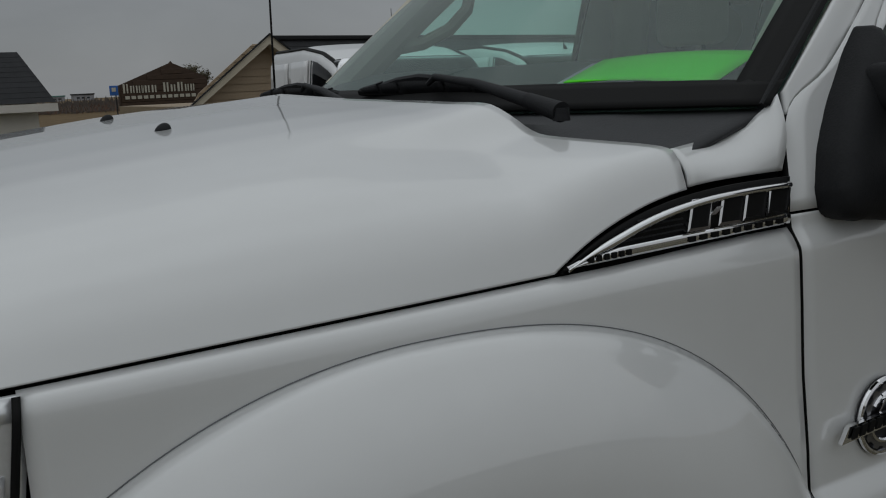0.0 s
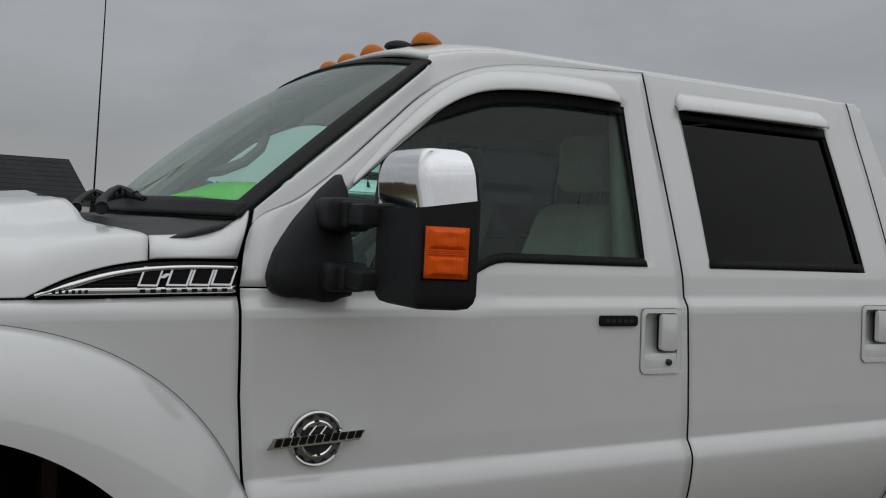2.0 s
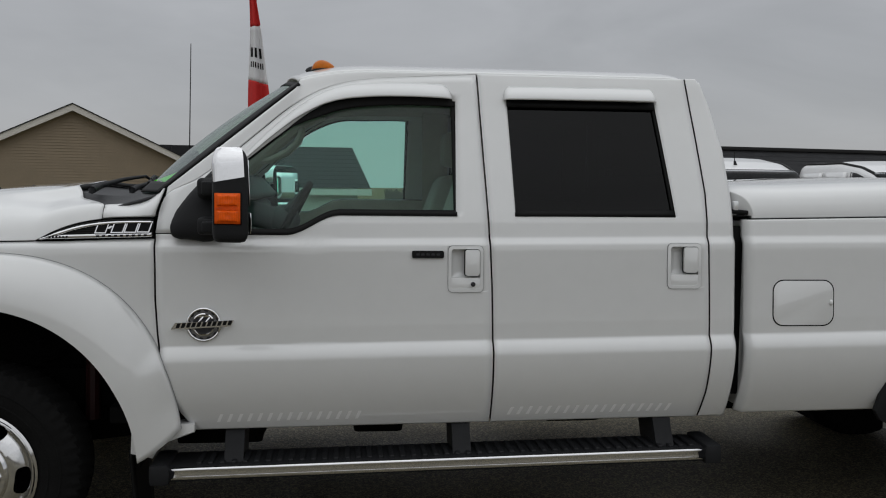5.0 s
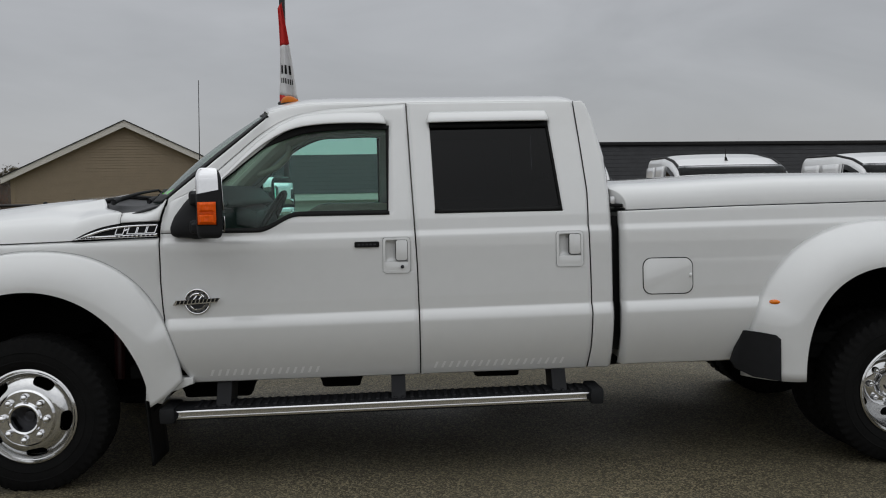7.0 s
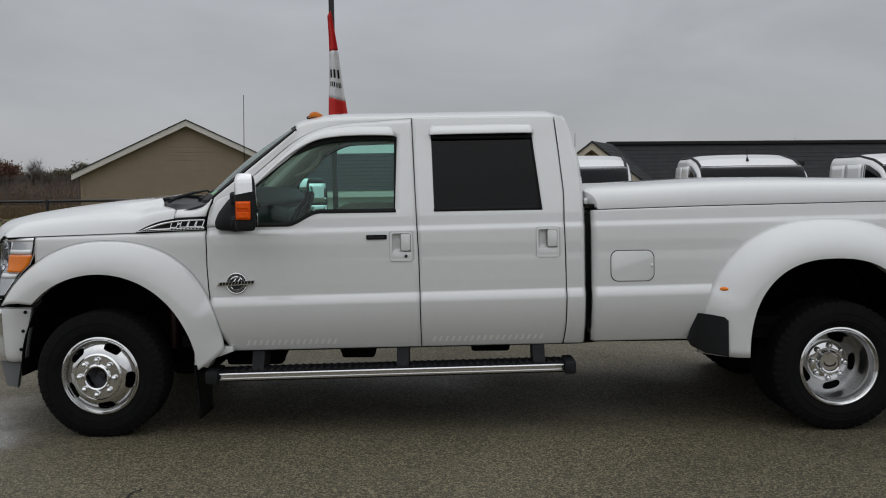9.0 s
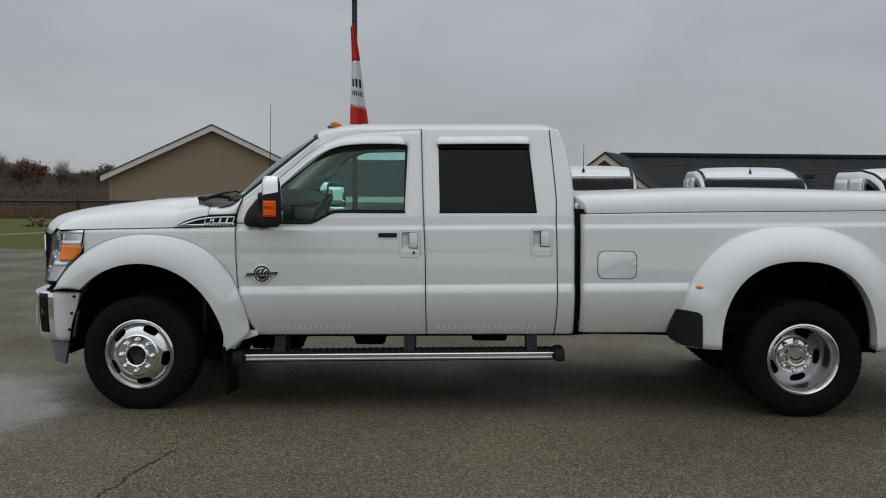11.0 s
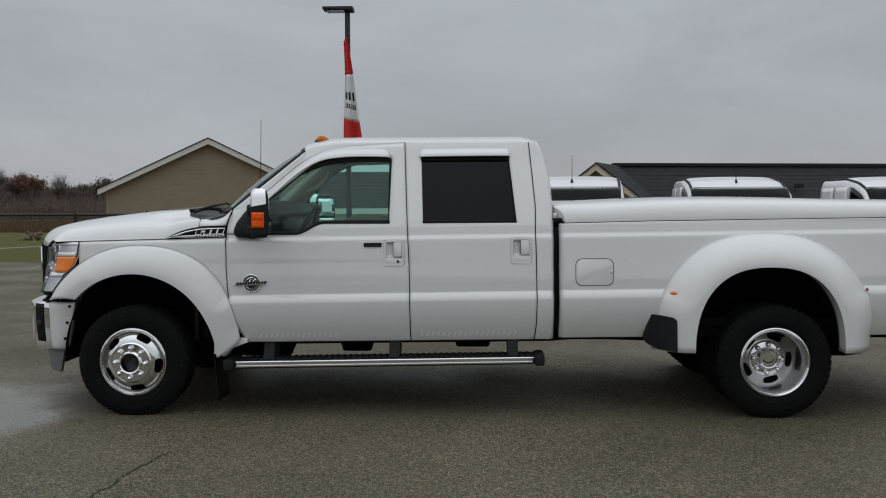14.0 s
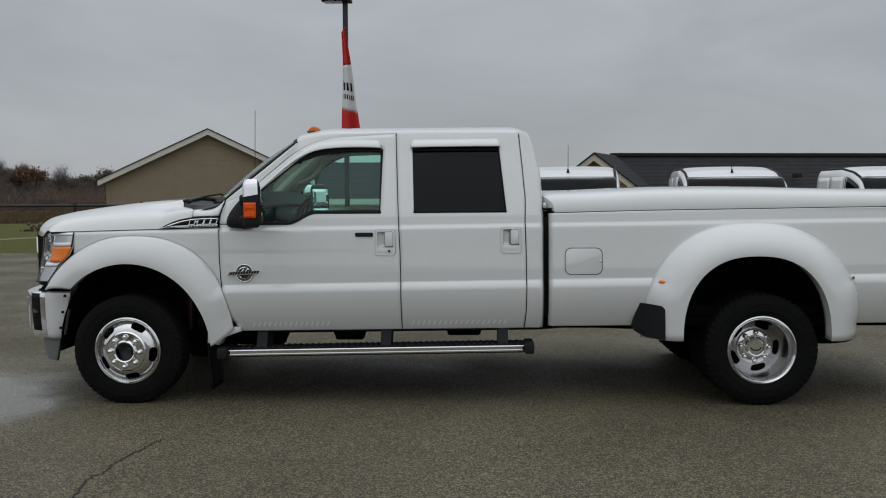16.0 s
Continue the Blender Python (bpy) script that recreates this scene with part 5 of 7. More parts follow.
def bed():
    for s in (1, -1):
        def fn(u, v):
            x = 2.937 + u * (5.62 - 2.937)
            z = sill(x) + 0.010 + v * (cover_base(x) - 0.004 - sill(x) - 0.010)
            y = side_y(x, min(z, 1.33)) + 0.006
            y += 0.045 * (max(0.0, 2.971 - x) / 0.034) ** 1.6
            if u > 0.97:
                y += 0.06 * ((u - 0.97) / 0.03) ** 2
            return (x, y, z)
        bm = grid(fn, [0, 0.002, 0.004, 0.006, 0.008, 0.0105, 0.014] + [0.02 + 0.98 * k / 108 for k in range(109)], 150)
        cut_arch(bm, 4.315, 0.455, 0.60, 0.67, 2.35)
        bmesh.ops.recalc_face_normals(bm, faces=bm.faces)
        if sum(f.normal.y for f in bm.faces) > 0:
            bmesh.ops.reverse_faces(bm, faces=bm.faces)
        b = part("bed_side", sided(bm, s), WHITE, TRUCK, solid=0.03, angle=60)
        if s > 0:
            o = rounded(3.046, 0.893, 3.306, 1.080, 0.045)
            i = rounded(3.0505, 0.8975, 3.3015, 1.0755, 0.042)
            bm = bmesh.new()
            ring_plate(bm, o, i, on_side(0.006), -0.0012, 0.004)
            part("filler_gap", bm, TRIM, b)
            bm = bmesh.new()
            prism(bm, i, on_side(0.0035), 0.006, 0.0015)
            part("filler_flap", bm, WHITE, b)
            bm = bmesh.new()
            bmesh.ops.create_uvsphere(bm, u_segments=12, v_segments=8, radius=1.0)
            for v in bm.verts:
                v.co = Vector((3.292 + v.co.x * 0.008, side_y(3.29, 0.99) + 0.002 + v.co.y * 0.008, 0.988 + v.co.z * 0.012))
            part("filler_latch", bm, WHITE, b)
        flare("rear_fender", s, 4.322, 0.455, (0.748, 0.80, 2.35), (0.493, 0.572, 2.4), lambda x, z: side_y(x, min(max(z, 0.55), 1.2)) + 0.006,
              lambda u: -0.165, 180, 0, lip_in=0.12, label="wide bulging rear fender")
        wheel_well("rear_wheel_well", s, 4.32, 0.46, 0.53, 0.60, -0.06, 0.50)
        # stone guard ahead of the rear wheel
        bm = bmesh.new()
        out = [(3.505, 0.540), (3.530, 0.615), (3.560, 0.700), (3.63, 0.696), (3.690, 0.688), (3.711, 0.668), (3.714, 0.455), (3.60, 0.466), (3.53, 0.500)]
        prism(bm, out, lambda a, z, d: (a, side_y(3.5, 0.6) - 0.016 - 0.160 * (1 - (1 - max(0, (a - 3.545) / 0.29)) ** 2.1) + d, z), 0.02, 0.006)
        part("stone_guard", sided(bm, s), BLACKPL, TRUCK, "black textured stone guard")
        for x, z, m, yy in ((3.699, 0.849, AMBER, None), (4.995, 0.872, REDLENS, None)):
            bm = bmesh.new()
            bmesh.ops.create_uvsphere(bm, u_segments=16, v_segments=8, radius=1.0)
            y = -0.082 if x < 4 else -0.055
            for v in bm.verts:
                v.co = Vector((x + v.co.x * (0.024 if x < 4 else 0.014), y + v.co.y * 0.014 + v.co.x * (-0.012 if x < 4 else 0.012), z + v.co.z * 0.0125))
            part("side_marker", sided(bm, s), m, TRUCK, "small oval marker lamp")
        # black block in the gap between cab and bed, standing in for its shade
        bm = boxed((2.86, 0.075, 0.60), (2.96, 0.12, 1.29))
        part("cab_gap_shade", sided(bm, s), TRIM, TRUCK)
    # front wall, floor, tailgate
    part("bed_front_wall", boxed((2.95, 0.07, 0.55), (2.985, 1.95, 1.31), 0.004), WHITE, TRUCK)
    part("bed_floor", boxed((2.97, 0.1, 0.60), (5.6, 1.92, 0.66), 0.004), DARK, TRUCK)
    part("tailgate", boxed((5.59, 0.13, 0.62), (5.645, 1.89, 1.33), 0.012), WHITE, TRUCK)
    part("rear_bumper", boxed((5.64, 0.05, 0.47), (5.80, 1.97, 0.62), 0.03), CHROME, TRUCK)


def tonneau():
    """Painted lid over the bed, crowned, with a rolled edge and a split front corner."""
    x0, x1 = 2.965, 5.65

    base = cover_base
    lid = smooth_line([(p, q, 0) for p, q in ((0.050, 0.0), (0.052, 0.028), (0.060, 0.058), (0.076, 0.087), (0.102, 0.109), (0.145, 0.125), (0.21, 0.135), (0.36, 0.144), (0.60, 0.151), (YC, 0.155))])

    def top(x, q):
        k = sstep(0, 1, (x - x0) / 0.9)
        return 1.462 + 0.028 * k + 0.018 * (1 - q * q) - 0.030 * sstep(4.0, 5.7, x)

    def fn(u, v):
        if v <= 0.5:
            w, sgn = v / 0.5, 1
        else:
            w, sgn = (1 - v) / 0.5, -1
        y, h = lid(w)[:2]
        xs = x0 + 0.012 - 0.075 * min(1.0, (y - 0.05) / 0.07)
        x = xs + u * (x1 - xs)
        lift = (top(x, 0) - base(x)) / 0.155
        z = base(x) + h * lift * (1.0 - 0.1 * max(0, 1 - u / 0.03) ** 2)
        return (x, y if sgn > 0 else 2 * YC - y, z)
    bm = grid(fn, [0, 0.003, 0.007, 0.011, 0.016, 0.0225, 0.03] + [0.05 + 0.95 * k / 46 for k in range(47)], 110)
    bmesh.ops.recalc_face_normals(bm, faces=bm.faces)
    if sum(f.normal.z for f in bm.faces) < 0:
        bmesh.ops.reverse_faces(bm, faces=bm.faces)
    t = part("bed_cover", bm, WHITE, TRUCK, "white painted hard bed cover", solid=0.02, angle=50)
    def cap(u, v):
        p = Vector(fn(0.0, u))
        return p.lerp(Vector((p.x + 0.004, p.y, base(p.x) + 0.012)), v)
    part("cover_front_wall", grid(cap, 110, 4), WHITE, t, angle=50)
    for s in (1, -1):
        bm = grid(lambda u, v: (2.96 + 2.67 * u, 0.056 + 0.012 * v, base(2.96 + 2.67 * u) - 0.006 + 0.008 * v), 20, 1)
        part("cover_seal", sided(bm, s), TRIM, t, solid=0.004)
        bm = boxed((2.93, 0.075, 1.328), (2.975, 0.13, 1.346), 0.006)
        part("cover_hinge_bracket", sided(bm, s), STEELDK, t, "silver-grey hinge bracket")
        bm = bmesh.new()
        rod(bm, (2.895, 0.066, 1.350), (2.962, 0.066, 1.344), 0.010, 0.010, 10)
        part("hinge_pin", sided(bm, s), TRIM, t, "black hinge pin")
        bm = boxed((2.900, 0.058, 1.352), (2.922, 0.085, 1.392), 0.007, 2)
        part("hinge_tab", sided(bm, s), LAMPSILVER, t, "pale hinge tab")


# ---- running board ----
def step_board(s):
    b = new("running_board")
    b.parent = TRUCK
    b["label"] = "running board with chrome face and ribbed black tread"
    slope = 0.017

    def zz(x, z):
        return z + slope * (x - 0.75)
    x0, x1 = 0.690, 2.77
    bm = grid(lambda u, v: (lambda x: (x, -0.052 + 0.004 * math.sin(math.pi * v), zz(x, 0.334 + 0.040 * v)))(x0 + u * (x1 - x0)), 30, 4)
    part("chrome_face", sided(bm, s), CHROME, b, "brushed chrome face strip", solid=0.012)
    bm = boxed((x0, -0.043, 0.322), (x1, 0.16, 0.380), 0.012)
    for v in bm.verts:
        v.co.z = zz(v.co.x, v.co.z)
    part("board_body", sided(bm, s), BLACKPL, b)
    for k in range(46):
        x = 0.80 + k * (1.92 / 45)
        bm = boxed((x - 0.010, -0.030, zz(x, 0.377)), (x + 0.010, 0.12, zz(x, 0.390)), 0.003, 1)
        part("tread_rib", sided(bm, s), BLACKPL, b)
    for xa, xb in ((0.620, 0.695), (2.768, 2.835)):
        bm = boxed((xa, -0.058, 0.312), (xb, 0.16, 0.392), 0.016)
        for v in bm.verts:
            v.co.z = zz(v.co.x, v.co.z)
        part("end_cap", sided(bm, s), BLACKPL, b)
    for x in (0.925, 1.80, 2.62):
        bm = bmesh.new()
        prism(bm, [(-0.01, 0.37), (0.20, 0.37), (0.28, 0.54), (0.12, 0.54), (0.06, 0.50), (0.035, 0.44)], lambda a, z, d: (x - 0.036 + d, a, zz(x, z)), 0.072, 0.004)
        part("bracket", sided(bm, s), BLACKPL, b)


def mud_flap(s):
    bm = grid(lambda u, v: (0.535 + 0.01 * u + 0.025 * v, 0.015 + 0.26 * u, 0.43 - 0.345 * v), 6, 10)
    part("mud_flap", sided(bm, s), TRIM, TRUCK, "black rubber mud flap", solid=0.012)
    bm = bmesh.new()
    prism(bm, [(0.545, 0.42), (0.625, 0.40), (0.66, 0.46), (0.78, 0.497), (0.78, 0.53), (0.55, 0.53)], lambda a, z, d: (a, 0.0 + d, z), 0.12, 0.004)
    part("arch_end", sided(bm, s), WHITE, TRUCK)


def underbody():
    part("frame_rail", boxed((-0.7, 0.45, 0.50), (5.6, 0.55, 0.66), 0.01), DARK, TRUCK)
    part("frame_rail", boxed((-0.7, 1.47, 0.50), (5.6, 1.57, 0.66), 0.01), DARK, TRUCK)
    part("cab_floor", boxed((0.45, 0.08, 0.515), (2.88, 1.94, 0.58), 0.01), DARK, TRUCK)
    bm = bmesh.new()
    rod(bm, (0, 0.25, 0.378), (0, 1.77, 0.378), 0.05, 0.05, 12)
    part("front_axle", bm, DARK, TRUCK)
    bm = bmesh.new()
    rod(bm, (4.375, 0.25, 0.378), (4.375, 1.77, 0.378), 0.06, 0.06, 12)
    bmesh.ops.create_uvsphere(bm, u_segments=16, v_segments=10, radius=0.16, matrix=Matrix.Translation((4.375, YC, 0.378)))
    part("rear_axle", bm, DARK, TRUCK)
    part("engine_block", boxed((-0.6, 0.5, 0.55), (0.42, 1.52, 1.15), 0.03), DARK, TRUCK)
    bm = bmesh.new()
    tube(bm, [Vector((0.9, 0.36, 0.47)), Vector((2.9, 0.38, 0.49)), Vector((3.4, 0.45, 0.52))], 0.035, 10)
    part("exhaust_pipe", bm, STEELDK, TRUCK)
    for x0, x1, z0 in ((0.57, 1.07, 0.335), (1.34, 1.64, 0.372), (2.17, 2.52, 0.405)):
        bm = boxed((x0, 0.40, z0), (x1, 0.56, 0.53), 0.03)
        for v in bm.verts:
            if v.co.z < z0 + 0.04:  # narrower at its foot
                v.co.x = (x0 + x1) / 2 + (v.co.x - (x0 + x1) / 2) * 0.72
        part("cab_mount", bm, DARK, TRUCK)
    for s in (1, -1):
        bm = bmesh.new()
        pts = [Vector((0.12 + 0.05 * math.cos(k * 0.5), 0.50 + 0.05 * math.sin(k * 0.5), 0.42 + 0.006 * k)) for k in range(60)]
        tube(bm, pts, 0.010, 6)
        part("coil_spring", sided(bm, s), DARK, TRUCK)
        bm = bmesh.new()
        rod(bm, (0.30, 0.42, 0.45), (0.30, 0.46, 0.95), 0.03, 0.03, 10)
        part("damper", sided(bm, s), REDPAINT, TRUCK, "dark red shock absorber")
    # mostly unseen chassis parts, added to block light under the truck
    part("fuel_tank", boxed((1.55, 0.62, 0.44), (2.75, 1.02, 0.52), 0.03, 3), DARK, TRUCK)
    part("transmission", boxed((0.35, 0.78, 0.43), (1.25, 1.18, 0.60), 0.05, 3), DARK, TRUCK)
    bm = bmesh.new()
    rod(bm, (1.2, YC, 0.49), (4.3, YC, 0.40), 0.045, 0.045, 12)
    part("drive_shaft", bm, DARK, TRUCK)
    for x in (0.75, 1.5, 2.45, 3.3, 3.9, 5.0):
        part("crossmember", boxed((x, 0.5, 0.47), (x + 0.12, 1.5, 0.56), 0.02), DARK, TRUCK)
    for yy in (0.40, 1.45):
        bm = bmesh.new()
        tube(bm, [Vector((3.70 + 1.3 * k / 12, yy, 0.50 - 0.13 * math.sin(math.pi * k / 12))) for k in range(13)], 0.035, 8)
        part("leaf_spring", bm, DARK, TRUCK)
    part("bed_underside", boxed((3.0, 0.12, 0.52), (5.6, 1.82, 0.60), 0.01), DARK, TRUCK)
    bm = lathe(bmesh.new(), [(0.20, -0.10), (0.34, -0.11), (0.37, -0.05), (0.37, 0.05), (0.34, 0.11), (0.20, 0.10)], 32)
    for v in bm.verts:
        x, y, z = v.co
        v.co = Vector((5.05 + x, YC + z, 0.42 + y))
    part("spare_tyre", bm, RUBBER, TRUCK)
    # plain black block standing in for the low frame below the bed
    part("low_frame_block", boxed((2.85, 0.3, 0.475), (3.75, 1.6, 0.58), 0.03), DARK, TRUCK)


def mirror(s):
    """Telescoping towing mirror: sail on the door, two arms, head with chrome cap and amber lamp."""
    m = new("tow_mirror")
    m.parent = TRUCK
    m["label"] = "black extended towing mirror with chrome cap and amber lamp"
    bm = bmesh.new()
    out = [(0.700, 1.252), (0.716, 1.234), (0.760, 1.228), (0.890, 1.234), (0.896, 1.30), (0.892, 1.42), (0.882, 1.515), (0.865, 1.505), (0.800, 1.440), (0.735, 1.360), (0.704, 1.30)]
    n = len(out)
    fine = []
    for i in range(n):
        p0, p1, p2, p3 = (Vector((*out[(i + j) % n], 0)) for j in (-1, 0, 1, 2))
        for t in (0, 0.2, 0.4, 0.6, 0.8):
            q = p1.lerp(p2, t) + 0.16 * math.sin(math.pi * t) ** 2 * ((p1 - p0).normalized() - (p3 - p2).normalized()) * (p2 - p1).length * 0.5
            fine.append((q.x, q.y))
    cxm, czm = sum(p[0] for p in fine) / len(fine), sum(p[1] for p in fine) / len(fine)
    rings = []
    for d, k in ((0.004, 1.0), (-0.030, 0.995), (-0.044, 0.96), (-0.052, 0.88), (-0.058, 0.70), (-0.062, 0.40)):
        rings.append([bm.verts.new(on_side(d)(cxm + (a - cxm) * k, czm + (b - czm) * k, 0.0)) for a, b in fine])
    for q0, q1 in zip(rings[:-1], rings[1:]):
        for i in range(len(fine)):
            j = (i + 1) % len(fine)
            bm.faces.new((q0[i], q0[j], q1[j], q1[i]))
    bm.faces.new(rings[-1])
    bmesh.ops.recalc_face_normals(bm, faces=bm.faces)
    part("mirror_sail", sided(bm, s), BLACKPL, m, angle=60)
    # knuckles and arms
    for z0, z1 in ((1.396, 1.445), (1.262, 1.302)):
        bm = boxed((0.805, -0.085, z0 - 0.014), (0.908, 0.03, z1 + 0.012), 0.022, 4)
        part("knuckle", sided(bm, s), BLACKPL, m)
        bm = boxed((0.838, -0.196, z0), (0.898, -0.05, z1), 0.010, 3)
        part("arm", sided(bm, s), BLACKPL, m)
        bm = boxed((0.830, -0.115, z0 - 0.005), (0.904, -0.075, z1 + 0.005), 0.010, 3)
        part("arm_collar", sided(bm, s), BLACKPL, m)
    # head: a rounded plan lofted upwards; the cap is fullest a third of the way up
    corners = [(0.874, -0.178), (0.899, -0.355), (1.022, -0.382), (0.968, -0.172)]
    mid = (0.940, -0.270)

    def plan(inset, tuck=0.0, lean=0.0, r=0.026, n=6):
        pts = []
        for i in range(4):
            p, a, c = (Vector((*corners[(i + j) % 4], 0)) for j in (0, -1, 1))
            e0, e1 = (a - p).normalized(), (c - p).normalized()
            rr = (0.012, r, 0.016, 0.016)[i]
            for k in range(n + 1):
                t = k / n
                q = (p + e0 * rr) * (1 - t) ** 2 + 2 * t * (1 - t) * p + (p + e1 * rr) * t ** 2
                q.x += (mid[0] - q.x) * inset / 0.08
                q.y += (mid[1] - q.y) * inset / 0.11
                q.x += tuck * min(max((0.925 - q.x) / 0.04, 0.0), 1.0)
                q.y += lean * min(max((-0.335 - q.y) / 0.012, 0.0), 1.0)
                pts.append((q.x, q.y))
        return pts

    def loft(rows):
        bm = bmesh.new()
        rings = [[bm.verts.new((x, y, z + 0.17 * (x - 0.97) * tilt)) for x, y in pts] for pts, z, tilt in rows]
        for q0, q1 in zip(rings[:-1], rings[1:]):
            for i in range(len(q0)):
                j = (i + 1) % len(q0)
                bm.faces.new((q0[i], q0[j], q1[j], q1[i]))
        bm.faces.new(rings[0][::-1])
        bm.faces.new(rings[-1])
        return bm

    def crown(h):
        return 0.040 * (1 - math.sqrt(max(0.0, 1 - max(0.0, (h - 0.42) / 0.58) ** 2)))
    rows = [(plan(0.030), 1.238, 0), (plan(0.012), 1.243, 0), (plan(0.004), 1.254, 0), (plan(0.0), 1.270, 0), (plan(0.0), 1.40, 0.5), (plan(0.0), 1.452, 1)]
    part("mirror_head", sided(loft(rows), s), BLACKPL, m, angle=50)
    hs = [k / 14 for k in range(14)] + [0.96, 0.99, 1.0]
    rows = [(plan(crown(h) - 0.0015, 0.0034 * max(0.0, (0.50 - h) / 0.50) ** 1.2, 0.014 * h), 1.4525 + 0.107 * h, max(0.0, 1 - h)) for h in hs]
    bm = loft(rows)
    geom = list(bm.verts) + list(bm.edges) + list(bm.faces)
    bmesh.ops.bisect_plane(bm, geom=geom, plane_co=(1.006, -0.378, 1.5), plane_no=(1, 0.272, 0.02), clear_outer=True)
    part("chrome_cap", sided(bm, s), CHROME, m, "chrome mirror cap", angle=50)
    rows = [(plan(crown(h) + 0.0015, 0.0034 * max(0.0, (0.50 - h) / 0.50) ** 1.2 + 0.002, 0.014 * h + 0.002), 1.4525 + 0.105 * h, max(0.0, 1 - h)) for h in hs]
    part("mirror_rim", sided(loft(rows), s), BLACKPL, m, angle=50)
    # amber lamp on the outer front corner: a dark bezel and two faceted cells under one lens
    face = lambda x: -0.351 - 0.24 * (x - 0.884)
    bm = grid(lambda u, v: (0.903 + 0.094 * u, face(0.903 + 0.094 * u) - 0.001, 1.299 + 0.109 * v), 6, 6)
    part("lamp_bezel", sided(bm, s), TRIM, m, solid=0.006)
    bm = grid(lambda u, v: (lambda x: (x, face(x) - 0.0045, 1.3025 + 0.102 * v))(0.907 + 0.086 * u), 6, 6)
    lens = part("amber_lamp", sided(bm, s), AMBERDK, m, "amber mirror lamp lens", solid=0.005)
    for z0, z1 in ((1.361, 1.400), (1.308, 1.347)):
        def cell(u, v):
            x = 0.913 + 0.074 * u
            edge = min(1.0, min(u, 1 - u) / 0.12, min(v, 1 - v) / 0.16)
            dish = 0.45 * math.exp(-((u - 0.52) / 0.16) ** 2 - ((v - 0.62) / 0.3) ** 2)
            return (x, face(x) - 0.005 - 0.007 * edge * (1 - dish) - 0.0005 * math.sin(u * 60), z0 + v * (z1 - z0))
        part("lamp_cell", sided(grid(cell, 40, 14), s), AMBERDK, lens, "faceted amber cell", angle=25)
    for z in (1.3505, 1.3540, 1.3575):
        bm = bmesh.new()
        tube(bm, [Vector((x, face(x) - 0.006, z)) for x in np.linspace(0.910, 0.990, 6)], 0.0012, 5)
        part("lamp_rib", sided(bm, s), AMBERDK, lens)
    bm = grid(lambda u, v: (1.0315 - 0.272 * (0.028 + 0.172 * u) - 0.006 * v, -0.350 + 0.172 * u, 1.362 + 0.155 * v), 4, 4)
    part("mirror_glass", sided(bm, s), MIRROR, m, "mirror glass", solid=0.003)
    bm = grid(lambda u, v: (1.0335 - 0.272 * (0.028 + 0.172 * u) + 0.002 * math.sin(math.pi * v), -0.350 + 0.172 * u, 1.268 + 0.070 * v), 4, 4)
    part("spotter_glass", sided(bm, s), MIRROR, m, "convex lower mirror glass", solid=0.003)
    if s < 0:
        # the passenger's mirror head is turned in towards the driver
        pivot = Vector((0.885, 2 * YC + 0.200, 1.4))
        turn = Matrix.Translation(pivot + Vector((-0.010, -0.030, -0.008))) @ Matrix.Rotation(radians(-25), 4, "Z") @ Matrix.Translation(-pivot)
        for ob in m.children_recursive:
            if not ob.name.startswith(("mirror_sail", "knuckle", "arm")):
                ob.data.transform(turn)


def roof_lights():
    for y in (YC - 0.545, YC - 0.240, YC - 0.045, YC + 0.150, YC + 0.455):
        x = ws_top((y - YC) / 0.768).x + 0.125
        z = roof_z(x, y)
        l = new("roof_marker_lamp")
        l.parent = TRUCK
        l["label"] = "amber cab roof marker lamp"
        bm = bmesh.new()
        bmesh.ops.create_uvsphere(bm, u_segments=20, v_segments=12, radius=1.0)
        for v in bm.verts:
            c = v.co
            t = (c.x + 1) / 2
            v.co = Vector((x - 0.038 + 0.098 * t, y + c.y * 0.038 * (1 - 0.35 * t), z + 0.004 + max(c.z, -0.1) * 0.042 * (1 - 0.55 * t * t) - 0.007 * (1 - t)))
        part("amber_lens", bm, AMBERROOF, l, "amber lens")
        bm = bmesh.new()
        bmesh.ops.create_uvsphere(bm, u_segments=20, v_segments=6, radius=1.0)
        for v in bm.verts:
            c = v.co
            t = (c.x + 1) / 2
            v.co = Vector((x - 0.045 + 0.112 * t, y + c.y * 0.047 * (1 - 0.3 * t), z - 0.001 + c.z * 0.009 - 0.007 * (1 - t)))
        part("lamp_base", bm, TRIM, l)
    bm = bmesh.new()
    bmesh.ops.create_uvsphere(bm, u_segments=16, v_segments=8, radius=1.0)
    for v in bm.verts:
        v.co = Vector((1.22 + v.co.x * 0.05, 0.545 + v.co.y * 0.035, roof_z(1.22, 0.545) + max(v.co.z, -0.2) * 0.022))
    part("roof_antenna_pod", bm, BLACKPL, TRUCK, "low black antenna pod")


def antenna():
    a = new("radio_antenna")
    a.parent = TRUCK
    bm = bmesh.new()
    rod(bm, (0.49, 1.70, 1.36), (0.49, 1.70, 1.43), 0.016, 0.009, 10)
    part("antenna_base", bm, BLACKPL, a)
    bm = bmesh.new()
    rod(bm, (0.49, 1.70, 1.43), (0.505, 1.70, 2.20), 0.0035, 0.0022, 8)
    part("antenna_mast", bm, TRIM, a, "thin black whip mast")


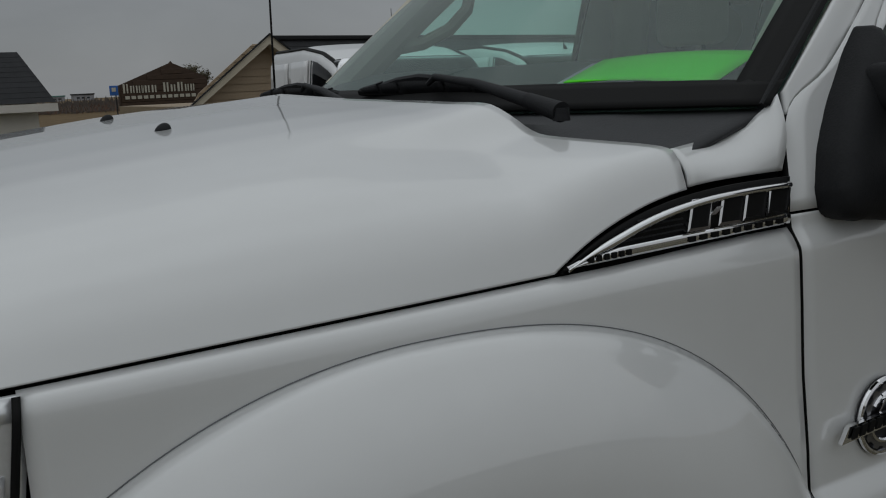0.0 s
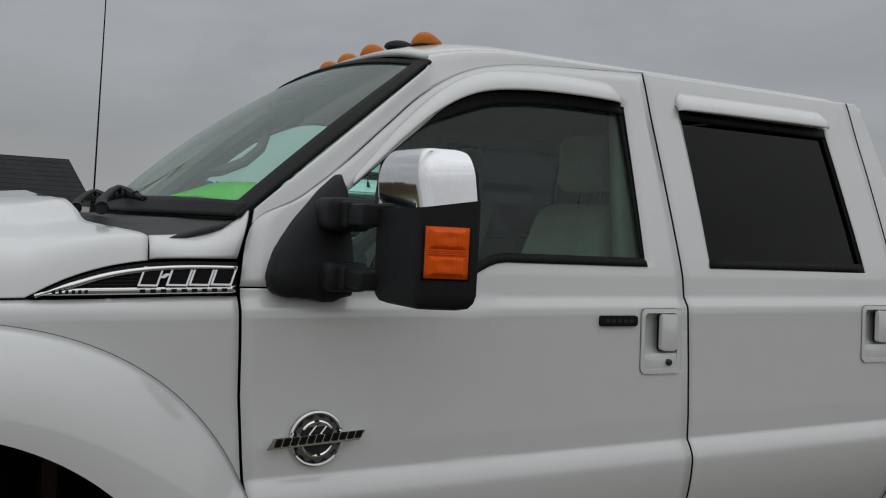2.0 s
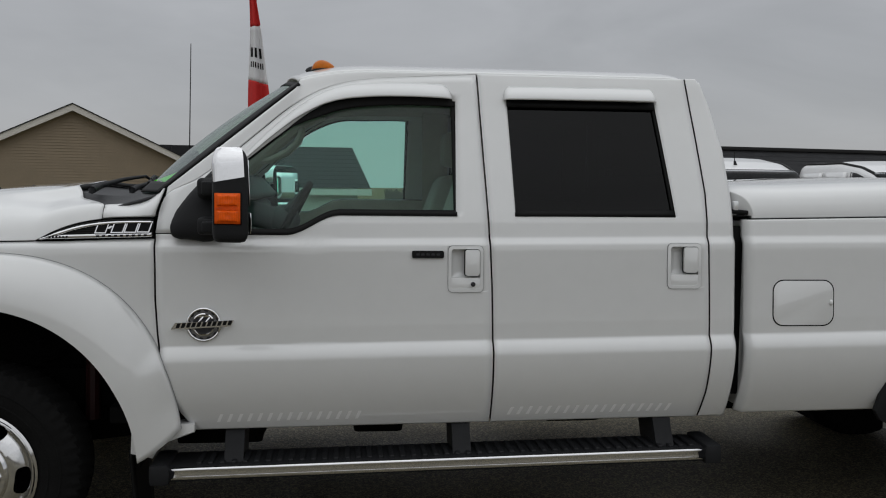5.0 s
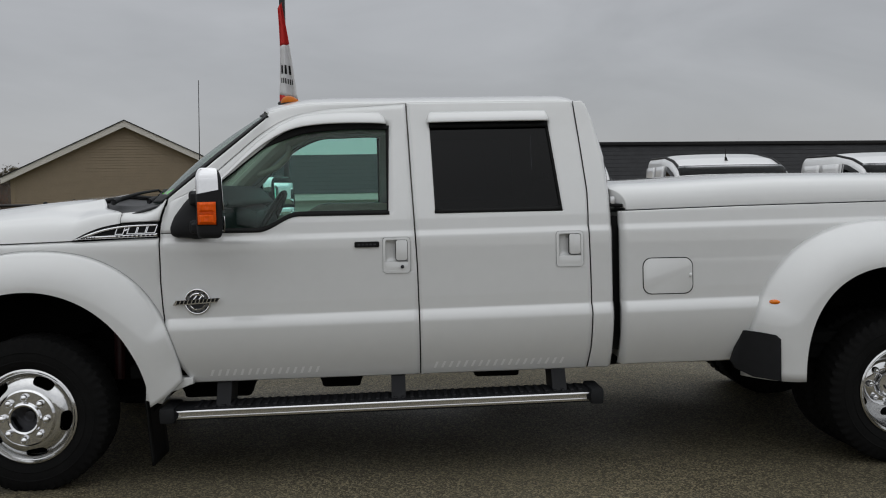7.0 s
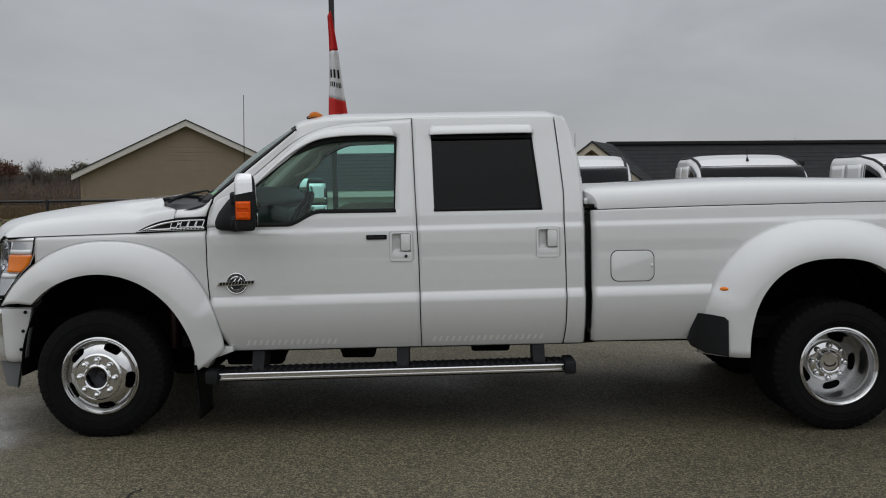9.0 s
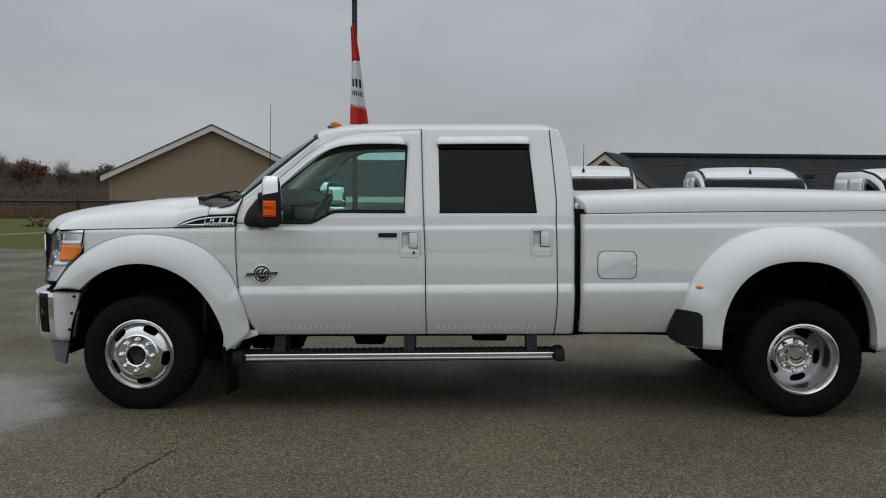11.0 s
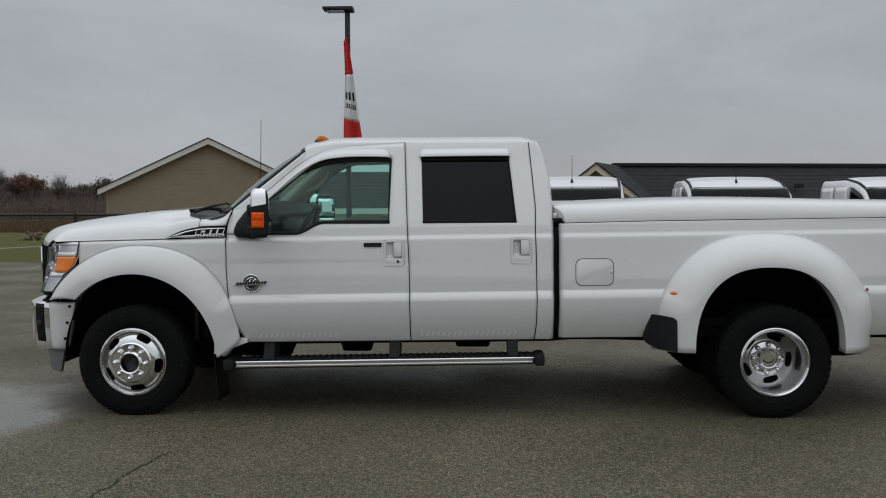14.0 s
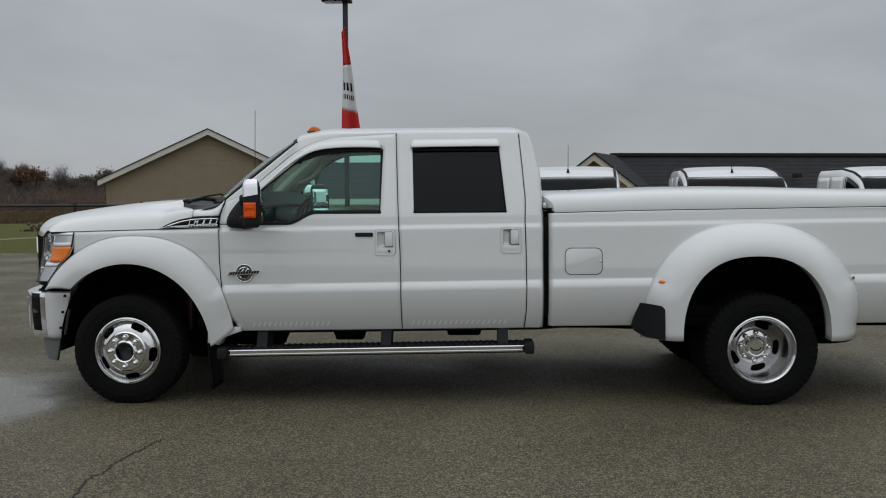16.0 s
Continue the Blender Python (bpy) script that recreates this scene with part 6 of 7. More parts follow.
def emblem(door, s):
    """Round toothed chrome badge crossed by a slanted dark bar."""
    cx, cz = 0.8205, 0.9125
    to = lambda a, b, d: (a, side_y(a, 0.92) - 0.003 - d, b)
    e = new("door_emblem")
    e.parent = door
    pts_o, pts_i, pts_b = [], [], []
    n = 72
    for k in range(n):
        a = 2 * math.pi * k / n
        r = 0.0535 if (k // 3) % 2 == 0 else 0.0485
        pts_o.append((cx + r * math.cos(a), cz + r * math.sin(a)))
        pts_i.append((cx + 0.041 * math.cos(a), cz + 0.041 * math.sin(a)))
        pts_b.append((cx + 0.0635 * math.cos(a), cz + 0.0635 * math.sin(a)))
    bm = bmesh.new()
    prism(bm, pts_b, to, 0.004)
    part("dark_disc", sided(bm, s), STEELDK, e)
    bm = bmesh.new()
    tube(bm, [Vector(to(cx + 0.0595 * math.cos(2 * math.pi * k / 48), cz + 0.0595 * math.sin(2 * math.pi * k / 48), 0.005)) for k in range(49)], 0.0048, 8)
    part("outer_ring", sided(bm, s), CHROME, e, "chrome outer ring")
    bm = bmesh.new()
    ring_plate(bm, pts_o, pts_i, to, 0.009, 0.0)
    part("toothed_ring", sided(bm, s), GUNMETAL, e, "dark toothed ring")
    for a0, a1 in ((205, 335), (35, 145)):
        bm = bmesh.new()
        tube(bm, [Vector(to(cx + 0.039 * math.cos(radians(a)), cz + 0.039 * math.sin(radians(a)), 0.009)) for a in range(a0, a1 + 1, 10)], 0.004, 6)
        part("inner_arc", sided(bm, s), CHROME, e)
    for dx in (-0.016, 0.010):
        bm = bmesh.new()
        rod(bm, to(cx + dx - 0.010, cz + 0.030, 0.008), to(cx + dx + 0.014, cz + 0.031, 0.008), 0.003, 0.003, 6)
        rod(bm, to(cx + dx + 0.014, cz + 0.031, 0.008), to(cx + dx - 0.002, cz + 0.010, 0.008), 0.003, 0.003, 6)
        part("inner_mark", sided(bm, s), CHROME, e)
    bm = bmesh.new()
    prism(bm, [(cx - 0.118, cz - 0.017), (cx + 0.098, cz - 0.006), (cx + 0.113, cz + 0.017), (cx - 0.102, cz + 0.008)], lambda a, b, d: to(a, b, 0.010 + d), 0.008, 0.002)
    part("cross_bar", sided(bm, s), CHROME, e, "chrome-edged slanted bar")
    for k in range(11):
        x = cx - 0.100 + k * 0.0188
        zb = cz - 0.011 + 0.011 * k / 10
        bm = bmesh.new()
        o = [(x, zb), (x + 0.0125, zb + 0.0006), (x + 0.0185, zb + 0.0175), (x + 0.006, zb + 0.017)]
        prism(bm, o, lambda a, b, d: to(a, b, 0.0195 + d), 0.003)
        part("raised_character", sided(bm, s), TRIM, e, smooth=False)


def keypad(door):
    bm = bmesh.new()
    prism(bm, rounded(1.596, 1.162, 1.719, 1.190, 0.006), on_side(-0.008), 0.010, 0.003)
    k = part("door_keypad", bm, TRIM, door, "black keypad strip")
    for j in range(5):
        x = 1.612 + j * 0.0195
        bm = bmesh.new()
        prism(bm, rounded(x, 1.172, x + 0.013, 1.180, 0.002, 2), on_side(-0.0095), 0.003)
        part("key", bm, STEELDK, k, smooth=False)


# ---- cabin ----
def seat(x, y, name):
    t = new(name)
    t.parent = TRUCK
    t["label"] = "tan leather front seat with headrest" if name == "front_seat" else "tan leather rear bench seat"
    wide = 0.26 if name == "front_seat" else 0.78
    bm = boxed((x - 0.30, y - wide, 0.80), (x + 0.25, y + wide, 0.98), 0.06, 4)
    part("seat_cushion", bm, LEATHER, t)
    bm = boxed((x + 0.10, y - wide * 0.95, 0.92), (x + 0.26, y + wide * 0.95, 1.50), 0.07, 4)
    for v in bm.verts:
        k = (v.co.z - 0.92) / 0.58
        v.co.x += 0.20 * k
        v.co.y = y + (v.co.y - y) * (1 - 0.18 * max(0, k) ** 2)
    part("backrest", bm, LEATHER, t)
    for dy in ((0,) if name == "front_seat" else (-0.45, 0.45)):
        bm = boxed((x + 0.32, y + dy - 0.13, 1.54), (x + 0.44, y + dy + 0.13, 1.73), 0.05, 4)
        part("headrest", bm, LEATHER, t)
        for d in (-0.06, 0.06):
            bm = bmesh.new()
            rod(bm, (x + 0.37, y + dy + d, 1.46), (x + 0.38, y + dy + d, 1.58), 0.008, 0.008, 8)
            part("headrest_post", bm, STEELDK, t)


def cabin():
    def dash(u, v):
        q = -1 + 2 * u
        xb = ws_base(q).x
        x = xb + 0.03 + v * (0.94 - xb - 0.03)
        top = float(np.interp(x, [0.45, 0.50, 0.555, 0.655, 0.72, 0.80, 0.86, 0.94], [1.375, 1.398, 1.428, 1.460, 1.470, 1.490, 1.486, 1.40]))
        return (x, YC + 0.86 * q, min(top, 1.370 + 0.85 * (x - xb)) - 0.033)
    bm = grid(dash, 40, 24)
    d = part("dashboard", bm, INTDK, TRUCK, "charcoal dashboard", solid=0.03)
    bm = boxed((0.72, 0.16, 0.85), (0.93, 1.86, 1.36), 0.05, 3)
    part("dash_face", bm, INTDK, d)
    bm = boxed((0.95, 0.85, 0.62), (1.75, 1.17, 1.00), 0.04, 3)
    part("centre_console", bm, INTTAN, TRUCK)
    # steering wheel
    w = new("steering_wheel")
    w.parent = TRUCK
    c, tilt = Vector((1.10, 0.56, 1.27)), radians(28)
    ax, ay = Vector((math.sin(tilt), 0, math.cos(tilt))), Vector((0, 1, 0))
    bm = bmesh.new()
    pts = [c + 0.19 * (math.cos(2 * math.pi * k / 40) * ax + math.sin(2 * math.pi * k / 40) * ay) for k in range(41)]
    tube(bm, pts, 0.016, 8)
    part("wheel_rim", bm, TRIM, w)
    bm = bmesh.new()
    for a in (90, 210, 330):
        p = c + 0.18 * (math.cos(radians(a)) * ax + math.sin(radians(a)) * ay)
        rod(bm, c + Vector((-0.03, 0, 0.01)), p, 0.035, 0.018, 8)
    bmesh.ops.create_uvsphere(bm, u_segments=16, v_segments=10, radius=0.07, matrix=Matrix.Translation(c + Vector((-0.02, 0, 0.01))))
    part("wheel_hub", bm, INTDK, w)
    bm = bmesh.new()
    rod(bm, c + Vector((-0.03, 0, 0.01)), c + Vector((-0.25, 0, 0.06)), 0.05, 0.06, 12)
    part("steering_column", bm, INTDK, w)
    seat(1.55, 0.54, "front_seat")
    seat(1.55, 1.48, "front_seat")
    seat(2.42, YC, "rear_seat")
    # rear view mirror hanging from the glass
    bm = boxed((0.998, YC - 0.13, 1.705), (1.028, YC + 0.13, 1.785), 0.014, 3)
    part("interior_mirror", bm, INTDK, TRUCK)
    # inner pillars and grab rails
    for s in (1, -1):
        bm = bmesh.new()
        line = [(0.79, 0.20, 1.42), (0.93, 0.235, 1.56), (1.06, 0.265, 1.69), (1.18, 0.29, 1.80)] if s > 0 else [(0.70, 0.20, 1.43), (0.84, 0.245, 1.56), (0.97, 0.275, 1.68), (1.10, 0.30, 1.79), (1.22, 0.32, 1.84)]
        tube(bm, [Vector(p) for p in line], 0.045 if s > 0 else 0.052, 10)
        part("inner_pillar_trim", sided(bm, s), INTTAN, TRUCK)
        bm = bmesh.new()
        grip = [(0.90, 0.265, 1.50), (0.94, 0.285, 1.53), (1.05, 0.31, 1.64), (1.08, 0.30, 1.68)] if s > 0 else [(0.885, 0.27, 1.562), (0.945, 0.31, 1.572), (1.030, 0.33, 1.612), (1.092, 0.335, 1.670), (1.110, 0.33, 1.722), (1.100, 0.31, 1.765)]
        tube(bm, [Vector(p) for p in grip], 0.014 if s > 0 else 0.020, 8)
        part("grab_handle", sided(bm, s), INTTAN, TRUCK)
        bm = grid(lambda u, v: (1.80 + 0.14 * u - 0.02 * v, 0.10 + 0.13 * v, 0.75 + 1.1 * v), 4, 10)
        part("inner_door_pillar", sided(bm, s), INTTAN, TRUCK, solid=0.04)
    # bright card on the dash with papers under it
    def card(u, v, d=0.0):
        a = Vector((0.555 + 0.095 * u, 0.43 - 0.25 * u, 1.446 - 0.012 * u))
        b = Vector((0.655 + 0.075 * u, 0.44 - 0.29 * u, 1.483))
        p = a.lerp(b, v)
        return p + Vector((0, 0, 0.006 * math.sin(math.pi * u) - d))
    bm = grid(card, 10, 6)
    tagged(part("dash_card", bm, GREEN, None, solid=0.002), "bright neon green card lying on the dashboard", "card")
    bm = grid(lambda u, v: card(u, v, 0.006) + Vector((0.01, 0.045, 0)), 6, 3)
    tagged(part("dash_paper", bm, PAPER, None, solid=0.002), "white paper sheet under the green card", "paper")


def step_marks(door, x0, x1, n):
    """Faint slanted bars along the lower door."""
    for k in range(n):
        x = x0 + (x1 - x0) * k / n
        bm = bmesh.new()
        prism(bm, [(x, sill(x) + 0.032), (x + 0.012, sill(x) + 0.032), (x + 0.026, sill(x) + 0.066), (x + 0.014, sill(x) + 0.066)], on_side(-0.0012), 0.002)
        part("slanted_mark", bm, MARK, door, smooth=False)


GUNMETAL = principled("gunmetal", (0.22, 0.22, 0.23), rough=0.3, metal=0.9, var=0.2, scale=40)
ENDGREY = principled("grey_bumper_trim", (0.16, 0.165, 0.17), rough=0.55, var=0.1, scale=20)
MARK = principled("faint_white_film", (0.83, 0.83, 0.83), rough=0.6)

doors = {}
for s in (1, -1):
    doors[s] = front_door(s)
    doors["r", s] = rear_door(s)
    cab_corner(s)
    pillar(s)
    fender(s)
    flare("front_flare", s, 0.01, 0.38, (0.713, 0.797, 2.1), (0.572, 0.603, 2.0), lambda x, z: side_y(x, max(z, 0.62)), lambda u: -0.095 + 0.035 * max(0, u - 0.8) / 0.2 + 0.03 * max(0, 0.15 - u) / 0.15, 149.5, 7, ends=(-14, -5), shift=0.010, back=0.10, square=2.4, label="bulging white wheel-arch flare")
    wheel_well("front_wheel_well", s, 0.03, 0.40, 0.545, 0.62, 0.03, 0.55)
    headlamp(s)
    step_board(s)
    mud_flap(s)
    mirror(s)
    emblem(doors[s], s)
keypad(doors[1])
step_marks(doors[1], 0.86, 1.42, 15)
step_marks(doors["r", 1], 1.98, 2.66, 18)
hood()
cowl()
windshield()
roof()
rear_wall()
grille()
bumper()
wheels()
bed()
tonneau()
underbody()
roof_lights()
antenna()
wiper(0.0, 0.0)
wiper(0.68, -0.004)
cabin()


# ---- surroundings ----
def lap_wall(parent, material, x0, x1, y, z0, z1, course, top):
    """Lapped siding boards on a wall facing -y; top(x) clips each board to the gable."""
    n = int((z1 - z0) / course) + 1
    for k in range(n):
        za, zb = z0 + k * course, min(z0 + (k + 1) * course, z1)
        if zb - za < 0.01:
            continue
        xa, xb = top(za, x0, x1)
        xc, xd = top(zb, x0, x1)
        if xb - xa < 0.05:
            continue
        bm = bmesh.new()
        vs = [bm.verts.new(p) for p in ((xa, y - 0.025, za), (xb, y - 0.025, za), (xd, y - 0.006, zb), (xc, y - 0.006, zb))]
        bm.faces.new(vs)
        vs2 = [bm.verts.new(p) for p in ((xa, y + 0.02, za), (xb, y + 0.02, za), (xd, y + 0.02, zb), (xc, y + 0.02, zb))]
        for k4 in range(4):
            bm.faces.new((vs[(k4 + 1) % 4], vs[k4], vs2[k4], vs2[(k4 + 1) % 4]))
        part("siding_board", bm, material, parent, smooth=False)


def shingle_slope(parent, corner, along, up, wide, high, course=0.16, name="roof_slope"):
    """A roof slope of overlapping shingle courses; corner is its lower left end."""
    bm = bmesh.new()
    along, up = Vector(along).normalized(), Vector(up).normalized()
    nrm = along.cross(up)
    if nrm.z < 0:
        nrm = -nrm
    rnd = random.Random(5)
    n = int(high / course)
    for k in range(n):
        a, b = k * high / n, (k + 1) * high / n
        m = max(4, int(wide / 0.9))
        off = 0.45 * (k % 2)
        xs = [0.0] + [min(wide, max(0, (j + off + rnd.uniform(-0.15, 0.15)) * wide / m)) for j in range(1, m)] + [wide]
        for xa, xb in zip(xs[:-1], xs[1:]):
            if xb - xa < 0.01:
                continue
            t = 0.006 + rnd.uniform(0, 0.003)
            p = [corner + along * xa + up * a + nrm * t, corner + along * (xb - 0.012) + up * a + nrm * t, corner + along * (xb - 0.012) + up * b + nrm * 0.003, corner + along * xa + up * b + nrm * 0.003]
            vs = [bm.verts.new(q) for q in p]
            bm.faces.new(vs)
            low = [bm.verts.new(q - nrm * t) for q in p[:2]]
            bm.faces.new((vs[1], vs[0], low[0], low[1]))
    # deck below
    q = [corner, corner + along * wide, corner + along * wide + up * high, corner + up * high]
    vs = [bm.verts.new(c) for c in q]
    bm.faces.new(vs)
    vl = [bm.verts.new(c - nrm * 0.025) for c in q]
    bm.faces.new(vl[::-1])
    for k in range(4):
        bm.faces.new((vs[k], vs[(k + 1) % 4], vl[(k + 1) % 4], vl[k]))
    return part(name, bm, SHINGLE, parent, "charcoal shingle roof slope", smooth=False)


def garage():
    """Tan building with its gable towards the lot."""
    g = thing("tan_outbuilding", "tan vinyl-sided building with a white-trimmed gable roof", "building")
    cx, y, apex, eave, half, deep = -6.33, 23.75, 3.56, 2.02, 3.20, 8.0
    slope = (apex - eave) / half

    def top(z, x0, x1):
        if z <= eave:
            return x0, x1
        d = (apex - z) / slope
        return max(x0, cx - d), min(x1, cx + d)
    lap_wall(g, SIDING, cx - half, cx + half, y, -0.05, apex - 0.02, 0.082, top)
    bm = boxed((cx - half, y + 0.03, -0.05), (cx + half, y + deep, eave))
    part("wall_block", bm, SIDING, g, smooth=False)
    for sx in (-1, 1):
        bm = boxed((cx + sx * half - 0.06, y - 0.035, -0.05), (cx + sx * half + 0.06, y + 0.05, eave))
        part("corner_trim", bm, SIDING, g, smooth=False)
        # rake fascia and shingle slope with an overhang
        ov = 0.28
        pe = Vector((cx + sx * (half + ov), y - 0.28, eave - ov * slope + 0.12))
        pa = Vector((cx, y - 0.28, apex + 0.12))
        bm = bmesh.new()
        vs = [bm.verts.new(p) for p in (pe, pa, pa - Vector((0, 0, 0.20)), pe - Vector((0, 0, 0.19)))]
        f = bm.faces.new(vs)
        r = bmesh.ops.extrude_face_region(bm, geom=[f])
        bmesh.ops.translate(bm, verts=[e for e in r["geom"] if isinstance(e, bmesh.types.BMVert)], vec=(0, 0.05, 0))
        part("rake_fascia", bm, FASCIA, g, "off-white rake board", smooth=False)
        up = (pa - pe)
        corner = pe + Vector((0, -0.03, 0.012))
        shingle_slope(g, corner, (0, 1, 0), up, deep + 0.5, up.length, 0.2)
        bm = bmesh.new()
        q = [pe + Vector((0, 0.05, -0.17)), pa + Vector((0, 0.05, -0.17)), pa + Vector((0, 0.34, -0.17)), pe + Vector((0, 0.34, -0.17))]
        bm.faces.new([bm.verts.new(p) for p in q])
        part("soffit", bm, FASCIA, g, smooth=False)
    # small vent stack by the far eave
    bm = boxed((-3.95, y + 0.6, 2.2), (-3.6, y + 1.0, 2.62), 0.03)
    part("roof_vent", bm, RIDGE, g)


garage()
G = bpy.data.objects["tan_outbuilding"]
G.matrix_basis = pose(-6.33, 23.75, 0, 0, 0, 13) @ pose(6.33, -23.75, 0)


def home(name, label, cx, y, apex, eave, half, x_end, ridge_y):
    """Low house: a cross gable at its end and a long shingled roof."""
    h = thing(name, label, "house")
    slope = (apex - eave) / half

    def top(z, x0, x1):
        if z <= eave:
            return x0, x1
        d = (apex - z) / slope
        return max(x0, cx - d), min(x1, cx + d)
    lap_wall(h, SIDING2, cx - half + 0.18, cx + half - 0.18, y + 0.35, 0.0, apex - 0.15, 0.13, top)
    part("wall_block", boxed((cx - half + 0.2, y + 0.4, 0), (x_end, y + 7.0, eave - 0.02)), SIDING2, h, smooth=False)
    for sx in (-1, 1):
        pe, pa = Vector((cx + sx * half, y, eave)), Vector((cx, y, apex))
        bm = bmesh.new()
        vs = [bm.verts.new(p) for p in (pe, pa, pa - Vector((0, 0, 0.17)), pe - Vector((0, 0, 0.15)))]
        f = bm.faces.new(vs)
        r = bmesh.ops.extrude_face_region(bm, geom=[f])
        bmesh.ops.translate(bm, verts=[e for e in r["geom"] if isinstance(e, bmesh.types.BMVert)], vec=(0, 0.05, 0))
        part("rake_fascia", bm, CREAM, h, "cream rake board", smooth=False)
        up = pa - pe
        shingle_slope(h, pe + Vector((0, -0.04, 0.015)), (0.42, 1, 0), up, 0.22 if sx < 0 else 2.0, up.length, 0.13)
        bm = bmesh.new()
        q = [pe + Vector((0, 0.05, -0.14)), pa + Vector((0, 0.05, -0.16)), pa + Vector((0, 0.36, -0.16)), pe + Vector((0, 0.36, -0.14))]
        bm.faces.new([bm.verts.new(p) for p in q])
        part("soffit", bm, CREAM, h, smooth=False)
    # main slope towards the lot, ridge along x
    low = Vector((cx + 0.80, y + 0.55, eave - 0.02))
    up = Vector((0, ridge_y - low.y, apex - low.z + 0.05))
    shingle_slope(h, low, (1, 0, 0), up, x_end - cx - 0.75, up.length, 0.13, "main_roof_slope")
    bm = boxed((cx + 0.80, ridge_y - 0.12, apex + 0.0), (x_end, ridge_y + 0.12, apex + 0.085), 0.02)
    part("ridge_vent", bm, RIDGE, h, "black ridge vent")
    bm = grid(lambda u, v: (cx + 0.9 + (x_end - cx - 0.9) * u, ridge_y + 3 * v, apex + 0.04 - 1.0 * v), 2, 2)
    part("back_roof_slope", bm, SHINGLE, h, solid=0.05)
    bm = boxed((10.45, 15.60, 1.84), (10.59, 15.85, 1.95), 0.015)
    part("roof_vent", bm, RIDGE, h, "dark metal roof vent")
    # the long roof runs back from the gable at an angle
    turn = pose(cx, y + 1.2, 0, 0, 0, 9) @ pose(-cx, -y - 1.2, 0)
    for o in h.children:
        if o.name.split(".")[0] in ("main_roof_slope", "ridge_vent", "back_roof_slope", "roof_vent"):
            o.matrix_basis = turn @ o.matrix_basis
    return h


home("modular_home", "low beige house with cream gable and charcoal shingle roof", 5.22, 14.75, 2.40, 1.22, 1.50, 24.0, 16.6)


def dark_roof_house():
    """House far behind with a dark hipped shingle roof."""
    h = thing("dark_roof_house", "low house under a dark charcoal hipped shingle roof", "house")
    y0, y1, ze, zr = 17.6, 19.0, 1.38, 2.37
    x0, x1 = -1.75, 2.0
    part("wall_block", boxed((x0 + 0.3, y0 + 0.3, 0), (x1 - 0.3, y0 + 5, ze)), FASCIA, h, smooth=False)
    # front slope, cut back at its end by the hip
    n = 10
    def slope(u, v):
        i = int(round(v * (2 * n)))
        k, riser = i // 2, i % 2
        a = min((k + riser) / n, 1.0) if i < 2 * n else 1.0
        lift = 0.003 if riser == 0 else 0.0
        xe = x1 - 0.42 * a
        return (x0 + (xe - x0) * u, y0 + 1.4 * a - lift, ze + (zr - ze) * a + lift)
    bm = grid(slope, 12, 2 * n)
    part("front_roof_slope", bm, SHINGLE, h, smooth=False)
    bm = bmesh.new()
    hip = [(x1, y0, ze), (x1, y0 + 5.2, ze), (x1 - 0.42, y1 + 2.4, zr), (x1 - 0.42, y1, zr)]
    bm.faces.new([bm.verts.new(q) for q in hip])
    part("hip_slope", bm, SHINGLE, h, smooth=False)
    bm = bmesh.new()
    back = [(x0, y1, zr), (x1 - 0.42, y1, zr), (x1 - 0.42, y1 + 2.4, zr), (x0, y1 + 2.4, zr)]
    bm.faces.new([bm.verts.new(q) for q in back])
    part("upper_roof", bm, RIDGE, h, smooth=False)
    part("eave_board", boxed((x0, y0 - 0.03, ze - 0.16), (x1 + 0.02, y0 + 0.02, ze - 0.015)), FASCIA, h, "off-white eave board", smooth=False)
    # lower wing at its other end
    part("lower_wing_roof", boxed((-7.2, 33.0, 0.0), (-3.6, 37.0, 2.95), 0.02), SHINGLE, h, smooth=False)


dark_roof_house()


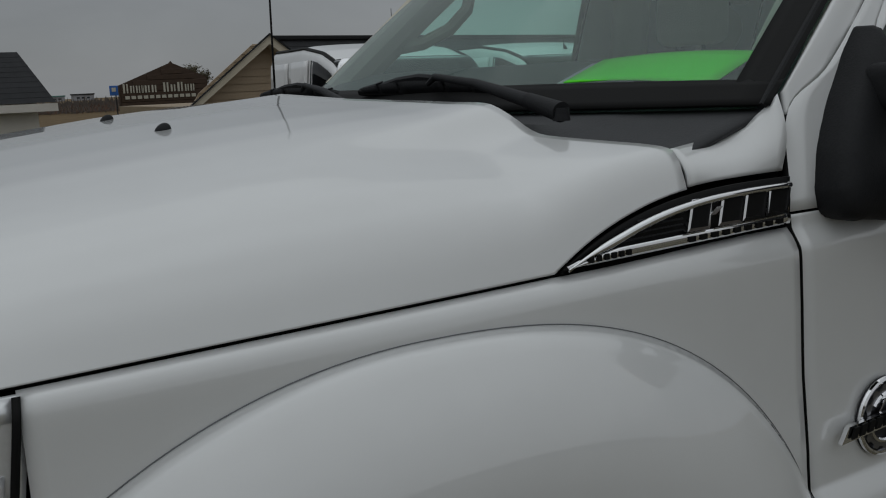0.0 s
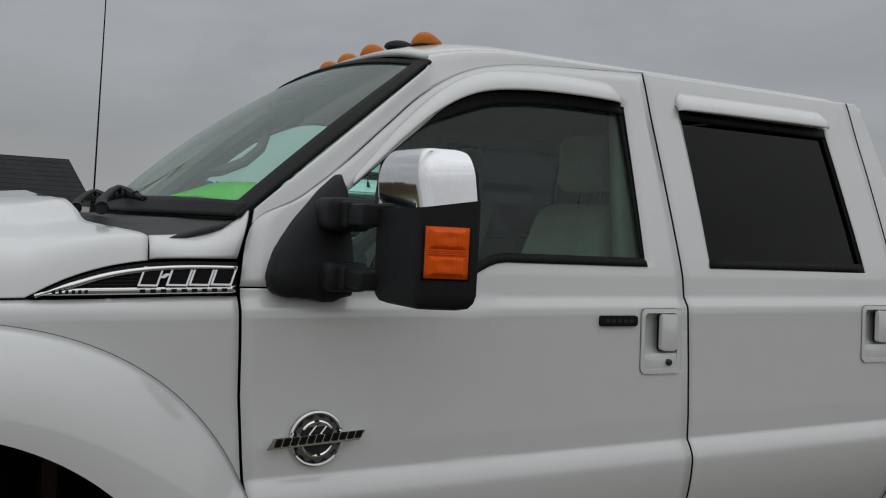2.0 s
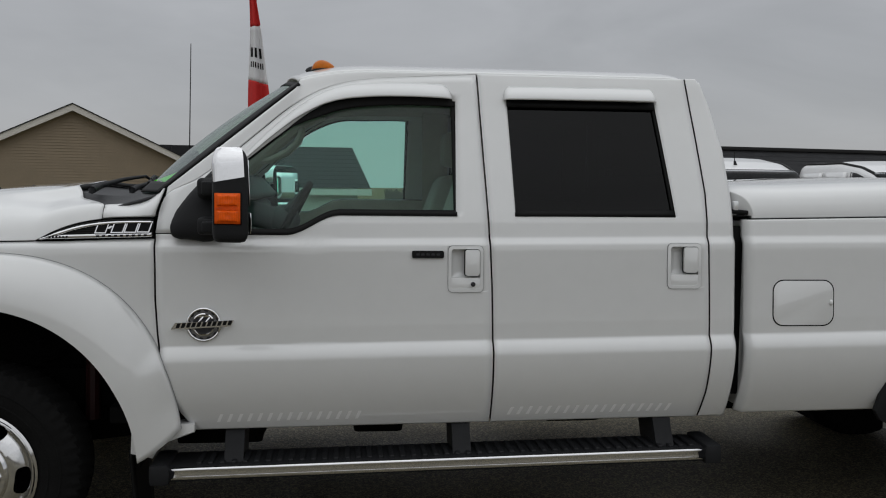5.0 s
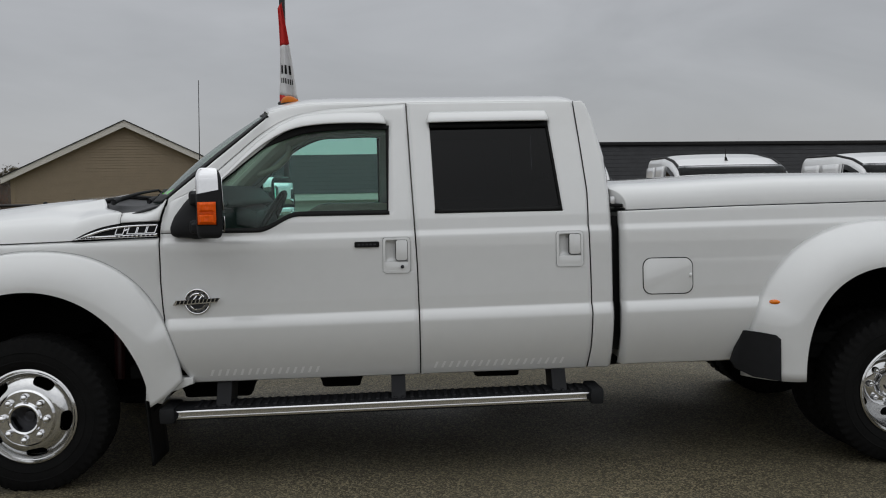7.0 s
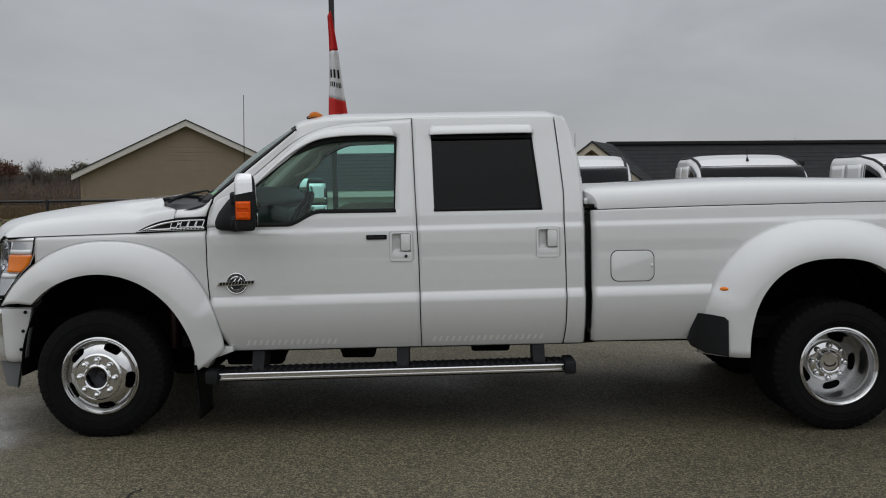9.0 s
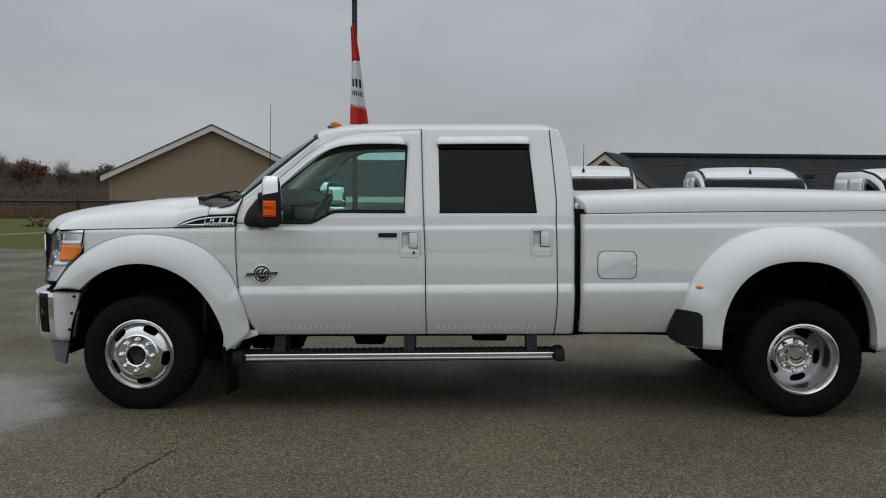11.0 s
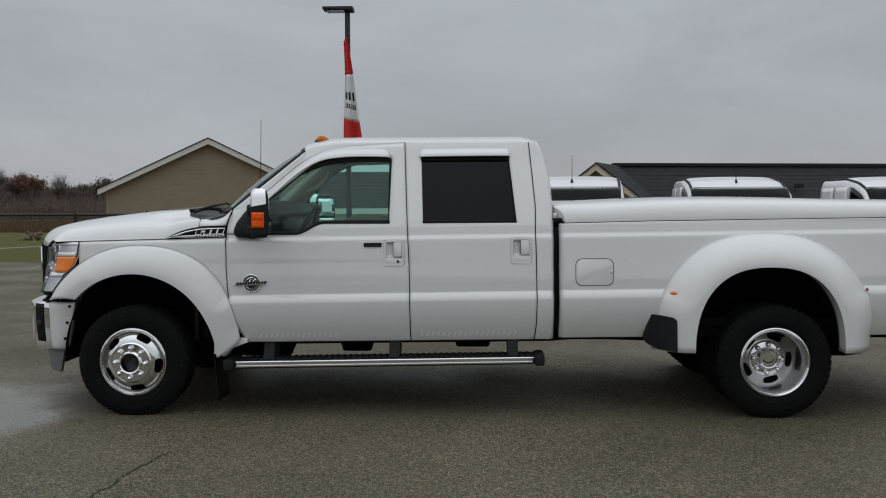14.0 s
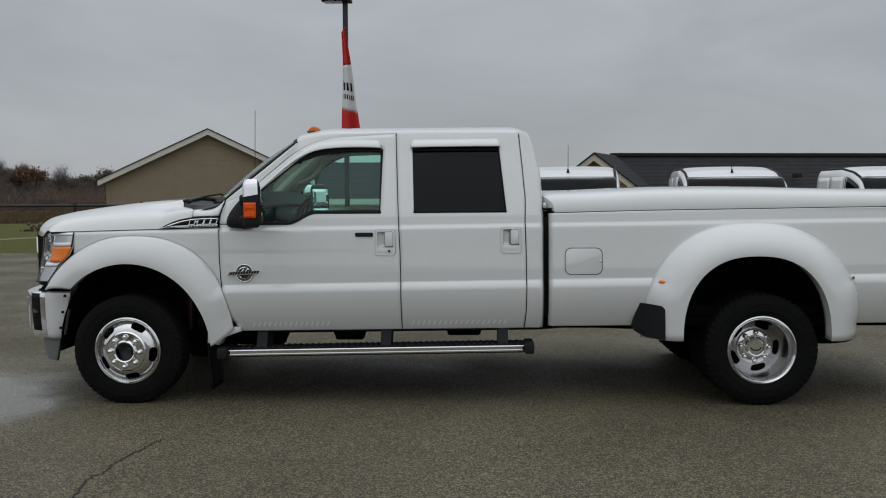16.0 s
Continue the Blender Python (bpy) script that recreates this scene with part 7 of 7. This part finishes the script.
def lamp_post():
    p = thing("lot_lamp_post", "tall black lot lamp post with a flat lamp head", "lamp post")
    x, y = -0.19, 12.65
    bm = boxed((x - 0.05, y - 0.05, 0.0), (x + 0.05, y + 0.05, 5.50), 0.008)
    part("pole", bm, POLE, p)
    bm = boxed((x - 0.09, y - 0.09, 0.0), (x + 0.09, y + 0.09, 0.05), 0.005)
    part("base_plate", bm, POLE, p)
    bm = boxed((x - 0.50, y - 0.17, 5.44), (x + 0.13, y + 0.17, 5.525), 0.02)
    for v in bm.verts:
        if v.co.x < x - 0.3 and v.co.z < 5.47:
            v.co.z += 0.03
    part("lamp_head", bm, POLE, p)
    bm = boxed((x - 0.42, y - 0.12, 5.432), (x - 0.06, y + 0.12, 5.445))
    part("lamp_lens", bm, CLEAR, p)
    # flag hanging along the pole
    f = thing("flag", "limp red and white banner flag hanging from the lamp post", "flag")

    def cloth(u, v):
        z = 4.82 - 2.10 * v
        wide = 0.075 + 0.365 * v ** 1.1
        fold = 0.05 * math.sin(3.2 * u * math.pi + 2.0 * v) * (0.35 + v)
        return (x - 0.075 + wide * u + 0.02 * math.sin(5 * v), y - 0.085 + fold, z - 0.16 * u * v + 0.10 * u * (1 - v))
    for nm, m, v0, v1 in (("red_top_band", FLAGRED, 0, 0.325), ("white_band", FLAGWHT, 0.325, 0.75), ("red_bottom_band", FLAGRED, 0.75, 1.0)):
        part(nm, grid(lambda u, v: cloth(u, v0 + (v1 - v0) * v), 18, 14), m, f, solid=0.004)
    for row, (va, n) in enumerate(((0.49, 3), (0.60, 6))):
        for k in range(n):
            ua = 0.10 + 0.80 * k / n
            ub = ua + 0.80 / n * 0.6
            vb = va + (0.075 if row == 0 else 0.045)
            bm = grid(lambda u, v: Vector(cloth(ua + (ub - ua) * u, va + (vb - va) * v)) + Vector((0, -0.008, 0)), 3, 3)
            part("dark_letter_bar", bm, TRIM, f)


lamp_post()


def name_sign():
    sg = thing("timber_sign", "brown boarded business sign with a peaked top and pale lettering bars", "sign")
    x0, x1, y = 4.83, 7.25, 26.0
    def top(x):
        ap = 6.30
        return 1.72 + (x - x0) / (ap - x0) * 0.56 if x < ap else 2.28 - (x - ap) * 0.42
    n = 13
    for k in range(n):
        za, zb = 0.35 + k * 0.15, 0.35 + (k + 1) * 0.15 - 0.012
        bm = bmesh.new()
        xs = np.linspace(x0, x1, 30)
        xs = [v for v in xs if top(v) > zb]
        if len(xs) < 2:
            continue
        box(bm, (min(xs), y, za), (max(xs), y + 0.08, zb), 0.006, 1)
        part("sign_board", bm, SIGNWD, sg, smooth=False)
    bm = bmesh.new()
    prism(bm, [(x0 - 0.05, 0.35), (x1 + 0.05, 0.35), (x1 + 0.05, top(x1)), (6.34, 2.30), (6.30, 2.36), (6.24, 2.30), (x0 - 0.05, 1.72)], lambda a, z, d: (a, y + 0.03 + d, z), 0.10)
    part("sign_back", bm, SIGNWD, sg, smooth=False)
    for x in (x0 + 0.3, x1 - 0.3):
        part("sign_post", boxed((x - 0.06, y + 0.05, 0), (x + 0.06, y + 0.17, 0.6)), SIGNWD, sg, smooth=False)
    # letter bars, two lines
    x = x0 + 0.04
    for w in (0.20, 0.16, 0.16, 0.08, 0.19, 0.19, -0.14, 0.21, 0.19, 0.22, 0.16, 0.16):
        if w < 0:
            x -= w
            continue
        h = 0.26 if w >= 0.20 else 0.20
        bm = boxed((x + w * 0.10, y - 0.025, 1.50), (x + w * 0.36, y, 1.50 + h), 0.004, 1)
        box(bm, (x + w * 0.58, y - 0.025, 1.50), (x + w * 0.78, y, 1.50 + h), 0.004, 1)
        part("pale_letter_bar", bm, SIGNLT, sg, smooth=False)
        x += w
    for k in range(12):
        bm = boxed((x0 + 0.1 + k * 0.17, y - 0.022, 1.33), (x0 + 0.22 + k * 0.17, y, 1.42), 0.003, 1)
        part("pale_letter_bar", bm, SIGNLT, sg, smooth=False)
    b = thing("blue_sign", "small blue roadside sign far away", "sign")
    part("sign_panel", boxed((8.6, 48.0, 1.45), (9.2, 48.06, 1.95), 0.02), BLUE, b)
    part("sign_post", boxed((8.87, 48.05, 0), (8.93, 48.1, 1.5)), POLE, b)
    part("white_mark", boxed((8.7, 47.985, 1.65), (8.9, 48.0, 1.85)), SIGNLT, b)


name_sign()


# ---- parked vans ----
def van():
    """White compact cargo van, nose towards -y, standing at the origin."""
    v = thing("cargo_van", "white compact cargo van with dark roof channels, parked nose out", "van", "parked vans")
    half, H = 0.80, 1.90
    drop = smooth_line([(a, b, 0) for a, b in ((0.0, 0.0), (0.36, 0.003), (0.66, 0.012), (0.80, 0.026), (0.89, 0.058), (0.935, 0.110), (0.958, 0.22), (0.98, 0.45), (1.0, 0.78))])

    def sect(y):
        # roof height and half width along the length; nose at y = -2.2
        h = float(np.interp(y, [-2.25, -2.15, -1.9, -1.45, -0.72, -0.58, -0.2, 0.5, 1.2, 1.9, 2.12, 2.2], [0.62, 0.85, 0.98, 1.09, 1.68, 1.73, 1.82, 1.895, H, 1.91, 1.87, 1.55]))
        w = float(np.interp(y, [-2.25, -2.1, -1.8, -1.0, 1.9, 2.2], [0.62, 0.78, 0.86, half, half, half - 0.05]))
        return h, w

    def skin(y, a):
        """Point of the upper body at length y and fraction a of the section."""
        h, hw = sect(y)
        p = drop(min(abs(a), 1.0))
        k = min(1.0, (h - 0.3) / 1.4)
        return Vector((math.copysign(p.x * hw, a), y, h - p.y * k))

    def fn(u, w):
        y = -2.25 + 4.45 * u
        a = -1 + 2 * w
        t = abs(a)
        if t <= 0.8:
            return skin(y, math.copysign(t / 0.8, a))
        p = skin(y, math.copysign(1.0, a))
        f = (t - 0.8) / 0.2
        return (p.x * (1 - 0.04 * f ** 3), y, p.z + (0.24 - p.z) * f)
    part("body", grid(fn, 70, 80), VANWHITE, v, angle=40)

    def ws(u, w):
        k = -1 + 2 * u
        p = skin(-1.40 + 0.70 * w + 0.12 * w * abs(k) ** 2.4, k * 0.49)
        return p + Vector((0, -0.014, 0.022))
    part("windshield", grid(ws, 28, 8), PRIVACY2, v, "dark windshield", solid=0.006)
    for sx in (-1, 1):
        bm = bmesh.new()
        tube(bm, [skin(-1.0 + 3.0 * k / 24, sx * 0.455) + Vector((0, 0, 0.002)) for k in range(25)], 0.022, 6)
        part("roof_channel", bm, TRIM, v, "black roof channel")

        def side_pt(y, z, push):
            h, hw = sect(y)
            # find the section point at this height
            lo, hi = 0.3, 1.0
            for _ in range(14):
                mid = (lo + hi) / 2
                if skin(y, mid).z > z:
                    lo = mid
                else:
                    hi = mid
            return Vector((sx * (skin(y, lo).x + push), y, z))

        def win(u, w):
            y = -0.98 + 0.98 * u
            return side_pt(y, 1.10 + w * (min(sect(y)[0] - 0.125, 1.745) - 1.10), 0.006)
        part("side_window", grid(win, 10, 8), PRIVACY2, v, "dark cab window", solid=0.01)
        for y0, y1 in ((0.12, 0.92), (1.0, 1.85)):
            bm = grid(lambda u, w: side_pt(y0 + (y1 - y0) * u, 1.10 + 0.62 * w, 0.010), 6, 8)
            part("blank_panel", bm, VANWHITE, v, solid=0.012)
        bm = boxed((sx * 1.0 - 0.10, -1.05, 1.03), (sx * 1.0 + 0.10, -0.92, 1.27), 0.035, 3)
        part("door_mirror", bm, BLACKPL, v)
        bm = bmesh.new()
        prism(bm, [(-2.16, 0.70), (-1.86, 0.86), (-1.82, 0.97), (-2.02, 0.93)], lambda a, z, d: (sx * (0.70 + 0.12 * (a + 2.16) / 0.3 + d), a, z), 0.05, 0.01)
        part("headlamp", bm, CLEAR, v)
        for y in (-1.45, 1.35):
            w = new("wheel")
            w.parent = v
            bm = bmesh.new()
            lathe(bm, [(0.19, -0.10), (0.24, -0.11), (0.30, -0.10), (0.315, -0.06), (0.315, 0.06), (0.30, 0.10), (0.19, 0.10)], 32)
            for q in bm.verts:
                a, b, c = q.co
                q.co = Vector((sx * 0.80 + b, y + a, 0.315 + c))
            part("tyre", bm, RUBBER, w)
            bm = bmesh.new()
            for e in (-1, 1):
                lathe(bm, [(0.20, e * 0.09), (0.18, e * 0.10), (0.06, e * 0.08), (0.001, e * 0.085)], 24)
            for q in bm.verts:
                a, b, c = q.co
                q.co = Vector((sx * 0.80 + b, y + a, 0.315 + c))
            part("rim", bm, ALLOY, w)
    bm = boxed((-0.80, -2.29, 0.26), (0.80, -2.05, 0.60), 0.07, 3)
    part("front_bumper", bm, BLACKPL, v)
    bm = boxed((-0.50, -2.275, 0.64), (0.50, -2.16, 0.80), 0.03, 2)
    part("grille", bm, TRIM, v)
    bm = bmesh.new()
    z = sect(-0.36)[0]
    rod(bm, (0, -0.40, z - 0.02), (0.0, -0.36, z + 0.04), 0.025, 0.014, 8)
    rod(bm, (0, -0.36, z + 0.03), (0.0, -0.33, z + 0.16), 0.006, 0.004, 6)
    part("roof_antenna", bm, TRIM, v, "short black roof aerial")
    return v


PRIVACY2 = car_glass("van_glass", (0.08, 0.10, 0.11), ior=1.2)
V = van()
V.matrix_basis = pose(3.90, 7.75, 0, 0, 0, -8)
copy_thing(V, pose(6.50, 8.35, 0, 0, 0, -8))
copy_thing(V, pose(9.25, 8.6, 0, 0, 0, -8))
copy_thing(V, pose(11.9, 9.0, 0, 0, 0, -8))
# the first van's taller whip aerial
bm = bmesh.new()
rod(bm, (0, -0.345, 1.80), (0.0, -0.32, 2.19), 0.005, 0.003, 6)
part("whip", bm, TRIM, V)


# ---- unseen walls added behind the camera to darken reflections ----
def unseen_wall(name, lo, hi):
    tagged(part(name, boxed(lo, hi), UNSEENWALL, None, smooth=False), "unseen plain brown wall added behind the camera for dark reflections", "wall", kind="structure")


unseen_wall("unseen_wall_south", (-42.0, -32.4, 0.0), (46.0, -32.0, 1.9))
unseen_wall("unseen_wall_west", (-42.4, -32.0, 0.0), (-42.0, 6.0, 1.9))


# ---- fence, field and woods ----
def fence():
    f = thing("chain_link_fence", "black chain-link fence with posts and a top rail", "fence")
    y = 17.3
    for k in range(18):
        x = -2.03 - 3.0 * k
        bm = bmesh.new()
        rod(bm, (x, y, -0.05), (x, y, 1.27), 0.04, 0.04, 8)
        part("post", bm, POLE, f)
    bm = bmesh.new()
    rod(bm, (-53.1, y, 1.225), (-2.0, y, 1.225), 0.034, 0.034, 8)
    part("top_rail", bm, POLE, f)
    bm = bmesh.new()
    for k in range(700):
        x = -53 + k * 0.073
        for sgn in (1, -1):
            a, b = Vector((x, y, 0.0)), Vector((x + sgn * 1.2, y, 1.2))
            if not -53 < b.x < -2:
                continue
            w = Vector((0.0022, 0, 0))
            bm.faces.new([bm.verts.new(p) for p in (a - w, a + w, b + w, b - w)])
    part("wire_mesh", bm, POLE, f, smooth=False)["kind"] = "stuff"


fence()


def tufts(name, label, x0, x1, y0, y1, n, h, mat, seed):
    rnd = random.Random(seed)
    bm = bmesh.new()
    for _ in range(n):
        x, y = rnd.uniform(x0, x1), rnd.uniform(y0, y1)
        hh = h * rnd.uniform(0.4, 1.2)
        for _ in range(4):
            a = rnd.uniform(0, 6.28)
            w = 0.05 * rnd.uniform(0.6, 1.6) * max(1.0, y / 30)
            dx, dy = math.cos(a) * w, math.sin(a) * w
            lx, ly = rnd.uniform(-0.2, 0.2) * hh, rnd.uniform(-0.2, 0.2) * hh
            bm.faces.new([bm.verts.new(p) for p in ((x - dx, y - dy, -0.06), (x + dx, y + dy, -0.06), (x + lx, y + ly, hh))])
    tagged(part(name, bm, mat, None, smooth=False), label, "weeds", kind="stuff")


tufts("field_weeds", "tall dry brown weeds in the field behind the fence", -75, -8, 44.2, 76, 14000, 0.20, FIELD, 3)


def rubble():
    rnd = random.Random(9)
    p = thing("stone_heap", "low heap of brown stones in the grass", "stones", kind="stuff")
    for k in range(26):
        bm = bmesh.new()
        bmesh.ops.create_icosphere(bm, subdivisions=2, radius=1.0)
        r = rnd.uniform(0.05, 0.13)
        c = Vector((-16.5 + rnd.gauss(0, 0.27), 32.3 + rnd.gauss(0, 0.25), 0.02 + 0.30 * rnd.random() ** 2))
        for v in bm.verts:
            v.co = c + v.co * r * (0.8 + 0.35 * noise.noise(v.co * 1.7 + c)) * Vector((1.2, 1, 0.7)).length / 1.7
        part("stone", bm, STONE, p)


STONE = principled("brown_field_stone", (0.13, 0.095, 0.07), rough=0.9, var=0.3, scale=5, bump=0.4, bscale=20)
rubble()


def tree(x, y, h, seed, leaf, dens):
    rnd = random.Random(seed)
    t = thing("tree", "bare late-autumn tree with grey limbs and thin twigs" if leaf is None else "autumn tree keeping dull russet leaves", "tree", "far tree line")
    bm = bmesh.new()
    tips = []

    def grow(p, d, length, r, depth):
        q = p + d * length
        rod(bm, p, q, r, r * 0.68, 6 if depth < 2 else 4, False)
        if depth >= 4:
            tips.append((p, q))
            return
        n = 2 if depth == 0 else rnd.choice((2, 3, 3))
        for _ in range(n):
            nd = (d + Vector((rnd.uniform(-0.75, 0.75), rnd.uniform(-0.75, 0.75), rnd.uniform(-0.05, 0.55)))).normalized()
            grow(q, nd, length * rnd.uniform(0.62, 0.85), r * 0.62, depth + 1)
    grow(Vector((x, y, -0.1)), Vector((rnd.uniform(-0.08, 0.08), 0, 1)).normalized(), h * 0.28, h * 0.028, 0)
    part("trunk", bm, BARK, t, smooth=False)
    bm = bmesh.new()
    for p, q in tips:
        for _ in range(dens):
            c = p.lerp(q, rnd.uniform(0.1, 1.3)) + Vector((rnd.gauss(0, h * 0.045), rnd.gauss(0, h * 0.045), rnd.gauss(0, h * 0.04)))
            if leaf is None:
                d = Vector((rnd.uniform(-1, 1), rnd.uniform(-1, 1), rnd.uniform(0, 1))).normalized() * h * rnd.uniform(0.04, 0.08)
                w = Vector((h * 0.0018, 0, 0))
                bm.faces.new([bm.verts.new(k) for k in (c - w, c + w, c + d)])
            else:
                s = h * rnd.uniform(0.009, 0.020)
                a, b = Vector((rnd.uniform(-1, 1), rnd.uniform(-1, 1), rnd.uniform(-1, 1))) * s, Vector((rnd.uniform(-1, 1), rnd.uniform(-1, 1), rnd.uniform(-1, 1))) * s
                bm.faces.new([bm.verts.new(k) for k in (c - a, c + b, c + a, c - b)])
    part("crown", bm, leaf or TWIG, t, smooth=False)
    return t


rt = random.Random(21)
base = [tree(0, 0, 5.2, 11, RUST, 95), tree(0, 0, 5.2, 12, None, 130), tree(0, 0, 4.8, 13, OLIVE, 60), tree(0, 0, 5.0, 14, None, 130)]
spots = [(-43.5, 80, 1.0, 1), (-47, 82, 1.0, 1), (-39.8, 80, 1.06, 0), (-36.5, 80, 0.85, 3), (-34, 84, 0.85, 1), (-38, 86, 0.9, 2), (-50, 80, 0.9, 3), (-54, 83, 1.0, 0), (-58, 81, 0.9, 1), (-63, 85, 1.0, 2), (-31, 82, 0.8, 3), (-28, 85, 0.8, 1), (-45, 88, 1.05, 3), (-41, 90, 1.0, 1), (-35, 91, 0.95, 3), (-69, 84, 1.0, 0), (-25, 88, 0.8, 2)]
spots += [(x, 87 + (k * 37 % 11), 0.9 + 0.02 * (k * 7 % 9), (1, 3, 2, 3, 1, 0)[k % 6]) for k, x in enumerate(range(-78, -22, 3))]
used = set()
for x, y, sc, k in spots:
    m = pose(x, y, 0, 0, 0, rt.uniform(0, 360)) @ Matrix.Diagonal((sc, sc, sc, 1))
    if k not in used:
        base[k].matrix_basis = m
        used.add(k)
    else:
        o = copy_thing(base[k], pose(x, y, 0, 0, 0, rt.uniform(0, 360)))
        o.scale = (sc, sc, sc)
# trees beyond the vans and the sign
for x, y, sc, k in ((26.0, 62, 1.0, 3), (29.0, 66, 0.9, 1), (14.6, 52, 0.72, 2)):
    o = copy_thing(base[k], pose(x, y, 0, 0, 0, 40))
    o.scale = (sc, sc, sc)


def brush(x0, x1, y0, y1, high, n, thick, seed, label):
    """Tangled undergrowth along the foot of the woods, with a denser thicket behind it."""
    rnd = random.Random(seed)
    bm = bmesh.new()
    lump = lambda x, y: noise.noise(Vector((x * 0.16, y * 0.1, seed))) + 0.6 * noise.noise(Vector((x * 0.5, y * 0.3, seed + 7)))
    for _ in range(n):
        x, y = rnd.uniform(x0, x1), rnd.uniform(y0, y1)
        top = high * (1 + 0.55 * lump(x, y)) + 0.05 * (y - y0)
        z = rnd.uniform(0, 1) ** 0.8 * top
        d = Vector((rnd.uniform(-0.5, 0.5), rnd.uniform(-0.3, 0.3), rnd.uniform(0.2, 1))) * rnd.uniform(0.25, 0.7)
        w = Vector((rnd.uniform(0.012, 0.045), 0, 0))
        c = Vector((x, y, z))
        f = bm.faces.new([bm.verts.new(k) for k in (c - w, c + w, c + d)])
        f.material_index = rnd.choice((0, 0, 0, 0, 0, 0, 1, 1, 2))
    for _ in range(thick):
        x = rnd.uniform(x0 - 2, x1 + 2)
        c = Vector((x, rnd.uniform(y1 - 1, y1 + 4), rnd.uniform(0, 1) ** 1.3 * high * 2.0 * (1 + 0.45 * lump(x, y1))))
        w = Vector((rnd.uniform(0.08, 0.22), 0, 0))
        d = Vector((rnd.uniform(-0.4, 0.4), 0, rnd.uniform(0.4, 1.1)))
        bm.faces.new([bm.verts.new(k) for k in (c - w, c + w, c + d)])
    tagged(part("undergrowth", bm, [TWIG, RUST, OLIVE], None, smooth=False), label, "undergrowth", kind="stuff")


brush(-90, -12, 77, 97, 1.6, 90000, 26000, 31, "tangled grey-brown undergrowth along the woods")
brush(8, 75, 84, 92, 0.22, 16000, 5000, 33, "low dark hedge of bare shrubs along the field")


def far_town():
    rnd = random.Random(17)
    for k in range(9):
        x = 36 + k * 15.0 + rnd.uniform(-5, 5)
        y = 390 + rnd.uniform(-30, 40)
        w, h = rnd.uniform(4, 9), rnd.uniform(1.6, 4.0)
        b = thing("far_building", "small commercial building far off on the horizon", "building", "far town")
        part("wall", boxed((x - w / 2, y, 0), (x + w / 2, y + 6, h)), FARB if k % 3 else FASCIA, b, smooth=False)
        part("roof", boxed((x - w / 2 - 0.3, y - 0.3, h), (x + w / 2 + 0.3, y + 6.3, h + 0.5)), FARG if k % 3 == 1 else SHINGLE, b, smooth=False)
        for j in range(3):
            part("window", boxed((x - w * 0.35 + j * w * 0.25, y - 0.06, h * 0.35), (x - w * 0.35 + j * w * 0.25 + w * 0.14, y, h * 0.65)), FARW, b, smooth=False)


far_town()
